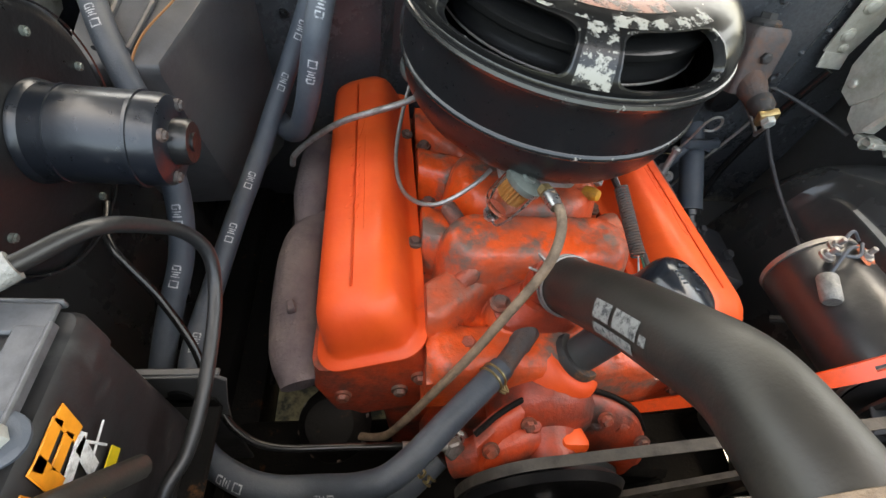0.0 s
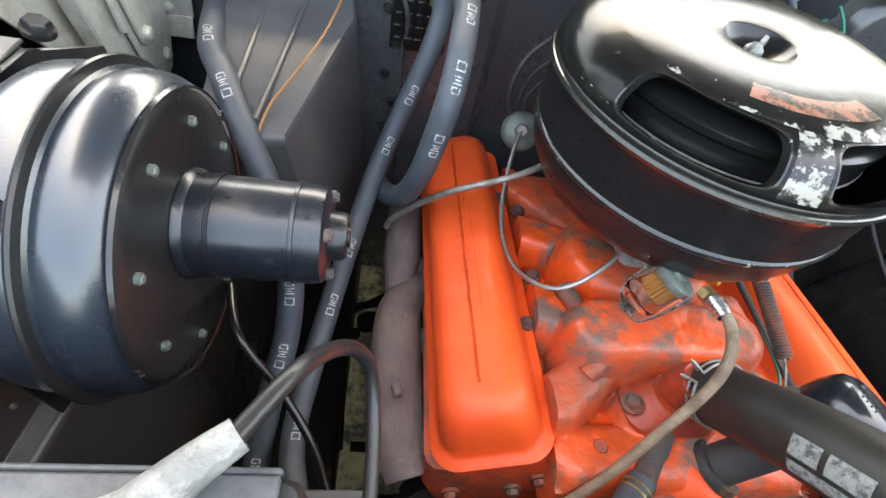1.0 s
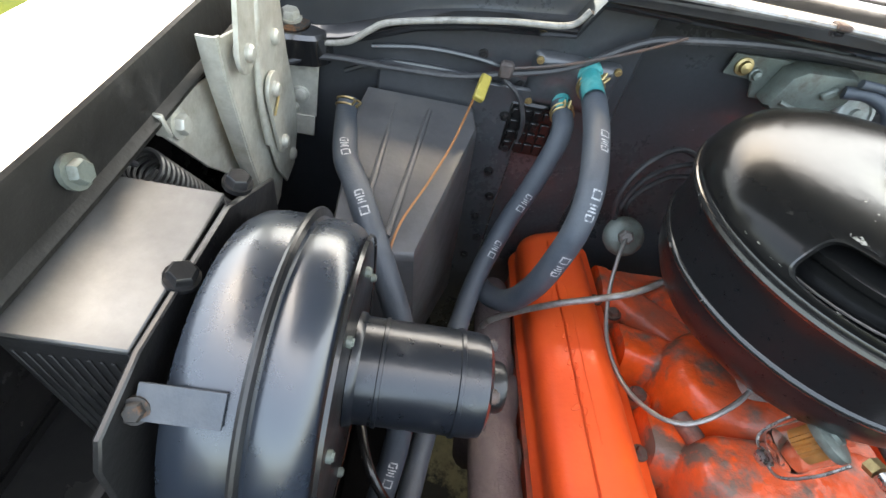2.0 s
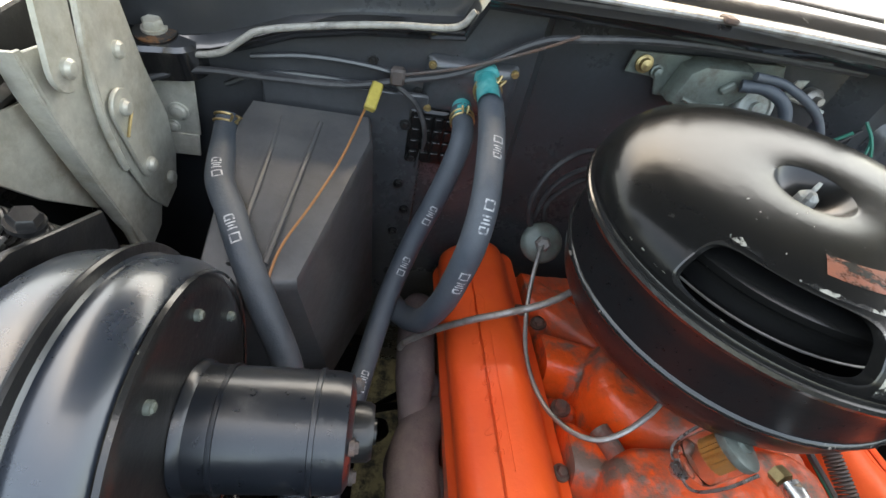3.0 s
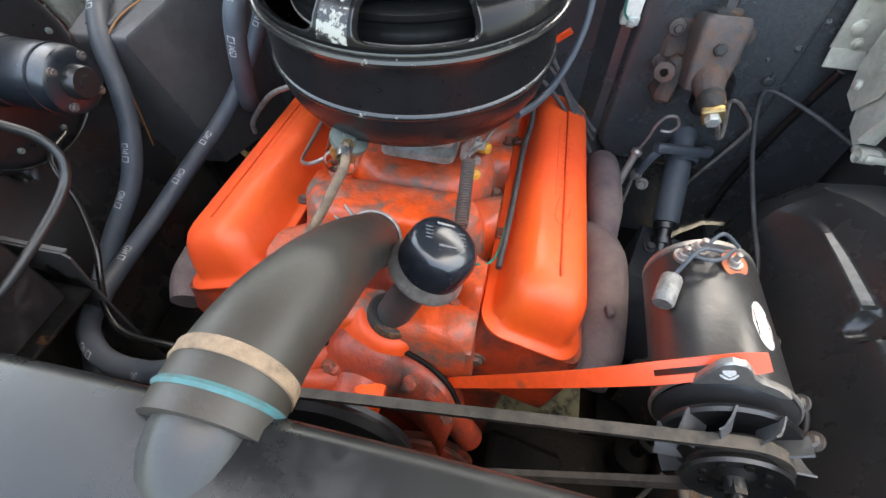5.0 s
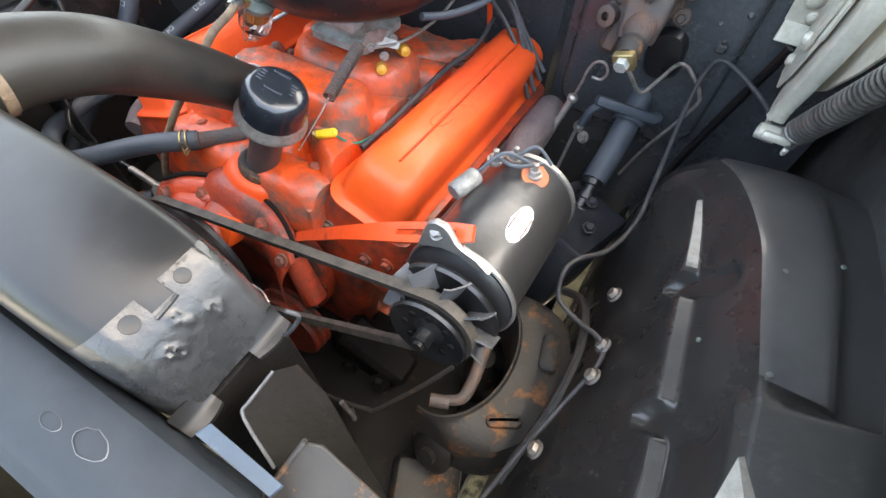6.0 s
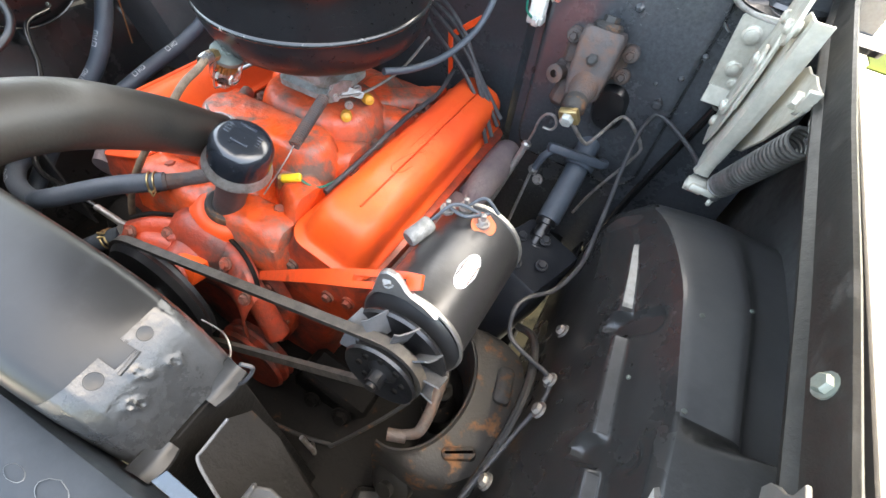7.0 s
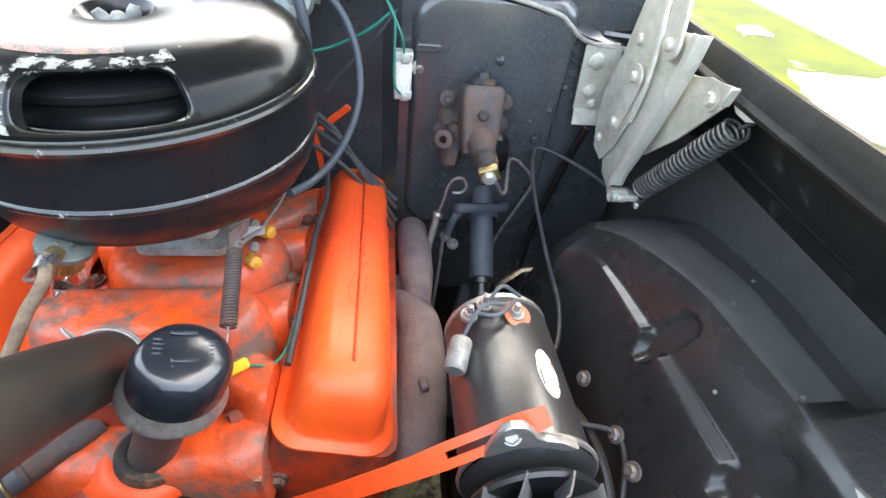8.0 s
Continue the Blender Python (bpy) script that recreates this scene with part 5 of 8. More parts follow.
lathe(bm, [(0.062, -0.02), (0.062, 0.012), (0.052, 0.026), (0.034, 0.034), (0.028, 0.05), (0.0285, 0.062), (0.0002, 0.062)], along(eng(0.005, -0.125, -0.055), -EY), 30)
part("body", bm, M_BLOCK, wp)
# shelf of the pump housing, its shadow gap against the block a dark strip
ARC = smooth_path([(-0.078, -0.172, 0.800), (-0.050, -0.153, 0.808), (-0.010, -0.134, 0.806), (0.030, -0.126, 0.802), (0.075, -0.131, 0.797), (0.112, -0.146, 0.786), (0.132, -0.162, 0.762)], 5)
bm = bmesh.new()
tube(bm, [q + Vector((0, 0.004, 0.002)) for q in ARC], 0.0032, 8, 2)
part("shadow_gap", bm, M_FRAME, wp, "black strip drawn for the shadow gap behind the pump")
bm = bmesh.new()
rows = []
for dy, dz, k in ((0.010, -0.004, 1.0), (0.0, 0.0, 1.0), (-0.008, -0.001, 0.99), (-0.020, -0.012, 0.96), (-0.028, -0.026, 0.93), (-0.034, -0.050, 0.90), (-0.034, -0.10, 0.86)):
    rows.append([Vector((0.03 + (q.x - 0.03) * k, q.y + dy, q.z + dz)) for q in ARC])
loft(bm, rows, False)
part("housing", bm, M_BLOCK, wp)
for q in (ARC[3], ARC[9], ARC[20], ARC[27]):
    bm = bmesh.new()
    bolt(bm, q + Vector((0, -0.022, -0.008)), (0, -0.75, 0.6), 0.0065, 1.4)
    part("bolt", bm, M_GRIME, wp)
bm = bmesh.new()
box(bm, (0.036, 0.044, 0.040), Matrix.Translation((0.028, -0.168, 0.770)) @ pose(0, 0, 0, -24, 14, 0), 0.007, seg=2)
part("boss", bm, M_COVER, wp)
BA, BB = Vector((-0.012, -0.158, 0.7935)), Vector((0.070, -0.151, 0.7715))
bm = bmesh.new()
box(bm, (0.007, 0.006, (BB - BA).length), along((BA + BB) / 2, BB - BA), 0.002)
part("top_bar", bm, M_GRIME, wp, "worn steel bar across two studs")
for q in (BA, BB):
    bm = bmesh.new()
    lathe(bm, [(0.0115, -0.034), (0.0105, -0.012), (0.0085, -0.006), (0.0085, 0.004), (0.006, 0.007), (0.0002, 0.0075)], along(q, Z - Y * 0.35), 16)
    part("stud", bm, M_BLOCK, wp)
bm = bmesh.new()
tube(bm, [(0.092, -0.150, 0.772), (0.108, -0.152, 0.764), (0.128, -0.160, 0.725), (0.150, -0.168, 0.684)], [0.013, 0.0155, 0.016, 0.017], 14)
part("side_ear", bm, M_BLOCK, wp)
bm = bmesh.new()
tube(bm, [(-0.010, -0.160, 0.772), (-0.045, -0.172, 0.774), (-0.072, -0.180, 0.765), (-0.095, -0.184, 0.752)], [0.024, 0.023, 0.019, 0.016], 16)
part("heater_outlet", bm, M_BLOCK, wp)
bm = bmesh.new()
bolt(bm, eng(-0.096, -0.158, -0.052), (-0.3, -0.7, 0.6), 0.011, 1.2)
bolt(bm, eng(-0.099, -0.166, -0.046), (-0.3, -0.7, 0.6), 0.0075, 1.0)
part("nut", bm, M_STEEL, wp, "bright steel nut")

fp = thing("fan_pulley", "black steel fan pulley in front of the pump", "pulley", at=eng(0.005, -0.205, -0.075))
bm = bmesh.new()
PC = Vector((0.004, -0.212, 0.738))
lathe(bm, [(0.0003, 0.012), (0.03, 0.012), (0.06, 0.016), (0.083, 0.014), (0.089, 0.006), (0.082, -0.001), (0.084, -0.006), (0.03, -0.008)], along(PC, -EY), 48)
part("disc", bm, M_SATIN, fp)
bm = bmesh.new()
lathe(bm, [(0.0002, 0.03), (0.014, 0.03), (0.016, 0.026), (0.016, 0.010)], along(PC, -EY), 20)
part("hub", bm, M_SATIN, fp)

GA = Vector((0.360, -0.203, 0.888))
GD = Vector((0.02, 0.992, -0.115)).normalized()


def ga(y, r=0.0, ang=0.0):
    m = along(GA, GD)
    return m @ Vector((r * math.cos(ang), r * math.sin(ang), y))


gm = along(GA, GD)
gen = thing("generator", "black cylindrical generator with silver end casting and worn label", "generator", at=GA)
bm = bmesh.new()
lathe(bm, [(0.052, 0.055), (0.0555, 0.058), (0.0555, 0.205), (0.054, 0.209), (0.050, 0.211)], gm, 48)
part("body", bm, M_GEN, gen)
bm = bmesh.new()
lathe(bm, [(0.050, 0.209), (0.0558, 0.210), (0.0558, 0.216), (0.045, 0.222), (0.02, 0.226), (0.0003, 0.226)], gm, 40)
part("rear_plate", bm, M_SILVER, gen, "pale metal rear end plate")
bm = bmesh.new()
lathe(bm, [(0.0550, 0.058), (0.0580, 0.0575), (0.0590, 0.0555), (0.0585, 0.053), (0.0565, 0.052)], gm, 48)
part("front_ring", bm, M_SILVER, gen)
bm = bmesh.new()
lathe(bm, [(0.0560, 0.0505), (0.050, 0.046), (0.02, 0.042)], gm, 40)
part("front_plate", bm, M_GEN, gen)
bm = bmesh.new()
up = gm.inverted().to_3x3() @ Z
ua = math.atan2(up.y, up.x)
ec = along(GA + GD * 0.052, -GD)
ei = ec.inverted()
out = []
for x, z in ((0.312, 0.920), (0.318, 0.948), (0.322, 0.962), (0.330, 0.969), (0.341, 0.969), (0.349, 0.962), (0.356, 0.952), (0.366, 0.9465), (0.382, 0.942), (0.397, 0.931), (0.388, 0.929), (0.360, 0.936), (0.340, 0.934)):
    q = ei @ Vector((0.337 + (x - 0.337) * 0.85, -0.151, 0.957 + (z - 0.957) * 0.80))
    out.append((q.x, q.y))
plate(bm, out, 0.007, ec, 0.0015)
part("adjusting_ear", bm, M_SILVER, gen, "dull silver ear of the end casting")
bm = bmesh.new()
lathe(bm, [(0.020, 0.036), (0.052, 0.034), (0.054, 0.030), (0.052, 0.027), (0.02, 0.027)], gm, 36)
fan = part("fan_disc", bm, M_SATIN, gen)
for k in range(10):
    bm = bmesh.new()
    mm = gm @ Matrix.Rotation(2 * math.pi * k / 10, 4, "Z")
    # each paddle is a square tab bent forward out of the disc
    rows = []
    for u in (0.0, 0.35, 0.7, 1.0):
        rows.append([mm @ Vector((r, 0.002 - 0.016 * u * (0.5 + 10 * r) * 0.9, 0.030 - 0.022 * math.sin(u * 1.45))) for r in (0.030, 0.040, 0.050, 0.0565)])
    loft(bm, rows, False)
    thicken(bm, 0.0016)
    part("fan_blade", bm, M_FAN, fan)
bm = bmesh.new()
lathe(bm, [(0.0003, -0.012), (0.008, -0.012), (0.009, -0.004), (0.016, 0.0), (0.034, -0.004), (0.0385, -0.006), (0.040, -0.003), (0.033, 0.004), (0.033, 0.007), (0.040, 0.013), (0.038, 0.017), (0.012, 0.019)], gm, 40)
part("pulley", bm, M_SATIN, gen)
bm = bmesh.new()
stack(bm, [(ngon(0.009), -0.016), (ngon(0.009), -0.006)], gm)
lathe(bm, [(0.0055, -0.020), (0.0055, -0.014)], gm, 14, cap0=True)
part("shaft_nut", bm, M_SATIN, gen)
for k in range(8):
    bm = bmesh.new()
    mm = gm @ Matrix.Rotation(2 * math.pi * k / 8, 4, "Z")
    lathe(bm, [(0.0003, -0.0042), (0.0032, -0.0042), (0.0036, -0.002)], mm @ pose(0.024, 0, 0.0), 10)
    part("pulley_hole", bm, M_FRAME, gen)
# terminals on top at the rear
bm = bmesh.new()
lathe(bm, [(0.0095, 0.0), (0.0105, 0.002), (0.0105, 0.030), (0.0085, 0.033), (0.0002, 0.033)], along(Vector((0.316, -0.036, 0.912)), (-0.30, -0.93, -0.10)), 18)
part("condenser", bm, M_LEAD, gen, "white metal condenser can")
bm = bmesh.new()
plate(bm, [(0.0135 * math.cos(a) * (1.25 if math.cos(a) > 0.7 else 1), 0.0150 * math.sin(a)) for a in [2 * math.pi * k / 20 for k in range(20)]], 0.002, along(Vector((0.370, -0.014, 0.9225)), (0.30, -0.15, 1)) @ pose(0, 0, 0, 0, 0, -60))
part("ground_tab", bm, M_TAB, gen, "orange coated terminal tab")
for p in ((0.370, -0.014, 0.924), (0.342, 0.0, 0.921), (0.325, -0.012, 0.919)):
    bm = bmesh.new()
    bolt(bm, p, (0, 0, 1), 0.0062, 1.4)
    lathe(bm, [(0.003, 0.0), (0.003, 0.014), (0.0002, 0.015)], along(p, (0, 0, 1)), 10)
    part("terminal_stud", bm, M_TUBE, gen)
for a, b, c in (((0.316, -0.036, 0.916), (0.335, -0.015, 0.936), (0.364, -0.004, 0.926)), ((0.325, -0.012, 0.924), (0.35, -0.02, 0.930), (0.372, 0.0, 0.928)), ((0.345, 0.0, 0.926), (0.36, 0.012, 0.935), (0.38, 0.01, 0.922))):
    bm = bmesh.new()
    tube(bm, [a, b, c], 0.0020, 8)
    part("lead", bm, M_HOSE, gen)
LA = 0.42
bm = bmesh.new()
rows = []
for k in range(9):
    a = ua + LA + (k / 8 - 0.5) * 0.38
    w = 0.025 * math.sqrt(max(0.0, 1 - (2 * k / 8 - 1) ** 2)) + 0.001
    rows.append([ga(0.118 - w, 0.0559, a), ga(0.118, 0.0559, a), ga(0.118 + w, 0.0559, a)])
loft(bm, rows, False)
part("label", bm, M_WHITE, gen, "worn white oval label")
bm = bmesh.new()
for k in (-1, 1):
    rows = []
    for j in range(7):
        a = ua + LA + k * 0.135 + (j / 6 - 0.5) * 0.025
        rows.append([ga(0.104, 0.0561, a), ga(0.118, 0.0561, a), ga(0.132, 0.0561, a)])
    loft(bm, rows, False)
part("label_band", bm, M_REDSTICK, gen, "faded red rim of the label")

# slotted adjusting arm
arm = thing("adjusting_arm", "bright orange slotted generator adjusting arm", "bracket", at=(0.2, -0.15, 0.85))
bm = bmesh.new()
P0, P1, P2 = Vector((0.115, -0.138, 0.775)), Vector((0.245, -0.150, 0.893)), Vector((0.362, -0.137, 0.960))
rows = []
for q, w in zip(smooth_path([P0, P1, P2], 8), [0.012, 0.0125, 0.013, 0.0135, 0.014, 0.0145, 0.015, 0.0155, 0.016, 0.017, 0.018, 0.019, 0.019, 0.019, 0.019, 0.018, 0.014]):
    n = Vector((-0.45, -0.55, 0.70))
    dd = (P2 - P0).normalized()
    side = n.cross(dd).normalized()
    rows.append([q + side * w / 2, q + side * w / 7, q - side * w / 7, q - side * w / 2])
vs = [[bm.verts.new(p) for p in r] for r in rows]
for i in range(len(vs) - 1):
    for j in range(3):
        if j == 1 and 11 <= i <= 14:
            continue
        bm.faces.new((vs[i][j], vs[i][j + 1], vs[i + 1][j + 1], vs[i + 1][j]))
thicken(bm, 0.004)
part("arm", bm, M_REDLOOM, arm)
bm = bmesh.new()
bolt(bm, (0.334, -0.146, 0.952), (-0.3, -0.6, 0.75), 0.006, 1.3)
part("bolt", bm, M_SILVER, arm)


def belt(name, c0, r0, c1, r1, w, label):
    """A V-belt round two pulleys whose axes run along the engine."""
    a, b = Vector(c0), Vector(c1)
    ex = (b - a)
    ex = (ex - EY * ex.dot(EY)).normalized()
    ez = EY.cross(ex) * -1
    D = (b - a).dot(ex)
    off = (b - a).dot(EY)
    th = math.asin((r0 - r1) / D)
    pts = []
    for k in range(25):
        t = math.pi / 2 - th + (math.pi + 2 * th) * k / 24
        pts.append((a + (ex * math.cos(t) + ez * math.sin(t)) * r0, (ex * math.cos(t) + ez * math.sin(t))))
    for k in range(17):
        t = -math.pi / 2 + th * -1 + (math.pi - 2 * -th * -1) * k / 16
        t = -(math.pi / 2 - th) * 1 + (math.pi - 2 * th) * k / 16
        pts.append((b + (ex * math.cos(t) + ez * math.sin(t)) * r1, (ex * math.cos(t) + ez * math.sin(t))))
    bm = bmesh.new()
    rings = [[p + n * 0.004 - EY * w, p + n * 0.004 + EY * w, p - n * 0.005 + EY * w * 0.6, p - n * 0.005 - EY * w * 0.6] for p, n in pts]
    rings.append(rings[0])
    loft(bm, rings, True)
    return solo(name, bm, M_BELT, label, "belt")


belt("fan_belt", PC, 0.090, GA + GD * 0.005 + (PC - GA - GD * 0.005).dot(EY) * EY * 0.9, 0.038, 0.0052, "worn dusty tan-grey rubber fan belt")
cp = thing("crank_pulley", "orange crankshaft pulley low on the engine", "pulley", at=eng(0, -0.2, -0.26))
bm = bmesh.new()
lathe(bm, [(0.0003, 0.01), (0.04, 0.01), (0.085, 0.012), (0.09, 0.004), (0.078, -0.002), (0.09, -0.008), (0.09, -0.016), (0.078, -0.022), (0.09, -0.03), (0.05, -0.032)], along((0.095, -0.195, 0.59), -EY) @ Matrix.Scale(0.72, 4), 40)
part("disc", bm, M_BLOCK, cp)


def exhaust_manifold(s):
    e = thing("exhaust_manifold", "dull purple-brown cast exhaust manifold with a rough skin", "exhaust manifold", "exhaust manifolds", eng(s * 0.28, 0.14, -0.06))
    bm = bmesh.new()
    tube(bm, [eng(s * 0.268, -0.088, -0.062), eng(s * 0.278, -0.05, -0.052), eng(s * 0.284, 0.02, -0.045), eng(s * 0.286, 0.085, -0.040), eng(s * 0.281, 0.125, -0.042), eng(s * 0.262, 0.158, -0.050), eng(s * 0.235, 0.172, -0.062)], [0.0225, 0.0300, 0.0312, 0.0308, 0.0285, 0.0245, 0.0225], 20)
    part("front_log", bm, M_MANI, e)
    bm = bmesh.new()
    tube(bm, [eng(s * 0.284, 0.135, -0.052), eng(s * 0.286, 0.165, -0.036), eng(s * 0.285, 0.20, -0.026), eng(s * 0.284, 0.26, -0.024), eng(s * 0.282, 0.32, -0.026), eng(s * 0.276, 0.355, -0.05)], [0.0185, 0.0205, 0.0262, 0.0275, 0.0265, 0.021], 20)
    part("rear_log", bm, M_MANI, e)
    for y in (-0.055, 0.075, 0.205, 0.325):
        bm = bmesh.new()
        tube(bm, [eng(s * 0.215, y, -0.075), eng(s * 0.255, y, -0.06), eng(s * 0.282, y, -0.05)], [0.026, 0.024, 0.026], 12)
        part("port", bm, M_MANI, e)
    bm = bmesh.new()
    box(bm, (0.010, 0.016, 0.012), Matrix.Translation(eng(s * 0.284, -0.012, -0.014)) @ pose(0, 0, 0, 0, 0, 15), 0.002)
    part("cast_tab", bm, M_MANI, e)
    bm = bmesh.new()
    tube(bm, [eng(s * 0.284, 0.12, -0.06), eng(s * 0.29, 0.14, -0.16), eng(s * 0.27, 0.20, -0.32)], [0.03, 0.028, 0.027], 12)
    part("down_pipe", bm, M_MANI, e)


for side in (-1, 1):
    exhaust_manifold(side)

# ---- passenger side: heater blower, duct, hoses, battery ----
bl = thing("heater_blower", "glossy black round heater blower with a drum motor", "heater blower", at=(-0.49, 0.02, 0.87))
BC = Vector((0, 0.018, 0.985))
bm = bmesh.new()
lathe(bm, [(0.0003, -0.445), (0.092, -0.445), (0.0995, -0.446), (0.1035, -0.449)], along((0, BC.y, BC.z), (1, 0, 0)), 56)
part("face", bm, M_SATIN, bl)
bm = bmesh.new()
lathe(bm, [(0.1035, -0.449), (0.1085, -0.453), (0.1115, -0.459), (0.1128, -0.466), (0.1128, -0.474), (0.1115, -0.479), (0.1135, -0.4805)], along((0, BC.y, BC.z), (1, 0, 0)), 72)
part("shell", bm, M_BLOWER, bl)
bm = bmesh.new()
lathe(bm, [(0.1130, -0.4805), (0.1190, -0.4812), (0.1198, -0.4830), (0.1190, -0.4848), (0.1110, -0.4855)], along((0, BC.y, BC.z), (1, 0, 0)), 72)
part("seam", bm, M_SATIN, bl, "folded seam between the shells")
bm = bmesh.new()
lathe(bm, [(0.1115, -0.4855), (0.1130, -0.492), (0.1130, -0.506), (0.1115, -0.516), (0.107, -0.523), (0.06, -0.526)], along((0, BC.y, BC.z), (1, 0, 0)), 72)
part("rear_shell", bm, M_BLOWER, bl)
bm = bmesh.new()
m = along((0, 0.022, 0.994), (1, 0, 0))
lathe(bm, [(0.0405, -0.4445), (0.0400, -0.441), (0.0378, -0.4385), (0.0375, -0.40), (0.0378, -0.394), (0.0375, -0.388), (0.0375, -0.358), (0.036, -0.351), (0.031, -0.348), (0.019, -0.3475)], m, 44)
mot = part("motor", bm, M_MOTOR, bl)
for z in (-0.424, -0.370):
    bm = bmesh.new()
    lathe(bm, [(0.0372, -0.0022), (0.0387, -0.0014), (0.0389, 0.0012), (0.0372, 0.0016)], m @ pose(0, 0, z), 44)
    part("seam", bm, M_MOTOR, mot)
bm = bmesh.new()
lathe(bm, [(0.019, -0.348), (0.0185, -0.338), (0.0165, -0.335), (0.008, -0.335), (0.008, -0.333), (0.0002, -0.333)], m, 24)
part("bearing_boss", bm, M_SATIN, mot)
for a in (40, 130, 220, 310):
    bm = bmesh.new()
    bolt(bm, m @ Vector((0.029 * math.cos(radians(a)), 0.029 * math.sin(radians(a)), -0.347)), (1, 0, 0), 0.004, 1.3)
    part("screw", bm, M_CAST, mot)
for a in (12, 57, 102, 147, 192, 237, 282, 327):
    bm = bmesh.new()
    bolt(bm, Vector((-0.4435, BC.y + 0.082 * math.cos(radians(a)), BC.z + 0.082 * math.sin(radians(a)))), (1, 0, 0), 0.0029, 1.3)
    part("bolt", bm, M_WIPER, bl, "dull hex bolt")
bm = bmesh.new()
lathe(bm, [(0.1035, -0.4455), (0.105, -0.4445), (0.106, -0.447)], along((0, BC.y, BC.z), (1, 0, 0)), 64)
part("worn_edge", bm, M_CHIP, bl)
bm = bmesh.new()
rows = []
for k in range(10):
    a = radians(128 + 30 * 0) + 0
    x = -0.531 + 0.040 * k / 9
    z = 0.001 if x > -0.55 else 0.001
    yy, zz = math.cos(radians(127)), math.sin(radians(127))
    c = Vector((x, BC.y + yy * 0.1145, BC.z + zz * 0.1145))
    t = Vector((0, -zz, yy)) * 0.0085
    rows.append([c + t, c, c - t])
loft(bm, rows, False)
thicken(bm, 0.002)
part("strap", bm, M_HOSE, bl, "grey steel strap with two holes")
bm = bmesh.new()
bolt(bm, (-0.530, -0.055, 1.075), (0.1, -0.7, 0.7), 0.005, 1.35)
part("strap_bolt", bm, M_CUP, bl, "rusty bolt head")
# mounting plate and the bright box of the intake
bm = bmesh.new()
plate(bm, [(-0.090, 0.096), (-0.052, 0.105), (0.054, 0.101), (0.128, 0.064), (0.13, -0.06), (0.0, -0.13), (-0.099, -0.104), (-0.104, 0.050), (-0.099, 0.082)], 0.004, Matrix.Translation((-0.538, 0.018, 0.985)) @ Matrix(((0, 0, 1), (1, 0, 0), (0, 1, 0))).to_4x4())
part("mounting_plate", bm, M_SATIN, bl)
for y in (0.092, 0.012):
    bm = bmesh.new()
    bolt(bm, (-0.536, y, 1.088), (0.3, 0, 1), 0.008, 1.2)
    part("plate_bolt", bm, M_SATIN, bl)
bxs = thing("intake_box", "black sheet box with a bright bare metal top", "duct", at=(-0.59, 0.025, 0.9))
bm = bmesh.new()
box(bm, (0.068, 0.116, 0.003), pose(-0.575, 0.025, 1.085), 0.001)
part("top", bm, M_SHEET, bxs, "bright sheet metal top")
bm = bmesh.new()
box(bm, (0.066, 0.114, 0.20), pose(-0.575, 0.025, 0.9825), 0.002)
part("box", bm, M_BATT, bxs)
for k in range(10):
    bm = bmesh.new()
    box(bm, (0.0022, 0.0012, 0.19), pose(-0.602 + k * 0.006, -0.0325, 0.975), 0.0004)
    part("rib", bm, M_BATT, bxs)

# heater plenum on the firewall
hb = thing("heater_box", "dark grey ribbed heater box on the firewall", "heater box", at=(-0.44, 0.3, 0.75))
bm = bmesh.new()
T = [(-0.502, 0.392, 1.008), (-0.366, 0.392, 1.006), (-0.360, 0.345, 1.004), (-0.412, 0.165, 0.962), (-0.497, 0.150, 0.965), (-0.506, 0.345, 1.006)]
B = [(-0.502, 0.40, 0.70), (-0.350, 0.40, 0.70), (-0.345, 0.345, 0.70), (-0.392, 0.215, 0.70), (-0.497, 0.20, 0.70), (-0.506, 0.345, 0.70)]
c = Vector((-0.44, 0.28, 0))


def inset(ps, k, dz):
    return [Vector((c.x + (p[0] - c.x) * k, c.y + (p[1] - c.y) * k, p[2] + dz)) for p in ps]


loft(bm, [inset(B, 1, 0), inset([(p[0], p[1], p[2] - 0.012) for p in T], 1, 0), inset(T, 0.985, -0.004), inset(T, 0.95, 0)], True, True, True)
part("case", bm, M_DUCT, hb)
for f in (0.3, 0.62):
    bm = bmesh.new()
    a = Vector(T[0]).lerp(Vector(T[1]), f)
    b = Vector(T[4]).lerp(Vector(T[3]), f)
    a, b = a.lerp(b, 0.12) + Z * 0.002, a.lerp(b, 0.92) + Z * 0.003
    tube(bm, [a, b], 0.0035, 8)
    part("rib", bm, M_DUCT, hb)
bm = bmesh.new()
box(bm, (0.19, 0.008, 0.36), pose(-0.395, 0.396, 0.86), 0.003)
part("flange", bm, M_FIRE, hb)
for k in range(7):
    bm = bmesh.new()
    bolt(bm, (-0.325 + 0.012 * (k % 2), 0.391, 1.0 - 0.045 * k), (0, -1, 0), 0.005, 1.4)
    part("screw", bm, M_SATIN, hb)
bm = bmesh.new()
tube(bm, [(-0.372, 0.362, 1.03), (-0.39, 0.30, 1.005), (-0.41, 0.245, 0.99), (-0.432, 0.19, 0.975), (-0.437, 0.155, 0.95), (-0.43, 0.14, 0.88), (-0.435, 0.13, 0.80)], 0.0013, 6)
solo("orange_wire", bm, M_OWIRE, "thin orange-brown wire across the heater box", "wire")
wc = thing("wire_connector", "yellow plastic wire connector and brown clip", "connector", at=(-0.372, 0.365, 1.03))
bm = bmesh.new()
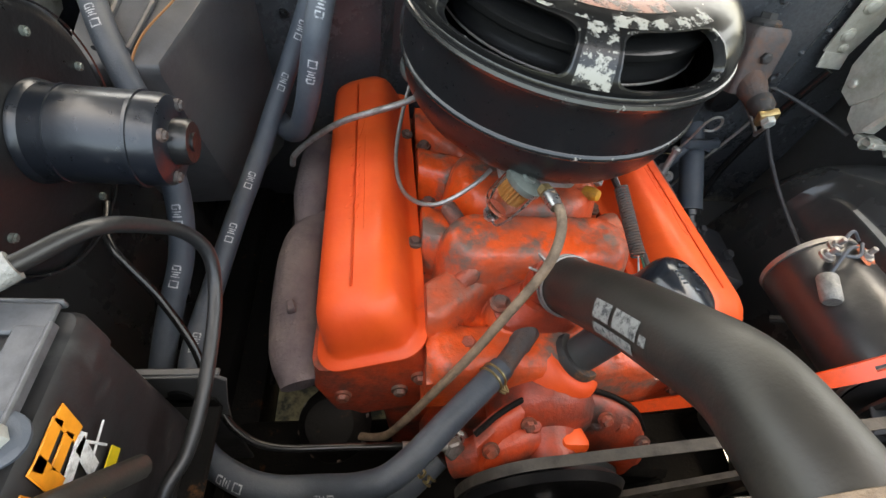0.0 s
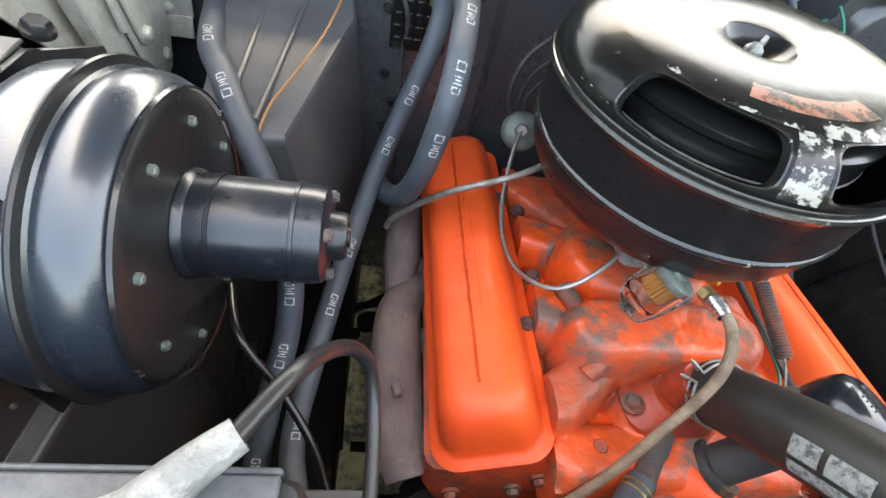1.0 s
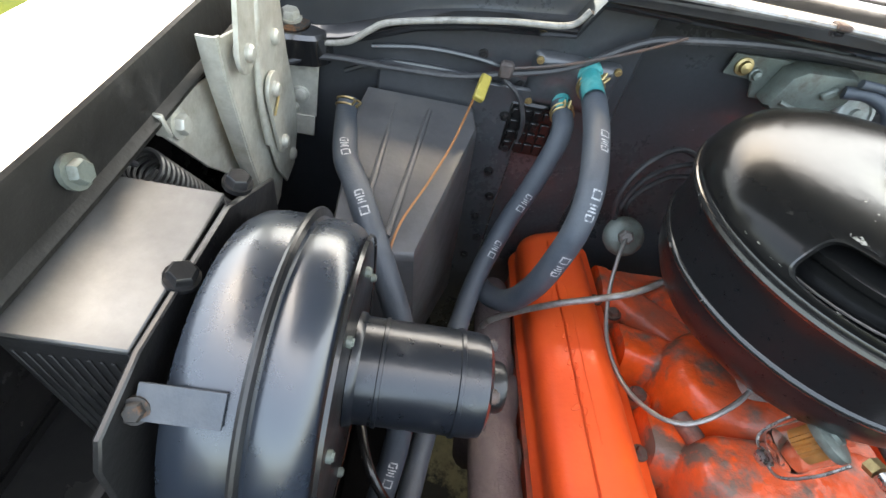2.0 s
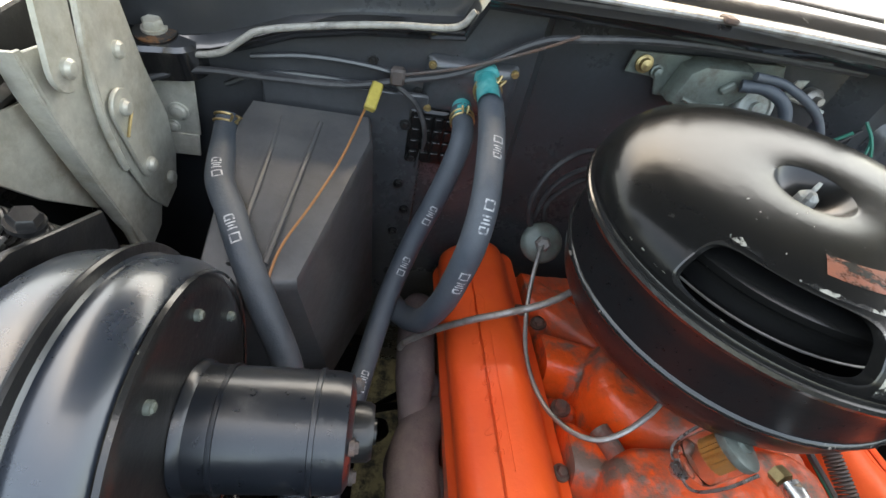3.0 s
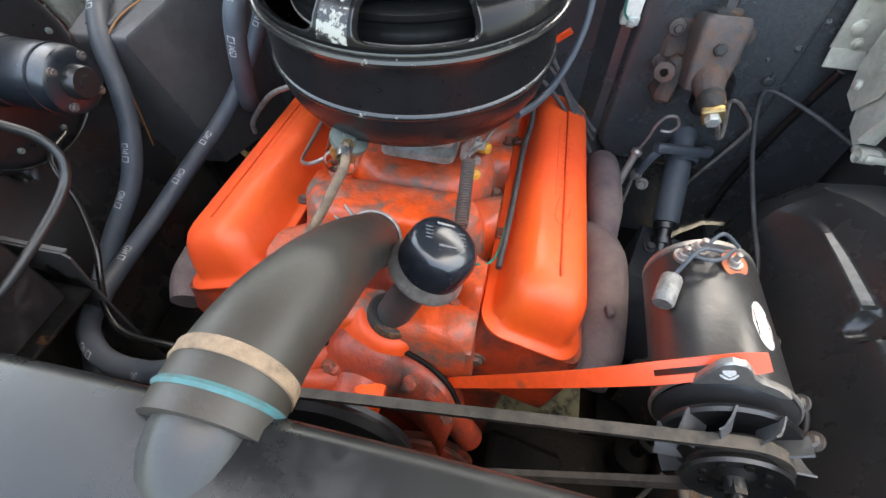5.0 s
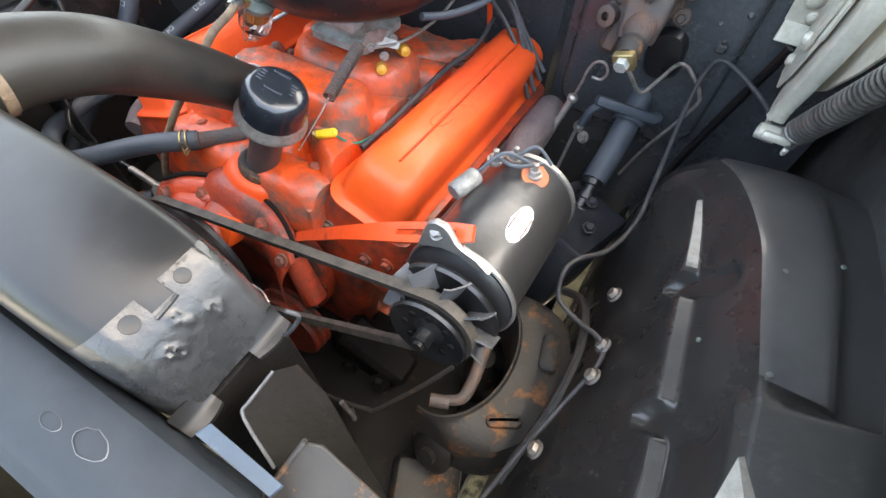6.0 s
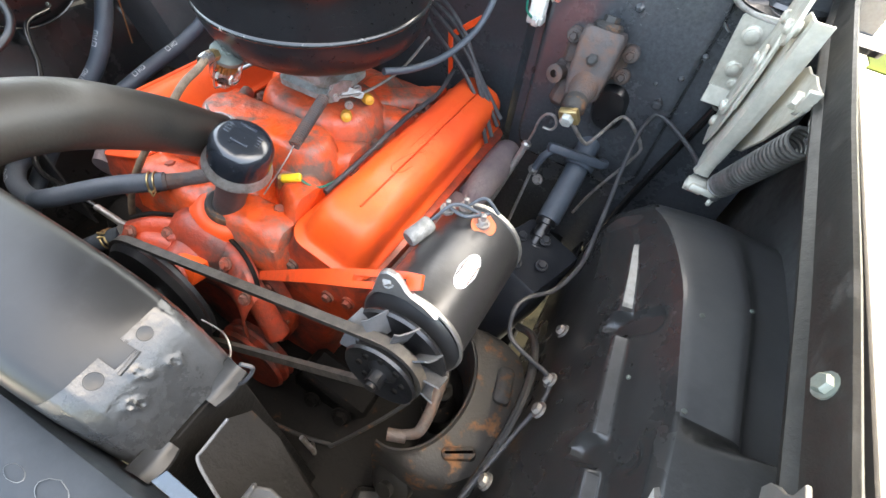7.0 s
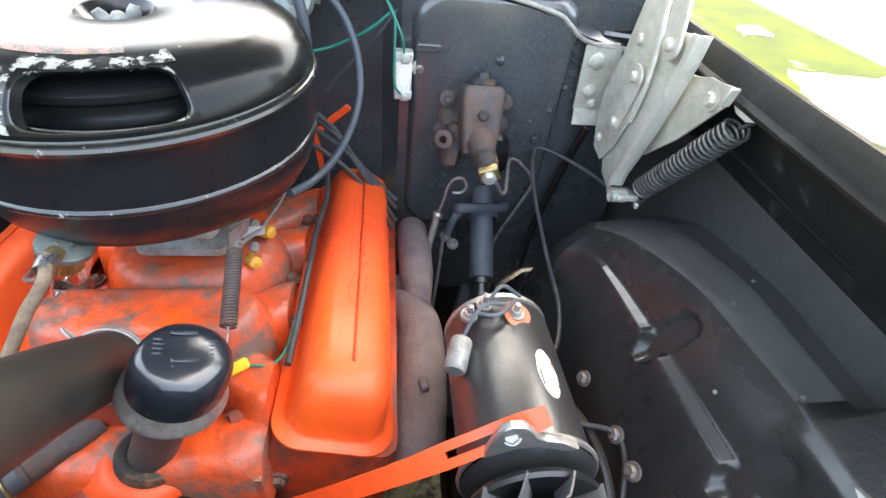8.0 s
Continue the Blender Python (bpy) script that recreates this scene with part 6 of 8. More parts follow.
box(bm, (0.013, 0.034, 0.011), along((-0.364, 0.372, 1.041), (0.2, -0.5, 0.8)) @ pose(0, 0, 0, 0, 0, -30), 0.002)
part("plug", bm, M_CONN, wc)
bm = bmesh.new()
box(bm, (0.016, 0.012, 0.02), pose(-0.340, 0.385, 1.062), 0.003)
part("clip", bm, M_CAST, wc)
bm = bmesh.new()
tube(bm, [(-0.62, 0.36, 1.02), (-0.56, 0.385, 1.035), (-0.48, 0.392, 1.035), (-0.40, 0.39, 1.040), (-0.34, 0.388, 1.055), (-0.27, 0.39, 1.075), (-0.20, 0.395, 1.115), (-0.15, 0.395, 1.128), (-0.02, 0.40, 1.140), (0.2, 0.402, 1.140)], 0.0042, 8)
solo("wiring_loom", bm, M_WIRE, "grey-black taped wiring loom along the firewall", "wire")
bm = bmesh.new()
tube(bm, [(-0.34, 0.388, 1.05), (-0.315, 0.385, 1.03), (-0.30, 0.388, 0.99), (-0.305, 0.392, 0.94)], 0.003, 8)
solo("branch_wire", bm, M_WIRE, "grey-black wire down to the terminal block", "wire")
bm = bmesh.new()
tube(bm, [(-0.345, 0.384, 1.062), (-0.27, 0.384, 1.083), (-0.20, 0.388, 1.110), (-0.155, 0.39, 1.132)], 0.0017, 6)
solo("brown_wire", bm, M_CAST, "thin brown wire above the heater", "wire")



def hose(pts, r, label, marks, mdir, mat_=None, group="heater hoses", name="heater_hose"):
    e = thing(name, label, "hose", group, pts[0])
    bm = bmesh.new()
    path = tube(bm, pts, r, 18, 9)
    part("hose", bm, mat_ or M_HOSE, e)
    fr = frames_of(path)
    # arc length along the path, so that the print has its true size
    s = [0.0]
    for a, b in zip(path, path[1:]):
        s.append(s[-1] + (b - a).length)

    def idx(v):
        for i in range(len(s) - 1):
            if s[i + 1] >= v:
                return i + (v - s[i]) / max(1e-6, s[i + 1] - s[i])
        return len(s) - 1.001

    for at, sgn in marks:
        f = fr[int(idx(at))]
        a = angle_to(f, mdir)
        h = 0.36
        for u0, u1, v0, v1 in ((0, 1.6, -0.8, 0.8), (1.6, 6.5, -0.95, -0.6), (1.6, 6.5, 0.6, 0.95), (5.2, 6.5, -0.2, 0.6), (8.5, 10, -0.9, 0.9), (11.5, 13, -0.6, 0.6), (14.5, 16, -0.9, 0.9),
                               (20, 21.4, -1, 1), (28, 29.4, -1, 1), (21.4, 28, -1, -0.7), (21.4, 28, 0.7, 1)):
            k = 0.001 * r / 0.0128 * 0.85
            bm = bmesh.new()
            wrap_mark(bm, fr, idx(at + sgn * u0 * k), idx(at + sgn * u1 * k), a + v0 * h, a + v1 * h, r)
            part("print", bm, M_HOSEINK, e, "faded white printed bar")
    return e, fr


ha, fra = hose([(-0.240, 0.392, 1.064), (-0.238, 0.352, 1.060), (-0.240, 0.298, 1.050), (-0.247, 0.235, 1.030), (-0.254, 0.205, 0.998), (-0.262, 0.196, 0.955), (-0.272, 0.196, 0.905), (-0.287, 0.208, 0.858), (-0.306, 0.232, 0.832), (-0.325, 0.262, 0.825)], 0.0142, "grey-black heater hose with white print, clamped to a teal pipe", [(0.128, -1), (0.197, -1), (0.262, -1)], (0.15, -0.75, 0.6))
hbz, frb = hose([(-0.262, 0.388, 1.030), (-0.262, 0.345, 1.016), (-0.278, 0.318, 0.965), (-0.302, 0.292, 0.905), (-0.326, 0.245, 0.850), (-0.345, 0.175, 0.812), (-0.36, 0.10, 0.79), (-0.374, 0.02, 0.765), (-0.383, -0.06, 0.75), (-0.368, -0.12, 0.758), (-0.343, -0.168, 0.768), (-0.305, -0.195, 0.776), (-0.27, -0.206, 0.779), (-0.23, -0.208, 0.785), (-0.19, -0.212, 0.813), (-0.156, -0.203, 0.829), (-0.10, -0.155, 0.841), (-0.052, -0.113, 0.840)], 0.0128, "grey-black heater hose curving round to the water outlet", [(0.124, 1), (0.197, 1), (0.345, 1), (0.42, 1), (0.56, 1), (0.735, 1), (0.83, 1)], (0.2, -0.65, 0.7))
hc, frc = hose([(-0.516, 0.352, 1.004), (-0.515, 0.335, 0.996), (-0.502, 0.265, 0.992), (-0.482, 0.225, 0.987), (-0.464, 0.190, 0.976), (-0.440, 0.150, 0.952), (-0.415, 0.115, 0.91), (-0.400, 0.075, 0.86), (-0.40, 0.03, 0.81), (-0.412, -0.03, 0.765), (-0.42, -0.10, 0.71), (-0.41, -0.17, 0.66), (-0.34, -0.235, 0.64), (-0.22, -0.25, 0.68), (-0.15, -0.21, 0.735), (-0.108, -0.178, 0.756)], 0.0135, "grey-black heater hose running under the blower motor", [(0.078, 1), (0.150, 1), (0.36, 1), (0.43, 1), (0.55, 1)], (0.1, -0.7, 0.7))

for e, f, r, tl in ((ha, fra[3], 0.0150, 60), (hbz, frb[3], 0.0135, 100), (hc, frc[2], 0.0142, 60)):
    bm = bmesh.new()
    worm_clamp(bm, f[0], f[3], r, 0, tl)
    part("clamp", bm, M_BRASS, e, "brass-coloured spring clamp")
bm = bmesh.new()
worm_clamp(bm, frb[-3][0], frb[-3][3], 0.0135, 0, 200)
part("clamp", bm, M_BRASS, hbz, "brass-coloured spring clamp")
bm = bmesh.new()
worm_clamp(bm, frc[-5][0], frc[-5][3], 0.0142, 0, 120)
part("clamp", bm, M_BRASS, hc, "brass-coloured spring clamp")

bm = bmesh.new()
lathe(bm, [(0.0125, -0.005), (0.0125, 0.018), (0.0108, 0.024), (0.0108, 0.052), (0.0118, 0.053), (0.0118, 0.058), (0.009, 0.058)], along(eng(-0.02, -0.075, 0.025), Vector((-0.032, -0.038, 0.006))), 20)
solo("water_nipple", bm, M_CAST, "rusty steel hose nipple in the manifold", "pipe fitting")
bm = bmesh.new()
lathe(bm, [(0.016, -0.012), (0.016, 0.004), (0.0125, 0.008), (0.0125, 0.05)], along((-0.241, 0.398, 1.070), (0, -1, -0.1)), 20)
lathe(bm, [(0.015, -0.012), (0.0115, 0.008), (0.0115, 0.03)], along((-0.262, 0.402, 1.034), (0, -1, -0.2)), 20)
solo("heater_pipe", bm, M_TEAL, "teal corroded heater core pipes at the firewall", "pipe fitting")
tb = thing("terminal_block", "small black ridged terminal block on the firewall", "terminal block", at=(-0.285, 0.393, 0.985))
bm = bmesh.new()
box(bm, (0.075, 0.006, 0.075), pose(-0.285, 0.393, 0.985), 0.003)
part("base", bm, M_GLOSS, tb)
for k in range(5):
    for j in range(4):
        bm = bmesh.new()
        box(bm, (0.011, 0.004, 0.013), pose(-0.312 + k * 0.0135, 0.389, 0.960 + j * 0.016), 0.001)
        part("cell", bm, M_GLOSS, tb)

# battery
bat = thing("battery", "black car battery with a grey top and orange sticker", "battery", at=(-0.43, -0.245, 0.83))
BX0, BX1, BY0, BY1, BZ = -0.52, -0.336, -0.42, -0.156, 1.036
bm = bmesh.new()
stack(bm, [(rrect(BX1 - BX0, BY1 - BY0, 0.008, 3), 0.83), (rrect(BX1 - BX0 + 0.002, BY1 - BY0 + 0.002, 0.008, 3), BZ - 0.03)], pose((BX0 + BX1) / 2, (BY0 + BY1) / 2, 0))
part("case", bm, M_BATT, bat)
bm = bmesh.new()
stack(bm, [(rrect(BX1 - BX0 + 0.006, BY1 - BY0 + 0.006, 0.009, 3), BZ - 0.032), (rrect(BX1 - BX0 + 0.006, BY1 - BY0 + 0.006, 0.009, 3), BZ - 0.006), (rrect(BX1 - BX0, BY1 - BY0, 0.007, 3), BZ), (rrect(BX1 - BX0 - 0.03, BY1 - BY0 - 0.03, 0.007, 3), BZ + 0.001)], pose((BX0 + BX1) / 2, (BY0 + BY1) / 2, 0))
part("lid", bm, M_BATT, bat)
SM = Matrix.Translation((BX1 + 0.0042, 0, 0)) @ Matrix(((0, 0, 1), (1, 0, 0), (0, 1, 0))).to_4x4()


def sticker(name, bars, m, label):
    for y, z, w, h, a in bars:
        bm = bmesh.new()
        box(bm, (w, h, 0.001), SM @ pose(y, z, 0, 0, 0, a), 0.0003)
        part(name, bm, m, bat, label)


sticker("orange_mark", ((-0.231, 1.017, 0.010, 0.028, -12), (-0.219, 1.026, 0.024, 0.009, 0), (-0.207, 1.017, 0.009, 0.024, -12), (-0.219, 1.013, 0.018, 0.008, 0), (-0.266, 1.017, 0.010, 0.028, -12), (-0.252, 1.026, 0.024, 0.009, 0), (-0.248, 1.013, 0.016, 0.008, 0)), M_ORSTICK, "orange block shape of the sticker")
sticker("white_mark", ((-0.224, 1.000, 0.034, 0.008, 6), (-0.217, 0.990, 0.009, 0.026, -20), (-0.209, 0.985, 0.024, 0.0015, 8), (-0.209, 0.985, 0.0015, 0.022, 8), (-0.238, 0.986, 0.010, 0.024, -15)), M_WHITE, "white block shape of the sticker")
sticker("yellow_mark", ((-0.238, 0.962, 0.064, 0.011, 2),), M_YESTICK, "yellow strip of the sticker")
bm = bmesh.new()
lathe(bm, [(0.0125, 0.0), (0.0125, 0.002), (0.0105, 0.003), (0.009, 0.0032), (0.0002, 0.0032)], along((-0.342, -0.221, BZ + 0.007), (0.1, 0, 1)), 24)
nut = part("hold_down_washer", bm, M_HOSE, bat, "dark cupped washer")
bm = bmesh.new()
stack(bm, [(ngon(0.0062), 0.003), (ngon(0.0062), 0.008), (ngon(0.005), 0.010)], along((-0.342, -0.221, BZ + 0.007), (0.1, 0, 1)))
part("hold_down_nut", bm, M_ZINC, bat, "zinc hold-down nut")
bm = bmesh.new()
tube(bm, [(-0.336, -0.26, BZ + 0.006), (-0.322, -0.245, BZ - 0.01), (-0.310, -0.22, BZ - 0.06)], 0.007, 10)
part("hold_down_strap", bm, M_RUBBER, bat)
for size, at in (((BX1 - BX0 - 0.008, 0.017, 0.004), ((BX0 + BX1) / 2 - 0.004, BY1 - 0.006, BZ + 0.004)), ((0.017, BY1 - BY0, 0.004), (BX1 - 0.015, (BY0 + BY1) / 2 - 0.010, BZ + 0.0045))):
    bm = bmesh.new()
    box(bm, size, pose(*at), 0.0012)
    long_x = size[0] > size[1]
    box(bm, (size[0], 0.003, 0.007) if long_x else (0.003, size[1], 0.007), pose(at[0], BY1 + 0.0045, BZ + 0.001) if long_x else pose(BX1 - 0.0050, at[1], BZ + 0.0075), 0.001)
    part("hold_down_frame", bm, M_FAN, bat, "dull bare steel angle frame")
for p in ((-0.40, -0.185, BZ),):
    bm = bmesh.new()
    lathe(bm, [(0.013, 0), (0.012, 0.014), (0.0100, 0.018), (0.0002, 0.018)], along(p, Z), 20)
    part("post", bm, M_LEAD, bat)
bc = thing("battery_cable", "black battery cable with a bright lead clamp", "battery cable", at=(-0.40, -0.185, BZ))
bm = bmesh.new()
box(bm, (0.034, 0.042, 0.016), pose(-0.402, -0.184, BZ + 0.012, 0, 0, 25), 0.005, seg=2)
tube(bm, [(-0.395, -0.172, BZ + 0.016), (-0.378, -0.155, BZ + 0.020), (-0.362, -0.141, BZ + 0.021)], [0.012, 0.0095, 0.008], 14)
part("clamp", bm, M_LEAD, bc, "bright lead clamp")
bm = bmesh.new()
bolt(bm, (-0.414, -0.196, BZ + 0.022), Z, 0.007, 1.3)
part("clamp_bolt", bm, M_STEEL, bc)
bm = bmesh.new()
tube(bm, [(-0.364, -0.143, BZ + 0.021), (-0.345, -0.105, 1.042), (-0.332, -0.078, 1.010), (-0.320, -0.068, 0.990), (-0.310, -0.070, 0.970), (-0.306, -0.085, 0.952), (-0.303, -0.115, 0.940), (-0.303, -0.165, 0.926), (-0.308, -0.200, 0.915), (-0.318, -0.228, 0.908), (-0.318, -0.27, 0.87), (-0.31, -0.30, 0.78), (-0.31, -0.31, 0.62)], 0.0052, 10)
part("cable", bm, M_SATIN, bc)
bm = bmesh.new()
tube(bm, [(-0.44, 0.03, 0.90), (-0.42, -0.02, 0.90), (-0.385, -0.05, 0.86), (-0.355, -0.085, 0.83), (-0.337, -0.12, 0.805), (-0.313, -0.152, 0.790), (-0.275, -0.170, 0.785), (-0.205, -0.173, 0.789), (-0.141, -0.173, 0.785), (-0.087, -0.173, 0.775)], 0.0040, 10)
gw = solo("ground_wire", bm, M_GLOSS, "thin black wire drooping beside the hoses", "wire")
bm = bmesh.new()
tube(bm, [(-0.150, -0.173, 0.7855), (-0.12, -0.173, 0.7815), (-0.092, -0.173, 0.776)], 0.0048, 10)
stack(bm, [(ngon(0.0115), 0.0), (ngon(0.0115), 0.008), (ngon(0.009), 0.010)], along((-0.096, -0.172, 0.772), (0.2, -0.7, 0.6)))
part("end_fitting", bm, M_TUBE, gw, "bright steel end fitting with a nut")
tray = thing("battery_tray", "black steel battery tray with a slotted bracket", "battery tray", at=(-0.42, -0.22, 0.8))
bm = bmesh.new()
box(bm, (0.23, 0.29, 0.006), pose(-0.432, -0.285, 0.825), 0.002)
box(bm, (0.23, 0.006, 0.03), pose(-0.432, -0.140, 0.835), 0.002)
part("tray", bm, M_FRAME, tray)
bm = bmesh.new()
plate(bm, [(-0.400, 0.60), (-0.400, 0.894), (-0.306, 0.898), (-0.300, 0.890), (-0.312, 0.83), (-0.325, 0.74), (-0.330, 0.60)], 0.003, Matrix.Translation((0, -0.1385, 0)) @ Matrix(((1, 0, 0), (0, 0, -1), (0, 1, 0))).to_4x4(), 0.0008)
box(bm, (0.096, 0.006, 0.003), pose(-0.352, -0.1365, 0.8965, 0, -1.5, 0), 0.001)
part("bracket", bm, M_DUSTLIT, tray, "brown-black steel bracket plate")
bm = bmesh.new()
lathe(bm, [(0.0002, 0.0035), (0.009, 0.0035), (0.010, 0.0020)], along((-0.345, -0.1395, 0.852), (0, -1, 0)) @ Matrix.Diagonal((1, 1.6, 1, 1)), 18)
part("bracket_hole", bm, M_HOOD, tray, "dark slot in the bracket")

# tubes on the passenger bank
bm = bmesh.new()
tube(bm, [(-0.10, 0.225, 0.935), (-0.150, 0.203, 0.918), (-0.19, 0.196, 0.904), (-0.232, 0.196, 0.883), (-0.27, 0.204, 0.845), (-0.298, 0.210, 0.808), (-0.304, 0.214, 0.785)], 0.0042, 10)
solo("choke_tube", bm, M_TUBE, "grey steel choke heat tube across the valve cover", "tube")
vac = thing("vacuum_advance", "round zinc diaphragm can with a hex centre", "vacuum advance", at=(-0.129, 0.322, 0.89))
vd = Vector((-0.15, -0.75, 0.6))
bm = bmesh.new()
lathe(bm, [(0.018, -0.014), (0.027, -0.010), (0.028, -0.004), (0.026, 0.0), (0.020, 0.004), (0.0002, 0.004)], along((-0.129, 0.322, 0.892), vd), 32)
part("can", bm, M_WIPER, vac)
bm = bmesh.new()
stack(bm, [(ngon(0.0105), 0.003), (ngon(0.0105), 0.013), (ngon(0.007), 0.016)], along((-0.129, 0.322, 0.892), vd))
part("hex", bm, M_TUBE, vac)
bm = bmesh.new()
tube(bm, [(-0.131, 0.312, 0.900), (-0.138, 0.298, 0.893), (-0.150, 0.255, 0.868), (-0.158, 0.205, 0.850), (-0.159, 0.160, 0.845), (-0.152, 0.115, 0.852), (-0.138, 0.082, 0.868), (-0.118, 0.068, 0.880), (-0.096, 0.070, 0.892), (-0.070, 0.083, 0.906), (-0.055, 0.095, 0.915)], 0.0028, 8)
part("line", bm, M_SILVER, vac, "thin bright steel vacuum line")

# ignition wires behind the air cleaner
for k, (pts) in enumerate((
        [(-0.12, 0.345, 0.86), (-0.155, 0.34, 0.93), (-0.145, 0.35, 0.985), (-0.10, 0.37, 1.01), (-0.05, 0.38, 0.99)],
        [(-0.13, 0.36, 0.85), (-0.135, 0.36, 0.92), (-0.12, 0.365, 0.965), (-0.07, 0.38, 0.985), (-0.03, 0.385, 0.97)],
        [(-0.10, 0.36, 0.86), (-0.12, 0.375, 0.91), (-0.09, 0.38, 0.955), (-0.05, 0.385, 0.965)],
        [(0.05, 0.37, 0.96), (0.11, 0.365, 0.95), (0.16, 0.35, 0.92), (0.20, 0.345, 0.86), (0.26, 0.33, 0.80)],
        [(0.05, 0.375, 0.95), (0.12, 0.36, 0.935), (0.17, 0.345, 0.905), (0.21, 0.335, 0.85), (0.26, 0.32, 0.79)],
        [(0.05, 0.38, 0.94), (0.12, 0.355, 0.92), (0.18, 0.34, 0.885), (0.22, 0.325, 0.83), (0.26, 0.30, 0.78)],
        [(0.05, 0.38, 0.93), (0.11, 0.345, 0.905), (0.17, 0.33, 0.87), (0.22, 0.315, 0.82), (0.255, 0.29, 0.77)])):
    bm = bmesh.new()
    tube(bm, pts, 0.0038, 8)
    solo("ignition_wire", bm, M_WIRE, "grey-black rubber ignition wire behind the air cleaner", "wire", "ignition wires")
bm = bmesh.new()
for a, b, w in (((0.134, 0.352, 0.906), (0.188, 0.352, 0.952), 0.010), ((0.1335, 0.352, 0.912), (0.142, 0.350, 0.835), 0.009)):
    a, b = Vector(a), Vector(b)
    box(bm, (w, 0.004, (b - a).length), along((a + b) / 2, b - a, Y) @ pose(0, 0, 0, 0, 0, 0), 0.001)
solo("wire_loom_bracket", bm, M_REDLOOM, "orange wire holder behind the air cleaner", "bracket")
bm = bmesh.new()
tube(bm, [(0.135, 0.145, 0.943), (0.155, 0.19, 0.932), (0.178, 0.25, 0.932), (0.198, 0.31, 0.955), (0.205, 0.345, 0.995), (0.195, 0.37, 1.045), (0.165, 0.385, 1.09), (0.11, 0.395, 1.115), (0.07, 0.40, 1.118)], 0.0052, 10)
solo("vacuum_hose", bm, M_HOSE, "blue-grey vacuum hose arching over the valve cover", "hose")
bm = bmesh.new()
tube(bm, [(0.150, 0.13, 0.85), (0.150, 0.20, 0.845), (0.155, 0.28, 0.84), (0.15, 0.345, 0.85)], 0.004, 8)
tube(bm, [(0.147, -0.02, 0.852), (0.149, 0.05, 0.85), (0.150, 0.13, 0.85)], 0.004, 8)
solo("bank_wire", bm, M_WIRE, "dark wire lying beside the valve cover", "wire")

# wiper motor
wm = thing("wiper_motor", "greenish zinc wiper motor on the firewall", "wiper motor", at=(0.06, 0.45, 1.06))
bm = bmesh.new()
plate(bm, [(-0.060, 1.082), (-0.058, 1.108), (0.010, 1.112), (0.14, 1.118), (0.150, 1.100), (0.145, 1.060), (-0.010, 1.058), (-0.020, 1.080)], 0.004, Matrix.Translation((0, 0.452, 0)) @ Matrix(((1, 0, 0), (0, 0, -1), (0, 1, 0))).to_4x4())
part("backing_plate", bm, M_WIPER, wm)
bm = bmesh.new()
WB = Matrix.Translation((0.045, 0.446, 1.088)) @ Matrix(((1, 0, 0), (0, 0, -1), (0, 1, 0))).to_4x4() @ pose(0, 0, 0, 0, 0, 3)
wo = [(-0.050, -0.022), (-0.040, 0.018), (-0.026, 0.028), (0.036, 0.028), (0.048, 0.020), (0.046, -0.004), (0.026, -0.026), (-0.042, -0.028)]
stack(bm, [(wo, 0.0), (wo, 0.022), ([(x * 0.93, y * 0.90) for x, y in wo], 0.028), ([(x * 0.86, y * 0.80) for x, y in wo], 0.029)], WB)
part("gear_case", bm, M_WIPER, wm)
bm = bmesh.new()
tube(bm, [WB @ Vector((-0.036, -0.014, 0.029)), WB @ Vector((-0.01, -0.020, 0.031)), WB @ Vector((0.02, -0.017, 0.029))], 0.003, 8)
box(bm, (0.018, 0.010, 0.008), WB @ pose(0.012, 0.006, 0.032, 0, 0, 40), 0.002)
part("cast_rib", bm, M_WIPER, wm)
bm = bmesh.new()
lathe(bm, [(0.026, 0.0), (0.026, 0.020), (0.024, 0.024), (0.019, 0.025), (0.018, 0.022), (0.008, 0.022), (0.007, 0.027), (0.0002, 0.027)], along((0.112, 0.440, 1.066), (0, -1, 0.35)), 28)
part("motor", bm, M_CARB, wm)
for x, z, r in ((-0.042, 1.095, 0.0085), (-0.022, 1.088, 0.0065)):
    bm = bmesh.new()
    lathe(bm, [(r * 1.3, 0.0), (r * 1.3, 0.003), (r * 0.9, 0.004), (r * 0.8, 0.009), (0.0002, 0.010)], along((x, 0.447, z), (0, -1, 0.15)), 18)
    part("grommet", bm, M_BRASS if r > 0.007 else M_WIPER, wm)
bm = bmesh.new()
tube(bm, [(0.066, 0.408, 1.102), (0.092, 0.398, 1.106), (0.118, 0.386, 1.094), (0.130, 0.378, 1.062), (0.132, 0.374, 1.0)], 0.0075, 12)
part("hose", bm, M_HOSE, wm)
bm = bmesh.new()
plate(bm, [(0.150, 1.078), (0.158, 1.108), (0.174, 1.110), (0.166, 1.078)], 0.003, Matrix.Translation((0, 0.440, 0)) @ Matrix(((1, 0, 0), (0, 0, -1), (0, 1, 0))).to_4x4())
tube(bm, [(0.145, 0.435, 1.088), (0.18, 0.425, 1.086), (0.205, 0.42, 1.080)], 0.003, 8)
part("link", bm, M_CARB, wm)
bm = bmesh.new()
lathe(bm, [(0.013, 0), (0.013, 0.012), (0.010, 0.015), (0.005, 0.016), (0.005, 0.026), (0.0002, 0.026)], along((0.20, 0.452, 1.085), (0, -1, 0.2)), 22)
solo("firewall_grommet", bm, M_TUBE, "dull metal boss on the firewall", "fitting")

# ballast resistor with green wires
rs = thing("ballast_resistor", "white ceramic ballast resistor with metal ends", "resistor", at=(0.268, 0.378, 0.99))
bm = bmesh.new()
box(bm, (0.024, 0.018, 0.062), pose(0.266, 0.382, 0.992), 0.002)
part("block", bm, M_CERAM, rs)
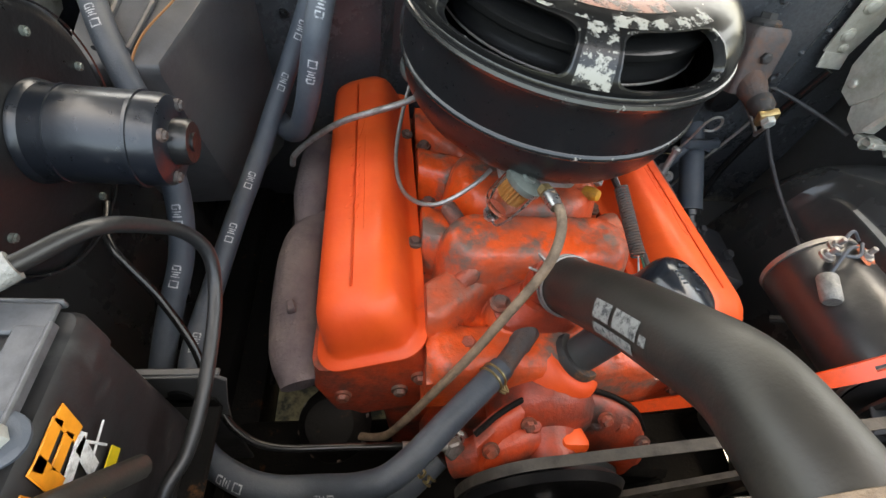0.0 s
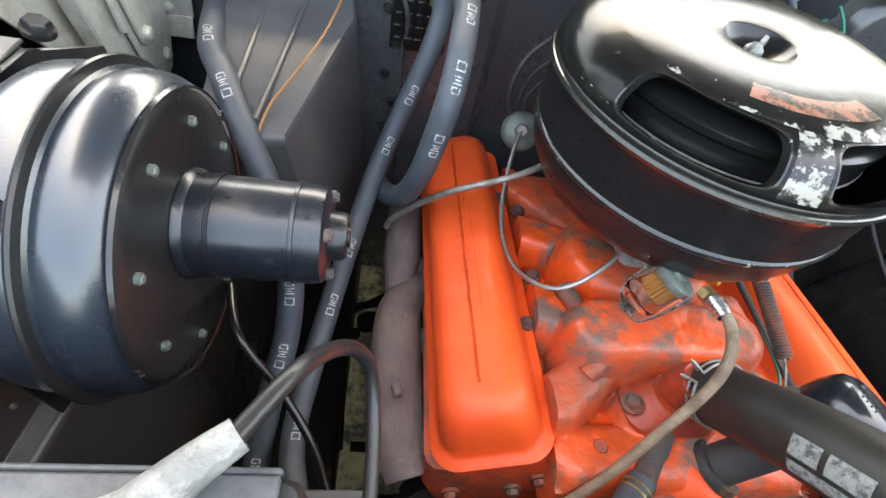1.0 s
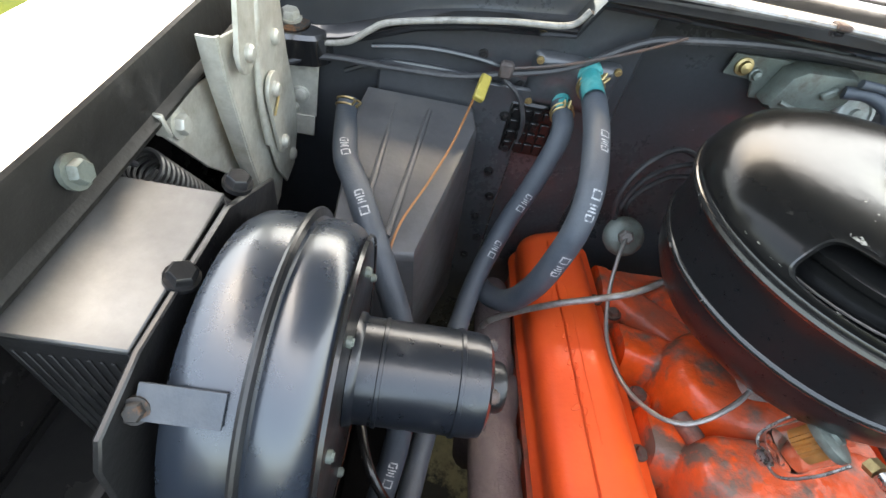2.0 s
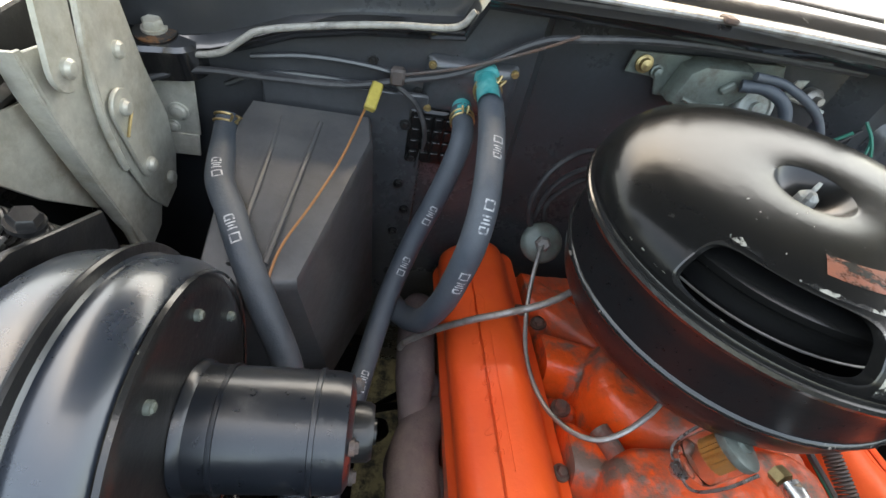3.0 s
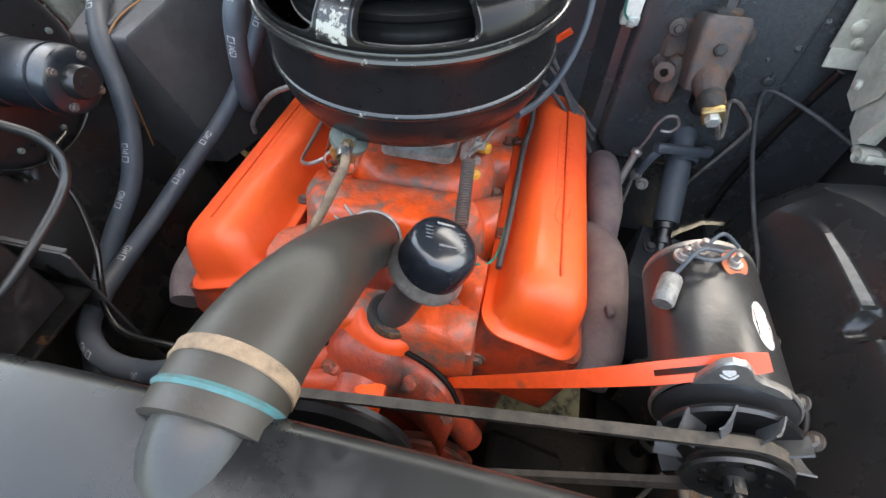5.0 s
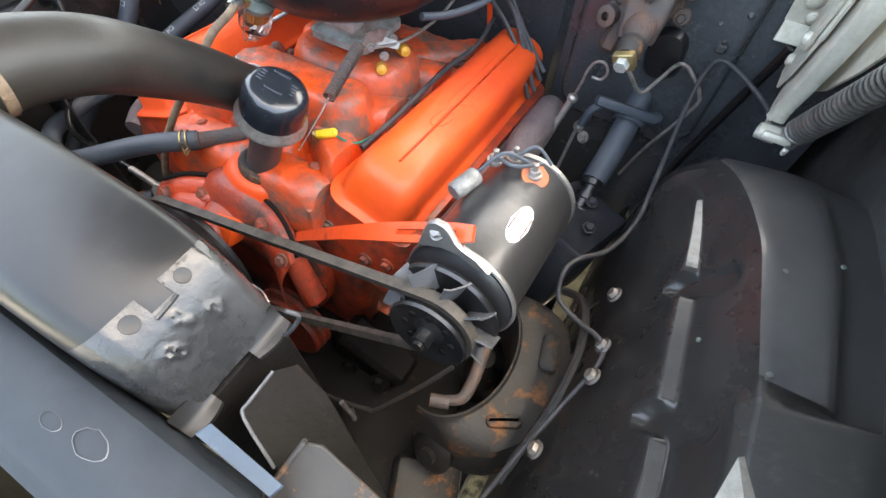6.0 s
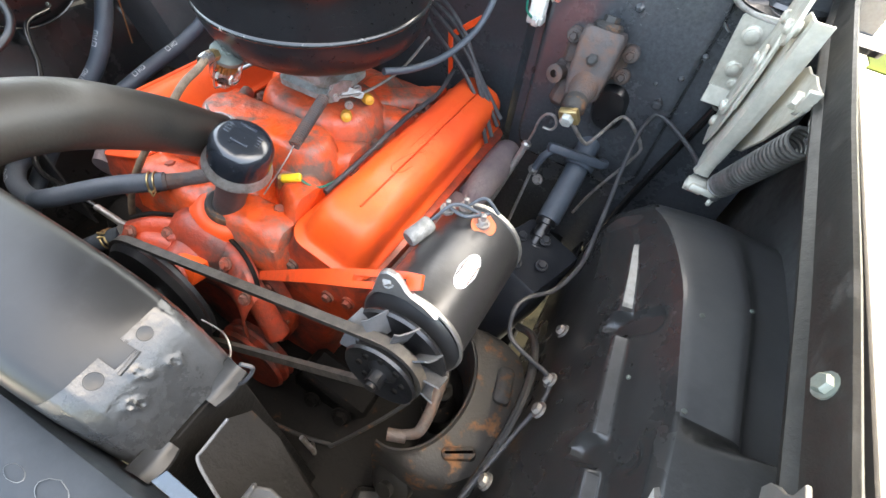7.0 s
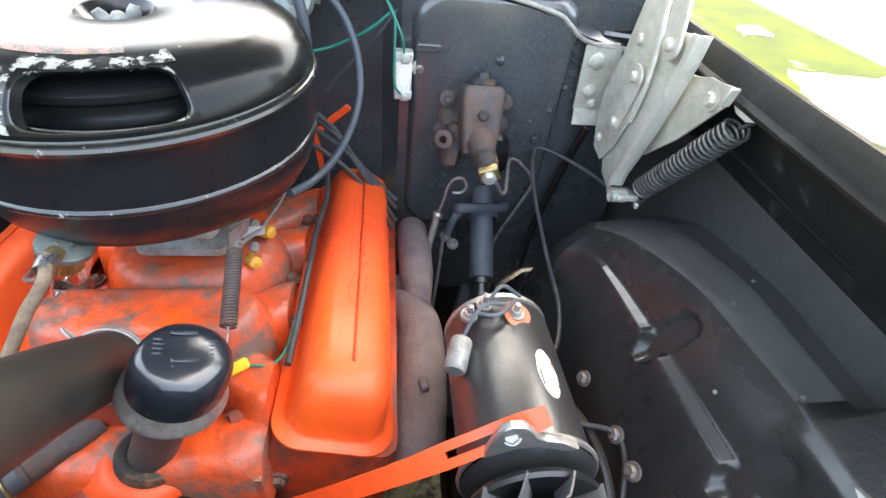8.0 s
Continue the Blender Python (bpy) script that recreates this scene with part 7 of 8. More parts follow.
for z in (0.964, 1.020):
    bm = bmesh.new()
    box(bm, (0.0265, 0.020, 0.014), pose(0.266, 0.382, z), 0.002)
    box(bm, (0.012, 0.004, 0.016), pose(0.268, 0.371, z), 0.0015)
    bolt(bm, (0.268, 0.369, z), (0, -1, 0), 0.0045, 1.2)
    part("end_cap", bm, M_ZINC, rs)
bm = bmesh.new()
plate(bm, ngon(0.0125, 18), 0.003, pose(0.290, 0.392, 1.0, 90))
part("mounting_ear", bm, M_ZINC, rs)
bm = bmesh.new()
bolt(bm, (0.290, 0.387, 1.0), (0, -1, 0), 0.005, 1.3)
part("screw", bm, M_STEEL, rs)
bm = bmesh.new()
tube(bm, [(0.266, 0.37, 1.027), (0.262, 0.365, 1.05), (0.25, 0.375, 1.075), (0.24, 0.39, 1.09)], 0.0018, 6)
part("wire", bm, M_GREEN, rs)
bm = bmesh.new()
tube(bm, [(0.262, 0.37, 0.968), (0.253, 0.362, 0.985), (0.252, 0.362, 1.03), (0.252, 0.375, 1.07), (0.24, 0.39, 1.09)], 0.0018, 6)
part("wire", bm, M_GREEN, rs)

for pts, mw in (([(0.255, 0.398, 1.075), (0.225, 0.402, 1.035), (0.18, 0.410, 0.985), (0.15, 0.405, 0.95)], M_WIRE), ([(0.245, 0.398, 1.07), (0.215, 0.400, 1.045), (0.17, 0.405, 1.020), (0.135, 0.40, 1.010)], M_GREEN)):
    bm = bmesh.new()
    tube(bm, pts, 0.0024, 8)
    solo("firewall_wire", bm, mw, "thin insulated wire hanging across the firewall", "wire")

# master cylinder
mc = thing("master_cylinder", "rusty brown cast brake master cylinder on the firewall", "master cylinder", at=(0.38, 0.36, 0.92))
tl = pose(0.381, 0.343, 0.955, -20, 0, 0)
bm = bmesh.new()
stack(bm, [(rrect(0.050, 0.05, 0.008, 4), -0.055), (rrect(0.058, 0.058, 0.008, 4), -0.02), (rrect(0.062, 0.062, 0.009, 4), 0.026), (rrect(0.060, 0.060, 0.009, 4), 0.036), (rrect(0.054, 0.054, 0.009, 4), 0.041)], tl)
part("reservoir", bm, M_CAST, mc)
bm = bmesh.new()
stack(bm, [(ngon(0.021, 8), 0.038), (ngon(0.022, 8), 0.045), (ngon(0.018, 8), 0.050)], tl)
stack(bm, [(ngon(0.012, 6), 0.049), (ngon(0.012, 6), 0.058)], tl)
part("filler_cap", bm, M_CUP, mc, "rusty hex filler cap")
bm = bmesh.new()
lathe(bm, [(0.026, -0.05), (0.0235, 0.0), (0.0215, 0.045), (0.018, 0.06), (0.016, 0.075)], along((0.382, 0.345, 0.935), (0.03, -1, -0.22)), 24)
part("bore", bm, M_CAST, mc)
om = along((0.3845, 0.262, 0.920), (0.03, -1, -0.22))
bm = bmesh.new()
lathe(bm, [(0.0175, -0.012), (0.0175, 0.004), (0.0145, 0.008), (0.0145, 0.016), (0.0002, 0.0165)], om, 20)
part("outlet", bm, M_CUP, mc, "grey-brown outlet neck")
bm = bmesh.new()
stack(bm, [(rrect(0.027, 0.024, 0.003, 2), 0.015), (rrect(0.028, 0.025, 0.003, 2), 0.017), (rrect(0.028, 0.025, 0.003, 2), 0.024), (rrect(0.026, 0.023, 0.003, 2), 0.0255)], om @ pose(0.001, 0, 0, 0, 0, 22))
part("outlet_block", bm, M_BRASS, mc, "tarnished brass outlet block")
bm = bmesh.new()
stack(bm, [(ngon(0.0098, 6, 12), 0.0255), (ngon(0.0098, 6, 12), 0.033), (ngon(0.0082, 6, 12), 0.0345)], om)
part("banjo_bolt", bm, M_CARB, mc, "dull zinc hex bolt")
bm = bmesh.new()
stack(bm, [(ngon(0.0085), 0), (ngon(0.0085), 0.005), (ngon(0.005), 0.0075)], along((0.380, 0.313, 0.967), (0, -1, 0.35)))
part("front_plug", bm, M_CUP, mc)
for q in ((0.334, 0.378, 0.961), (0.330, 0.385, 0.905), (0.334, 0.395, 0.857), (0.424, 0.372, 0.962), (0.424, 0.380, 0.922)):
    bm = bmesh.new()
    lathe(bm, [(0.0125, -0.012), (0.0125, 0.004), (0.0105, 0.006), (0.0002, 0.006)], along(q, (0, -1, 0.2)), 16)
    bolt(bm, Vector(q) + Vector((0, -0.006, 0.001)), (0, -1, 0.2), 0.0065, 1.25)
    part("mounting_bolt", bm, M_CAST, mc)
bm = bmesh.new()
box(bm, (0.10, 0.012, 0.075), pose(0.375, 0.388, 0.948, -10), 0.006)
part("flange", bm, M_CAST, mc)
bm = bmesh.new()
box(bm, (0.03, 0.05, 0.07), pose(0.348, 0.365, 0.89, -15, 10, 0), 0.008)
lathe(bm, [(0.012, 0.0), (0.014, 0.01), (0.0145, 0.02), (0.006, 0.022)], along((0.336, 0.35, 0.912), (-0.3, -0.8, 0.2)), 16)
part("pedal_bracket", bm, M_CAST, mc)
bm = bmesh.new()
tube(bm, [(0.392, 0.240, 0.910), (0.402, 0.246, 0.895), (0.416, 0.264, 0.868), (0.424, 0.272, 0.864), (0.432, 0.300, 0.865), (0.448, 0.361, 0.865), (0.462, 0.37, 0.862), (0.475, 0.37, 0.852), (0.497, 0.37, 0.828), (0.499, 0.37, 0.80), (0.463, 0.37, 0.698), (0.443, 0.37, 0.62)], 0.0030, 8)
part("brake_line", bm, M_TUBE, mc)

# steering column and box
sc = thing("steering_column", "blue-black steering shaft running down to the box", "steering column", at=(0.41, 0.2, 0.7))
bm = bmesh.new()
tube(bm, [(0.42, 0.43, 0.80), (0.417, 0.33, 0.735), (0.412, 0.255, 0.69)], 0.021, 20, 4)
part("tube", bm, M_HOSE, sc)
bm = bmesh.new()
tube(bm, [(0.412, 0.258, 0.692), (0.408, 0.20, 0.655), (0.405, 0.15, 0.62)], 0.013, 16, 4)
for y, z in ((0.25, 0.687), (0.228, 0.673), (0.205, 0.657)):
    lathe(bm, [(0.012, -0.006), (0.0185, -0.005), (0.0185, 0.005), (0.012, 0.006)], along((0.411 - 0.0001, y, z), (0.05, -0.85, -0.52)), 18)
part("shaft", bm, M_SATIN, sc)
bm = bmesh.new()
box(bm, (0.112, 0.020, 0.017), pose(0.409, 0.337, 0.782, -30, 14, 22), 0.006, seg=2)
lathe(bm, [(0.009, -0.012), (0.010, 0.0), (0.007, 0.006), (0.0002, 0.007)], along((0.458, 0.362, 0.768), (1, 0.3, -0.2)), 12)
lathe(bm, [(0.024, -0.008), (0.0275, -0.004), (0.0275, 0.006), (0.024, 0.01)], along((0.4185, 0.352, 0.756), (0, -0.85, -0.52)), 24)
tube(bm, [(0.372, 0.322, 0.79), (0.358, 0.312, 0.775), (0.35, 0.31, 0.745)], 0.007, 8)
part("shift_collar", bm, M_HOSE, sc)
bm = bmesh.new()
tube(bm, [(0.345, 0.315, 0.735), (0.34, 0.29, 0.66), (0.33, 0.26, 0.52)], 0.003, 8)
bolt(bm, (0.348, 0.312, 0.738), (-0.6, -0.6, 0.3), 0.008, 1.3)
bolt(bm, (0.362, 0.305, 0.725), (-0.3, -0.8, 0.3), 0.008, 1.3)
part("shift_rod", bm, M_TUBE, sc)
bm = bmesh.new()
stack(bm, [(rrect(0.115, 0.15, 0.008, 3), -0.12), (rrect(0.118, 0.155, 0.008, 3), 0.048), (rrect(0.112, 0.149, 0.008, 3), 0.053)], pose(0.408, 0.172, 0.625, -14, 6, -18))
for x, y in ((0.385, 0.20), (0.425, 0.215), (0.40, 0.13), (0.44, 0.15)):
    bolt(bm, (x, y, 0.690 - 0.2 * (y - 0.17)), (0.1, -0.2, 1), 0.008, 1.3)
part("gearbox", bm, M_STEER, sc, "dark slate steering box")

bm = bmesh.new()
stack(bm, [(rrect(0.058, 0.085, 0.028, 6), -0.01), (rrect(0.056, 0.083, 0.027, 6), 0.012), (rrect(0.046, 0.07, 0.022, 6), 0.022), (rrect(0.02, 0.03, 0.01, 6), 0.025)], pose(0.425, 0.395, 0.862, 90, -6, 0))
solo("firewall_boot", bm, M_SATIN, "black oval rubber boot on the firewall", "grommet")

# dipstick
ds = thing("dipstick", "steel dipstick with a ring handle in its tube", "dipstick", at=(0.33, 0.28, 0.79))
bm = bmesh.new()
tube(bm, [(0.326, 0.288, 0.800), (0.318, 0.275, 0.765), (0.300, 0.245, 0.69), (0.27, 0.21, 0.60)], 0.0058, 10)
lathe(bm, [(0.008, -0.004), (0.0085, 0.002), (0.005, 0.006)], along((0.327, 0.289, 0.803), (0.3, 0.1, 1)), 14)
part("tube", bm, M_TUBE, ds)
bm = bmesh.new()
tube(bm, [(0.327, 0.289, 0.803), (0.334, 0.287, 0.835), (0.337, 0.286, 0.858), (0.345, 0.285, 0.875), (0.358, 0.284, 0.878), (0.366, 0.284, 0.865), (0.360, 0.285, 0.852), (0.346, 0.286, 0.850)], 0.0022, 8)
part("handle", bm, M_TUBE, ds)


def hood_hinge(s):
    """The scissor hinge of one side with its long coil spring."""
    e = thing("hood_hinge", "dull zinc plated hood hinge with a coil spring", "hood hinge", "hood hinges", (s * 0.575, 0.3, 0.9))
    off = 0.0 if s > 0 else 0.012
    def P(x, y, z):
        return Vector((s * (x + off), y, z))
    def flat(pts, t, x, mi=0):
        bm = bmesh.new()
        o = [(y, z) for y, z in pts]
        mm = Matrix.Translation((s * (x + off), 0, 0)) @ Matrix(((0, 0, s), (1, 0, 0), (0, 1, 0))).to_4x4()
        plate(bm, o, t, mm, 0.0008)
        return bm
    # plate bolted to the cowl side, its lower lip bent forward
    bm = bmesh.new()
    mm = Matrix.Translation(P(off, 0.389, 0.0)) @ Matrix(((s, 0, 0), (0, 0, -1), (0, 1, 0))).to_4x4()
    plate(bm, [(0.542, 0.952), (0.536, 1.020), (0.534, 1.049), (0.540, 1.056), (0.584, 1.056), (0.592, 1.046), (0.598, 1.0), (0.592, 0.952)], 0.003, mm, 0.0008)
    part("cowl_plate", bm, M_HINGE, e)
    bm = bmesh.new()
    box(bm, (0.046, 0.003, 0.026), Matrix.Translation(P(0.566 + off, 0.381, 0.941)) @ pose(0, 0, 0, -18, 0, 0), 0.001)
    part("plate_lip", bm, M_HINGE, e)
    for x, z, r in ((0.557, 1.029, 0.0085), (0.560, 0.982, 0.0075), (0.570, 0.962, 0.005)):
        bm = bmesh.new()
        lathe(bm, [(r * 1.5, 0.0), (r * 1.5, 0.002), (r * 1.2, 0.003), (r * 1.05, 0.006), (r * 0.5, 0.0075), (0.0002, 0.0078)], along(P(x + off, 0.386, z), (0, -1, 0)), 20)
        part("bolt", bm, M_HINGE, e)
    part("side_plate", flat([(0.30, 0.920), (0.241, 0.957), (0.192, 1.008), (0.144, 1.074), (0.137, 1.085), (0.145, 1.096), (0.164, 1.092), (0.185, 1.090), (0.206, 1.082), (0.23, 1.078), (0.27, 1.05), (0.34, 1.03), (0.35, 0.95)], 0.003, 0.600), M_HINGE, e, "broad grey hinge side plate")
    bm = bmesh.new()
    box(bm, (0.012, 0.004, 0.022), Matrix.Translation(P(0.597, 0.1395, 1.087)) @ pose(0, 0, 0, 12, 0, 0), 0.0012)
    part("ear_lip", bm, M_HINGE, e)
    part("spring_tab", flat([(0.143, 1.082), (0.122, 1.085), (0.099, 1.086), (0.098, 1.080), (0.113, 1.073), (0.132, 1.074)], 0.003, 0.606), M_HINGE, e)
    # long channel: a web and the flange that faces forward
    part("web", flat([(0.204, 1.126), (0.206, 1.095), (0.214, 1.05), (0.224, 1.0), (0.236, 0.95), (0.243, 0.905), (0.256, 0.890), (0.285, 0.897), (0.310, 0.93), (0.312, 0.985), (0.290, 1.05), (0.262, 1.10), (0.248, 1.118)], 0.003, 0.574), M_HINGE, e)
    part("centre_plate", flat([(0.335, 1.25), (0.292, 1.25), (0.280, 1.15), (0.262, 1.10), (0.254, 1.05), (0.258, 1.0), (0.272, 0.95), (0.295, 0.915), (0.325, 0.92), (0.346, 0.955), (0.350, 1.0), (0.335, 1.06), (0.325, 1.14)], 0.003, 0.567), M_HINGE, e)
    bm = bmesh.new()
    tube(bm, [P(0.5665, 0.284, 1.25), P(0.5665, 0.272, 1.15), P(0.5665, 0.256, 1.10), P(0.5665, 0.2475, 1.05), P(0.5665, 0.252, 1.0)], 0.0032, 8, 5)
    part("rolled_edge", bm, M_HINGE, e)
    bm = bmesh.new()
    rows = []
    for x, y, z, w in ((0.5820, 0.202, 1.127, 0.0085), (0.5820, 0.204, 1.095, 0.0085), (0.5820, 0.212, 1.050, 0.0085), (0.5820, 0.222, 1.000, 0.0080), (0.5810, 0.234, 0.950, 0.0072), (0.5800, 0.2405, 0.925, 0.0070), (0.5790, 0.2425, 0.905, 0.0085)):
        rows.append([P(x - w, y + 0.006, z), P(x - w * 0.8, y + 0.001, z), P(x, y, z), P(x + w * 0.8, y, z), P(x + w, y + 0.001, z)])
    loft(bm, rows, False)
    thicken(bm, 0.0026)
    part("flange", bm, M_HINGE, e)
    def link(a, b, ra, rb):
        """Outline of a flat link with two round ends."""
        a, b = Vector(a), Vector(b)
        t = math.atan2(b.y - a.y, b.x - a.x)
        return [(b.x + rb * math.cos(t + radians(q)), b.y + rb * math.sin(t + radians(q))) for q in range(-90, 91, 20)] + [(a.x + ra * math.cos(t + radians(q)), a.y + ra * math.sin(t + radians(q))) for q in range(90, 271, 20)]

    part("upper_arm", flat(link((0.268, 1.25), (0.226, 1.108), 0.016, 0.0175), 0.004, 0.562), M_HINGE, e)
    part("lever", flat(link((0.272, 1.052), (0.281, 0.985), 0.0165, 0.012), 0.004, 0.561), M_HINGE, e)
    if s < 0:
        bm = bmesh.new()
        tube(bm, [P(0.560, 0.262, 1.028), P(0.559, 0.270, 1.038), P(0.560, 0.280, 1.044)], 0.0014, 6, 4)
        part("wire_clip", bm, M_BRASS, e)
    bm = bmesh.new()
    box(bm, (0.034, 0.040, 0.011), Matrix.Translation(P(0.5875, 0.232, 0.896)) @ pose(0, 0, 0, -15, 0, 0), 0.004, seg=2)
    lathe(bm, [(0.0095, -0.010), (0.0100, 0.012), (0.0002, 0.014)], along(P(0.576, 0.226, 0.897), (s, 0, 0)), 18)
    box(bm, (0.006, 0.018, 0.010), Matrix.Translation(P(0.6035, 0.214, 0.893)) @ pose(0, 0, 0, 10, 0, s * -20), 0.002)
    part("foot", bm, M_HINGE, e)
    for y, z, x in ((0.226, 1.108, 0.563), (0.272, 1.052, 0.562), (0.281, 0.985, 0.562), (0.318, 0.94, 0.568), (0.300, 1.09, 0.568)):
        bm = bmesh.new()
        lathe(bm, [(0.0075, -0.008), (0.0075, 0.004), (0.005, 0.0065), (0.0002, 0.007)], along(P(x, y, z), (-s, 0, 0)), 16)
        part("rivet", bm, M_HINGE, e)
    bm = bmesh.new()
    bolt(bm, P(0.598, 0.163, 1.073), (-s, 0, 0.1), 0.0085, 1.45)
    part("ear_bolt", bm, M_HINGE, e)
    bm = bmesh.new()
    coil(bm, P(0.600, 0.2120, 0.9190), P(0.6125, 0.124, 1.0605), 0.0142, 0.0020, 24, 6, 16)
    part("spring", bm, M_SPRING, e, "dark close-wound coil spring")
    bm = bmesh.new()
    tube(bm, [P(0.602, 0.212, 0.896), P(0.606, 0.205, 0.905), P(0.604, 0.205, 0.920)], 0.0024, 8)
    part("spring_hook", bm, M_WIRE, e)
    bm = bmesh.new()
    tube(bm, [P(0.6125, 0.122, 1.062), P(0.613, 0.108, 1.076), P(0.609, 0.104, 1.080)], 0.0024, 8)
    part("spring_hook", bm, M_WIRE, e)


for side in (1, -1):
    hood_hinge(side)

# large bolts on the cowl corners
for s, cx, cy, cz in ((-1, -0.593, 0.400, 1.058), (1, 0.590, 0.420, 1.066)):
    cb = thing("cowl_bolt", "large hex bolt on a worn black pad", "bolt", "cowl bolts", (cx, cy, cz))
    bm = bmesh.new()
    stack(bm, [(rrect(0.095, 0.062, 0.026, 6), -0.03), (rrect(0.092, 0.060, 0.026, 6), 0.002), (rrect(0.084, 0.052, 0.023, 6), 0.006)], pose(cx, cy, cz, 8, 0, s * -12))
    part("pad", bm, M_COWL, cb)
    bm = bmesh.new()
    lathe(bm, [(0.021, 0.0), (0.021, 0.002), (0.012, 0.0028), (0.0002, 0.0028)], pose(cx, cy, cz + 0.006, 8), 24)
    part("washer", bm, M_CUP, cb, "rust-edged flat washer")
    bm = bmesh.new()
    bolt(bm, (cx, cy, cz + 0.010), (0, -0.14, 1), 0.0105, 1.2)
    part("head", bm, M_HINGE, cb)
    bm = bmesh.new()
    bolt(bm, (cx + s * 0.028, cy + 0.040, cz + 0.028), (0, -0.9, 0.4), 0.0085, 1.3)
    part("rear_bolt", bm, M_HINGE, cb)

# wiring along the driver's wheelhouse
bm = bmesh.new()
tube(bm, [(0.60, 0.28, 0.87), (0.56, 0.345, 0.872), (0.505, 0.388, 0.877), (0.488, 0.36, 0.868), (0.486, 0.31, 0.84), (0.490, 0.25, 0.81), (0.493, 0.185, 0.788), (0.493, 0.12, 0.775), (0.475, 0.06, 0.772), (0.447, 0.02, 0.782), (0.438, -0.005, 0.776), (0.448, -0.03, 0.755), (0.480, -0.045, 0.752), (0.512, -0.06, 0.760), (0.520, -0.085, 0.755), (0.505, -0.14, 0.728), (0.488, -0.20, 0.70), (0.47, -0.27, 0.66)], 0.0034, 10)
solo("wiring_harness", bm, M_WIRE, "grey taped wiring harness over the wheelhouse", "wire")
for p in ((0.517, -0.063, 0.758), (0.518, -0.107, 0.763), (0.508, 0.02, 0.745), (0.498, -0.20, 0.72)):
    bm = bmesh.new()
    bolt(bm, p, (-0.9, 0, 0.42), 0.0075, 1.45)
    solo("panel_bolt", bm, M_TUBE, "zinc bolt holding the black wheelhouse panel", "bolt", "wheelhouse bolts")
bm = bmesh.new()
tube(bm, [(0.45, 0.02, 0.70), (0.475, 0.0, 0.728), (0.490, -0.04, 0.742), (0.497, -0.09, 0.742), (0.495, -0.15, 0.72), (0.48, -0.24, 0.67)], 0.006, 8)
solo("panel_flange", bm, M_APRON, "rolled lower edge of the wheelhouse panel", "inner fender", kind="structure")
bm = bmesh.new()
tube(bm, [(0.568, 0.372, 0.928), (0.558, 0.375, 0.873), (0.546, 0.375, 0.816), (0.523, 0.365, 0.704), (0.512, 0.345, 0.634)], 0.007, 10)
solo("black_cable", bm, M_GLOSS, "shiny black cable down the firewall corner", "wire")

# ---- steering linkage low down beside the block ----
lk = thing("steering_linkage", "black greasy steering rods over the ground", "linkage", at=(-0.34, 0.2, 0.40))
for pts, r in (([(-0.46, 0.243, 0.48), (-0.389, 0.254, 0.48), (-0.292, 0.276, 0.48), (-0.18, 0.30, 0.48)], 0.0075), ([(-0.46, 0.19, 0.475), (-0.387, 0.232, 0.475), (-0.293, 0.293, 0.478), (-0.2, 0.35, 0.48)], 0.0065),
               ([(-0.362, 0.21, 0.488), (-0.360, 0.14, 0.482), (-0.354, 0.067, 0.48), (-0.350, 0.0, 0.47)], 0.0085), ([(-0.33, 0.004, 0.48), (-0.27, 0.001, 0.48), (-0.2, -0.01, 0.48)], 0.008)):
    bm = bmesh.new()
    tube(bm, pts, r, 10, 6)
    part("rod", bm, M_FRAME, lk)
bm = bmesh.new()
lathe(bm, [(0.0003, -0.022), (0.014, -0.021), (0.0195, -0.012), (0.0205, 0.004), (0.016, 0.016), (0.010, 0.022), (0.0003, 0.023)], along((-0.318, 0.228, 0.488), (0.9, 0.2, 0.3)), 20)
part("ball_joint", bm, M_FRAME, lk, "rubber booted ball joint")
bm = bmesh.new()
box(bm, (0.058, 0.022, 0.016), Matrix.Translation((-0.362, 0.200, 0.484)) @ pose(0, 0, 0, 0, 0, 10), 0.005)
part("arm", bm, M_FRAME, lk)
bm = bmesh.new()
box(bm, (0.075, 0.80, 0.10), pose(-0.435, 0.16, 0.46), 0.012)
solo("frame_rail", bm, M_FRAME, "black steel chassis rail with rust specks", "chassis rail", kind="structure")

# ---- low chassis parts in front of the engine ----
cup = thing("shock_tower", "rust-stained steel shock tower with a curved rim", "shock tower", at=(0.43, -0.14, 0.5))
CC = Vector((0.360, -0.11, 0))
edge = ((-95, 0.112), (-86, 0.109), (-46, 0.141), (-27, 0.145), (-11, 0.161), (4, 0.146), (26, 0.155), (44, 0.163), (57, 0.151), (76, 0.129), (90, 0.118))


def tower_edge(a):
    for (a0, r0), (a1, r1) in zip(edge, edge[1:]):
        if a <= a1:
            return r0 + (r1 - r0) * (a - a0) / (a1 - a0)
    return edge[-1][1]


bm = bmesh.new()
rings = []
for a in range(-95, 88, 4):
    c, s = math.cos(radians(a)), math.sin(radians(a))
    ri = 1 / math.sqrt((c / 0.071) ** 2 + (s / 0.104) ** 2)
    ro = max(tower_edge(a), ri + 0.006)
    rings.append([CC + Vector((c * r, s * r, z)) for r, z in ((ri - 0.001, 0.52), (ri - 0.001, 0.652), (ri, 0.6615), (ri + 0.003, 0.6625), (ri + 0.006, 0.657), (ri + (ro - ri) * 0.4, 0.654), (ri + (ro - ri) * 0.8, 0.648), (ro, 0.640), (ro + 0.006, 0.62), (ro + 0.012, 0.52))])
loft(bm, rings, False)
part("tower", bm, M_CUP, cup)
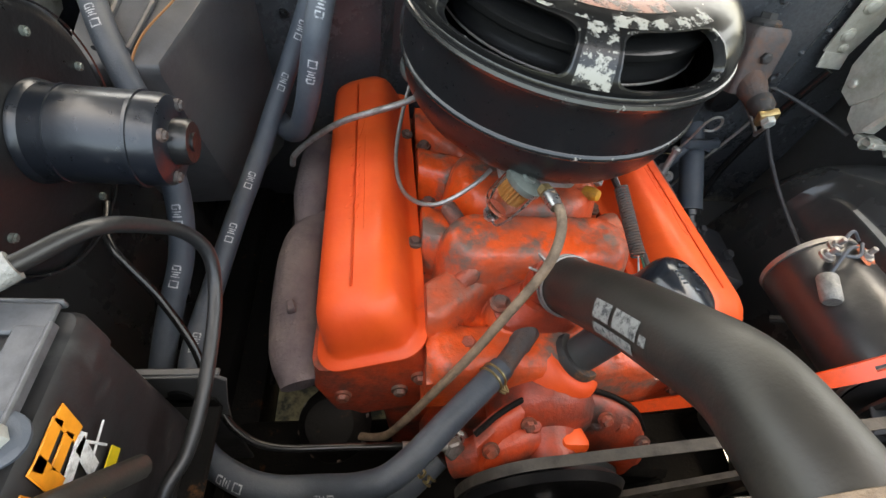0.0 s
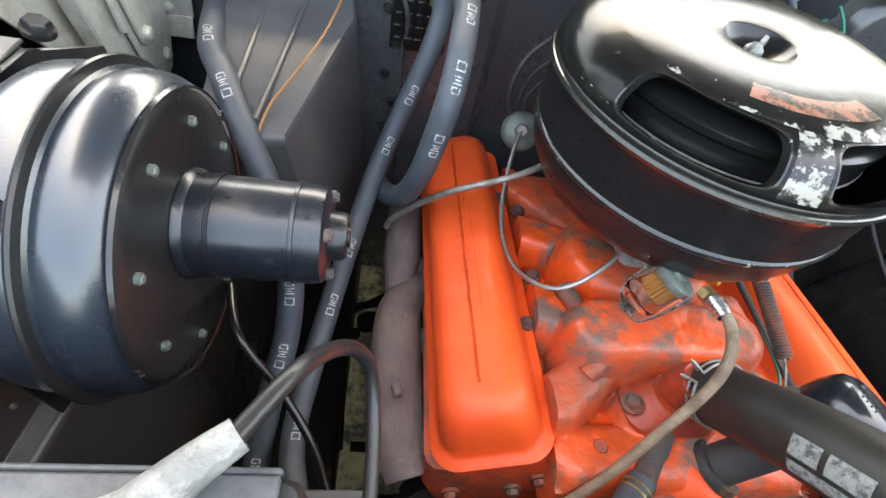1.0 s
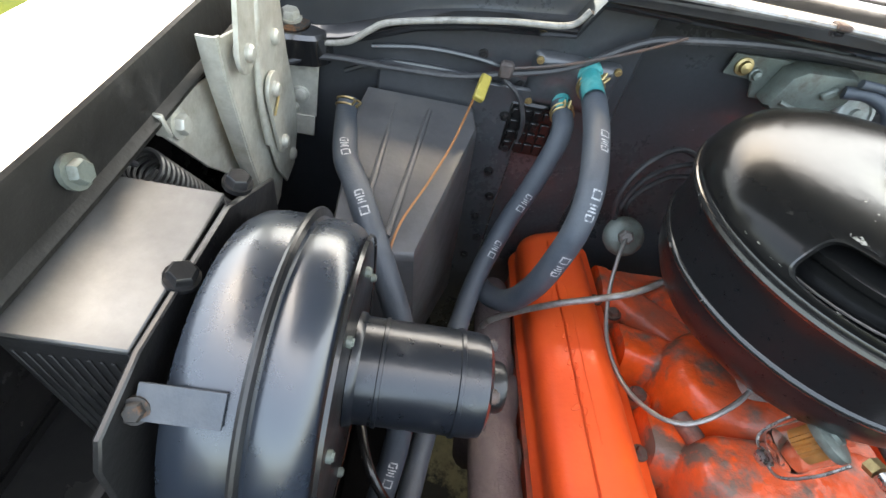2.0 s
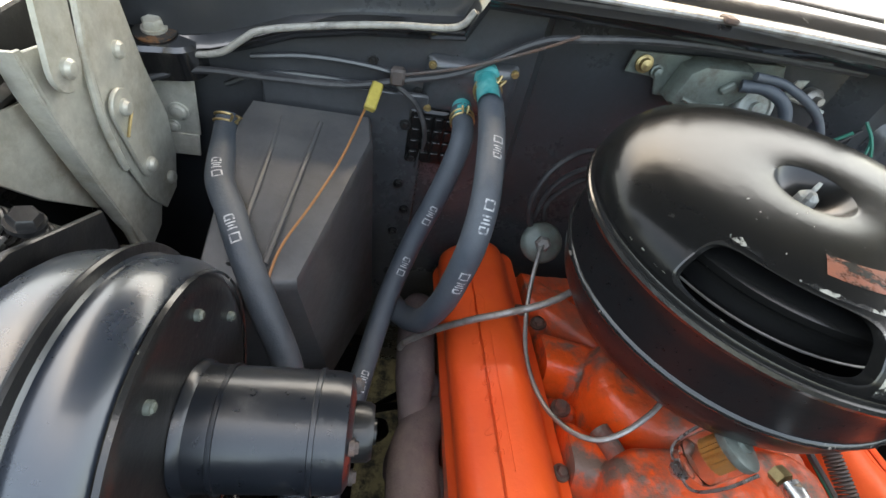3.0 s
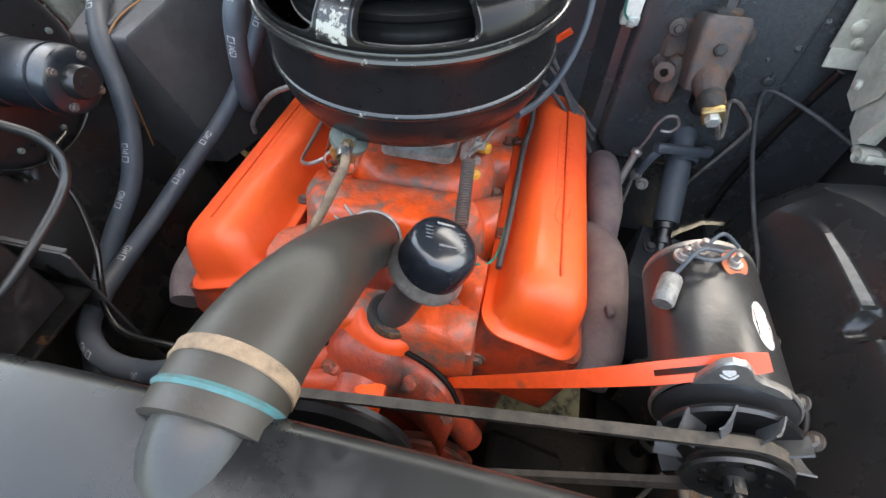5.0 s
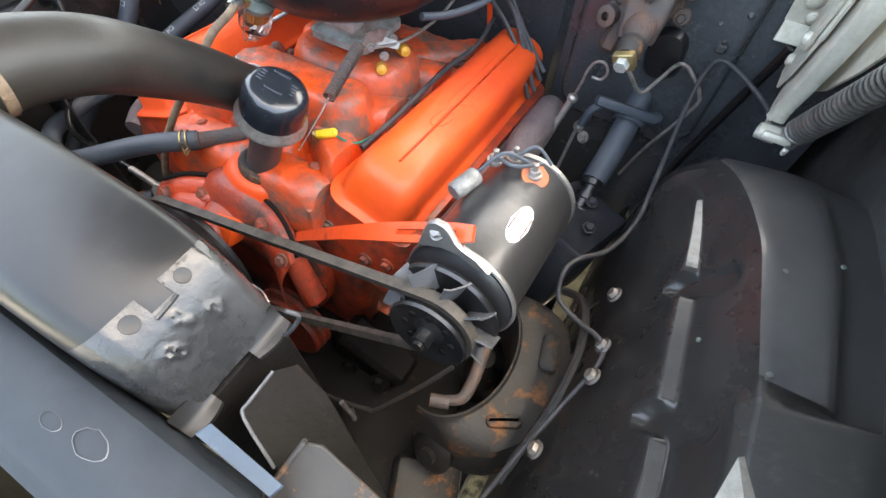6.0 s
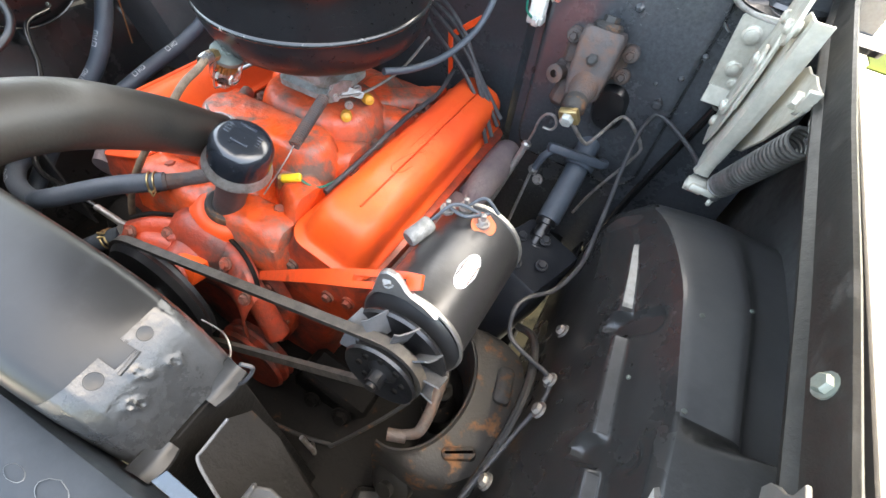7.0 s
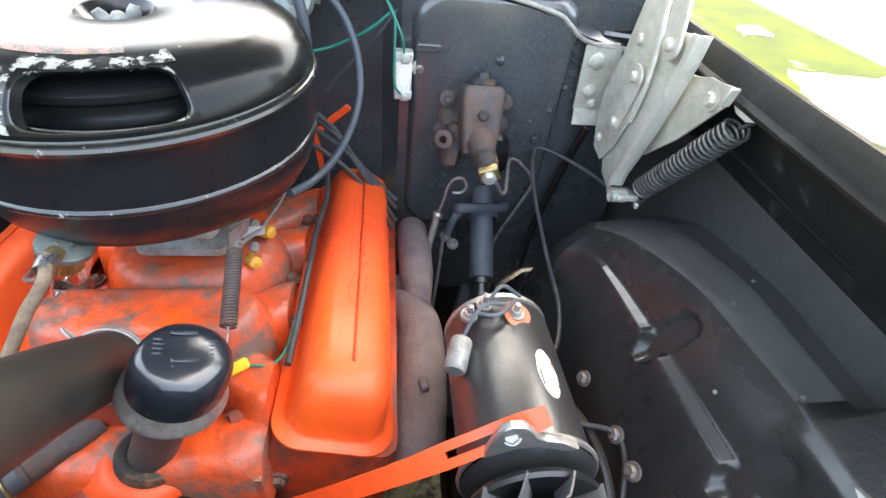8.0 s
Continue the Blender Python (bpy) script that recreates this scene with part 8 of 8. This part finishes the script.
for x, y, w, h, a in ((0.470, -0.055, 0.030, 0.062, 12), (0.455, -0.172, 0.052, 0.022, 30)):
    bm = bmesh.new()
    stack(bm, [(rrect(w, h, 0.008, 4), 0.64), (rrect(w - 0.006, h - 0.006, 0.008, 4), 0.658), (rrect(w - 0.014, h - 0.014, 0.006, 4), 0.661)], pose(x, y, 0, 0, 0, a))
    part("pressing", bm, M_CUP, cup)
bm = bmesh.new()
box(bm, (0.10, 0.10, 0.06), pose(0.40, -0.285, 0.50, 12, 14, 25), 0.012, seg=2)
part("base", bm, M_CUP, cup)
sh = thing("shock_absorber", "dark shock absorber inside the tower", "shock absorber", at=(0.395, -0.14, 0.4))
bm = bmesh.new()
lathe(bm, [(0.028, 0.40), (0.028, 0.55), (0.018, 0.56), (0.01, 0.565), (0.01, 0.61), (0.016, 0.612), (0.016, 0.622), (0.008, 0.624), (0.008, 0.645), (0.0002, 0.645)], Matrix.Translation((0.392, -0.10, 0.01)), 22)
part("body", bm, M_FRAME, sh)
bm = bmesh.new()
tube(bm, [(0.379, -0.200, 0.695), (0.398, -0.188, 0.70), (0.400, -0.165, 0.703), (0.397, -0.14, 0.705), (0.393, -0.11, 0.71), (0.382, -0.07, 0.72)], [0.006, 0.008, 0.008, 0.007], 10)
lathe(bm, [(0.0085, -0.012), (0.0085, 0.012)], along((0.376, -0.203, 0.694), (1, 0.4, 0)), 12, cap0=True, cap1=True)
part("link_arm", bm, M_CAST, sh)
xm = thing("cross_member", "black front frame cross member, oily", "cross member", at=(0.1, -0.2, 0.45))
bm = bmesh.new()
box(bm, (0.78, 0.30, 0.10), pose(0.0, -0.215, 0.455), 0.02, seg=2)
part("beam", bm, M_FRAME, xm)
for s in (-1, 1):
    bm = bmesh.new()
    box(bm, (0.10, 1.3, 0.13), pose(s * 0.40, 0.0, 0.43), 0.015, seg=2)
    part("side_rail", bm, M_FRAME, xm)
bm = bmesh.new()
box(bm, (0.13, 0.06, 0.09), pose(0.22, -0.15, 0.53, 0, 25, 0), 0.01)
bolt(bm, (0.26, -0.19, 0.54), (0.2, -0.8, 0.5), 0.012, 1.4)
bolt(bm, (0.20, -0.19, 0.53), (0.2, -0.8, 0.5), 0.010, 1.4)
part("engine_mount", bm, M_FRAME, xm)
cyl = thing("lower_cushion", "dark round rubber bushing near the frame", "bushing", at=(0.385, -0.24, 0.56))
bm = bmesh.new()
lathe(bm, [(0.03, -0.02), (0.032, 0.006), (0.022, 0.012), (0.012, 0.013), (0.012, 0.022), (0.0002, 0.022)], along((0.389, -0.236, 0.575), (-0.2, -0.8, 0.6)), 26)
part("bushing", bm, M_RUBBER, cyl)
bm = bmesh.new()
tube(bm, [(0.20, -0.262, 0.62), (0.25, -0.255, 0.622), (0.290, -0.246, 0.628), (0.30, -0.243, 0.634), (0.345, -0.20, 0.69), (0.372, -0.165, 0.72)], 0.0028, 8)
solo("brake_tube", bm, M_CUP, "thin bent steel tube above the frame", "tube")
bm = bmesh.new()
tube(bm, [(0.26, -0.26, 0.65), (0.275, -0.262, 0.62), (0.27, -0.26, 0.585), (0.255, -0.25, 0.57)], 0.0035, 8)
solo("drain_tube", bm, M_TUBE, "short bent tube by the radiator", "tube")
fpm = thing("fuel_pump", "dirty black fuel pump low on the block", "fuel pump", at=(-0.21, -0.12, 0.63))
bm = bmesh.new()
lathe(bm, [(0.03, -0.03), (0.045, -0.01), (0.047, 0.0), (0.045, 0.01), (0.03, 0.03), (0.0002, 0.034)], along((-0.225, -0.115, 0.655), (-0.2, -0.3, 1)), 28)
part("body", bm, M_FRAME, fpm)
for a in range(0, 360, 45):
    bm = bmesh.new()
    mm = along((-0.225, -0.115, 0.655), (-0.2, -0.3, 1))
    bolt(bm, mm @ Vector((0.041 * math.cos(radians(a)), 0.041 * math.sin(radians(a)), 0.009)), mm.to_3x3() @ Z, 0.004, 1.2)
    part("screw", bm, M_CAST, fpm)
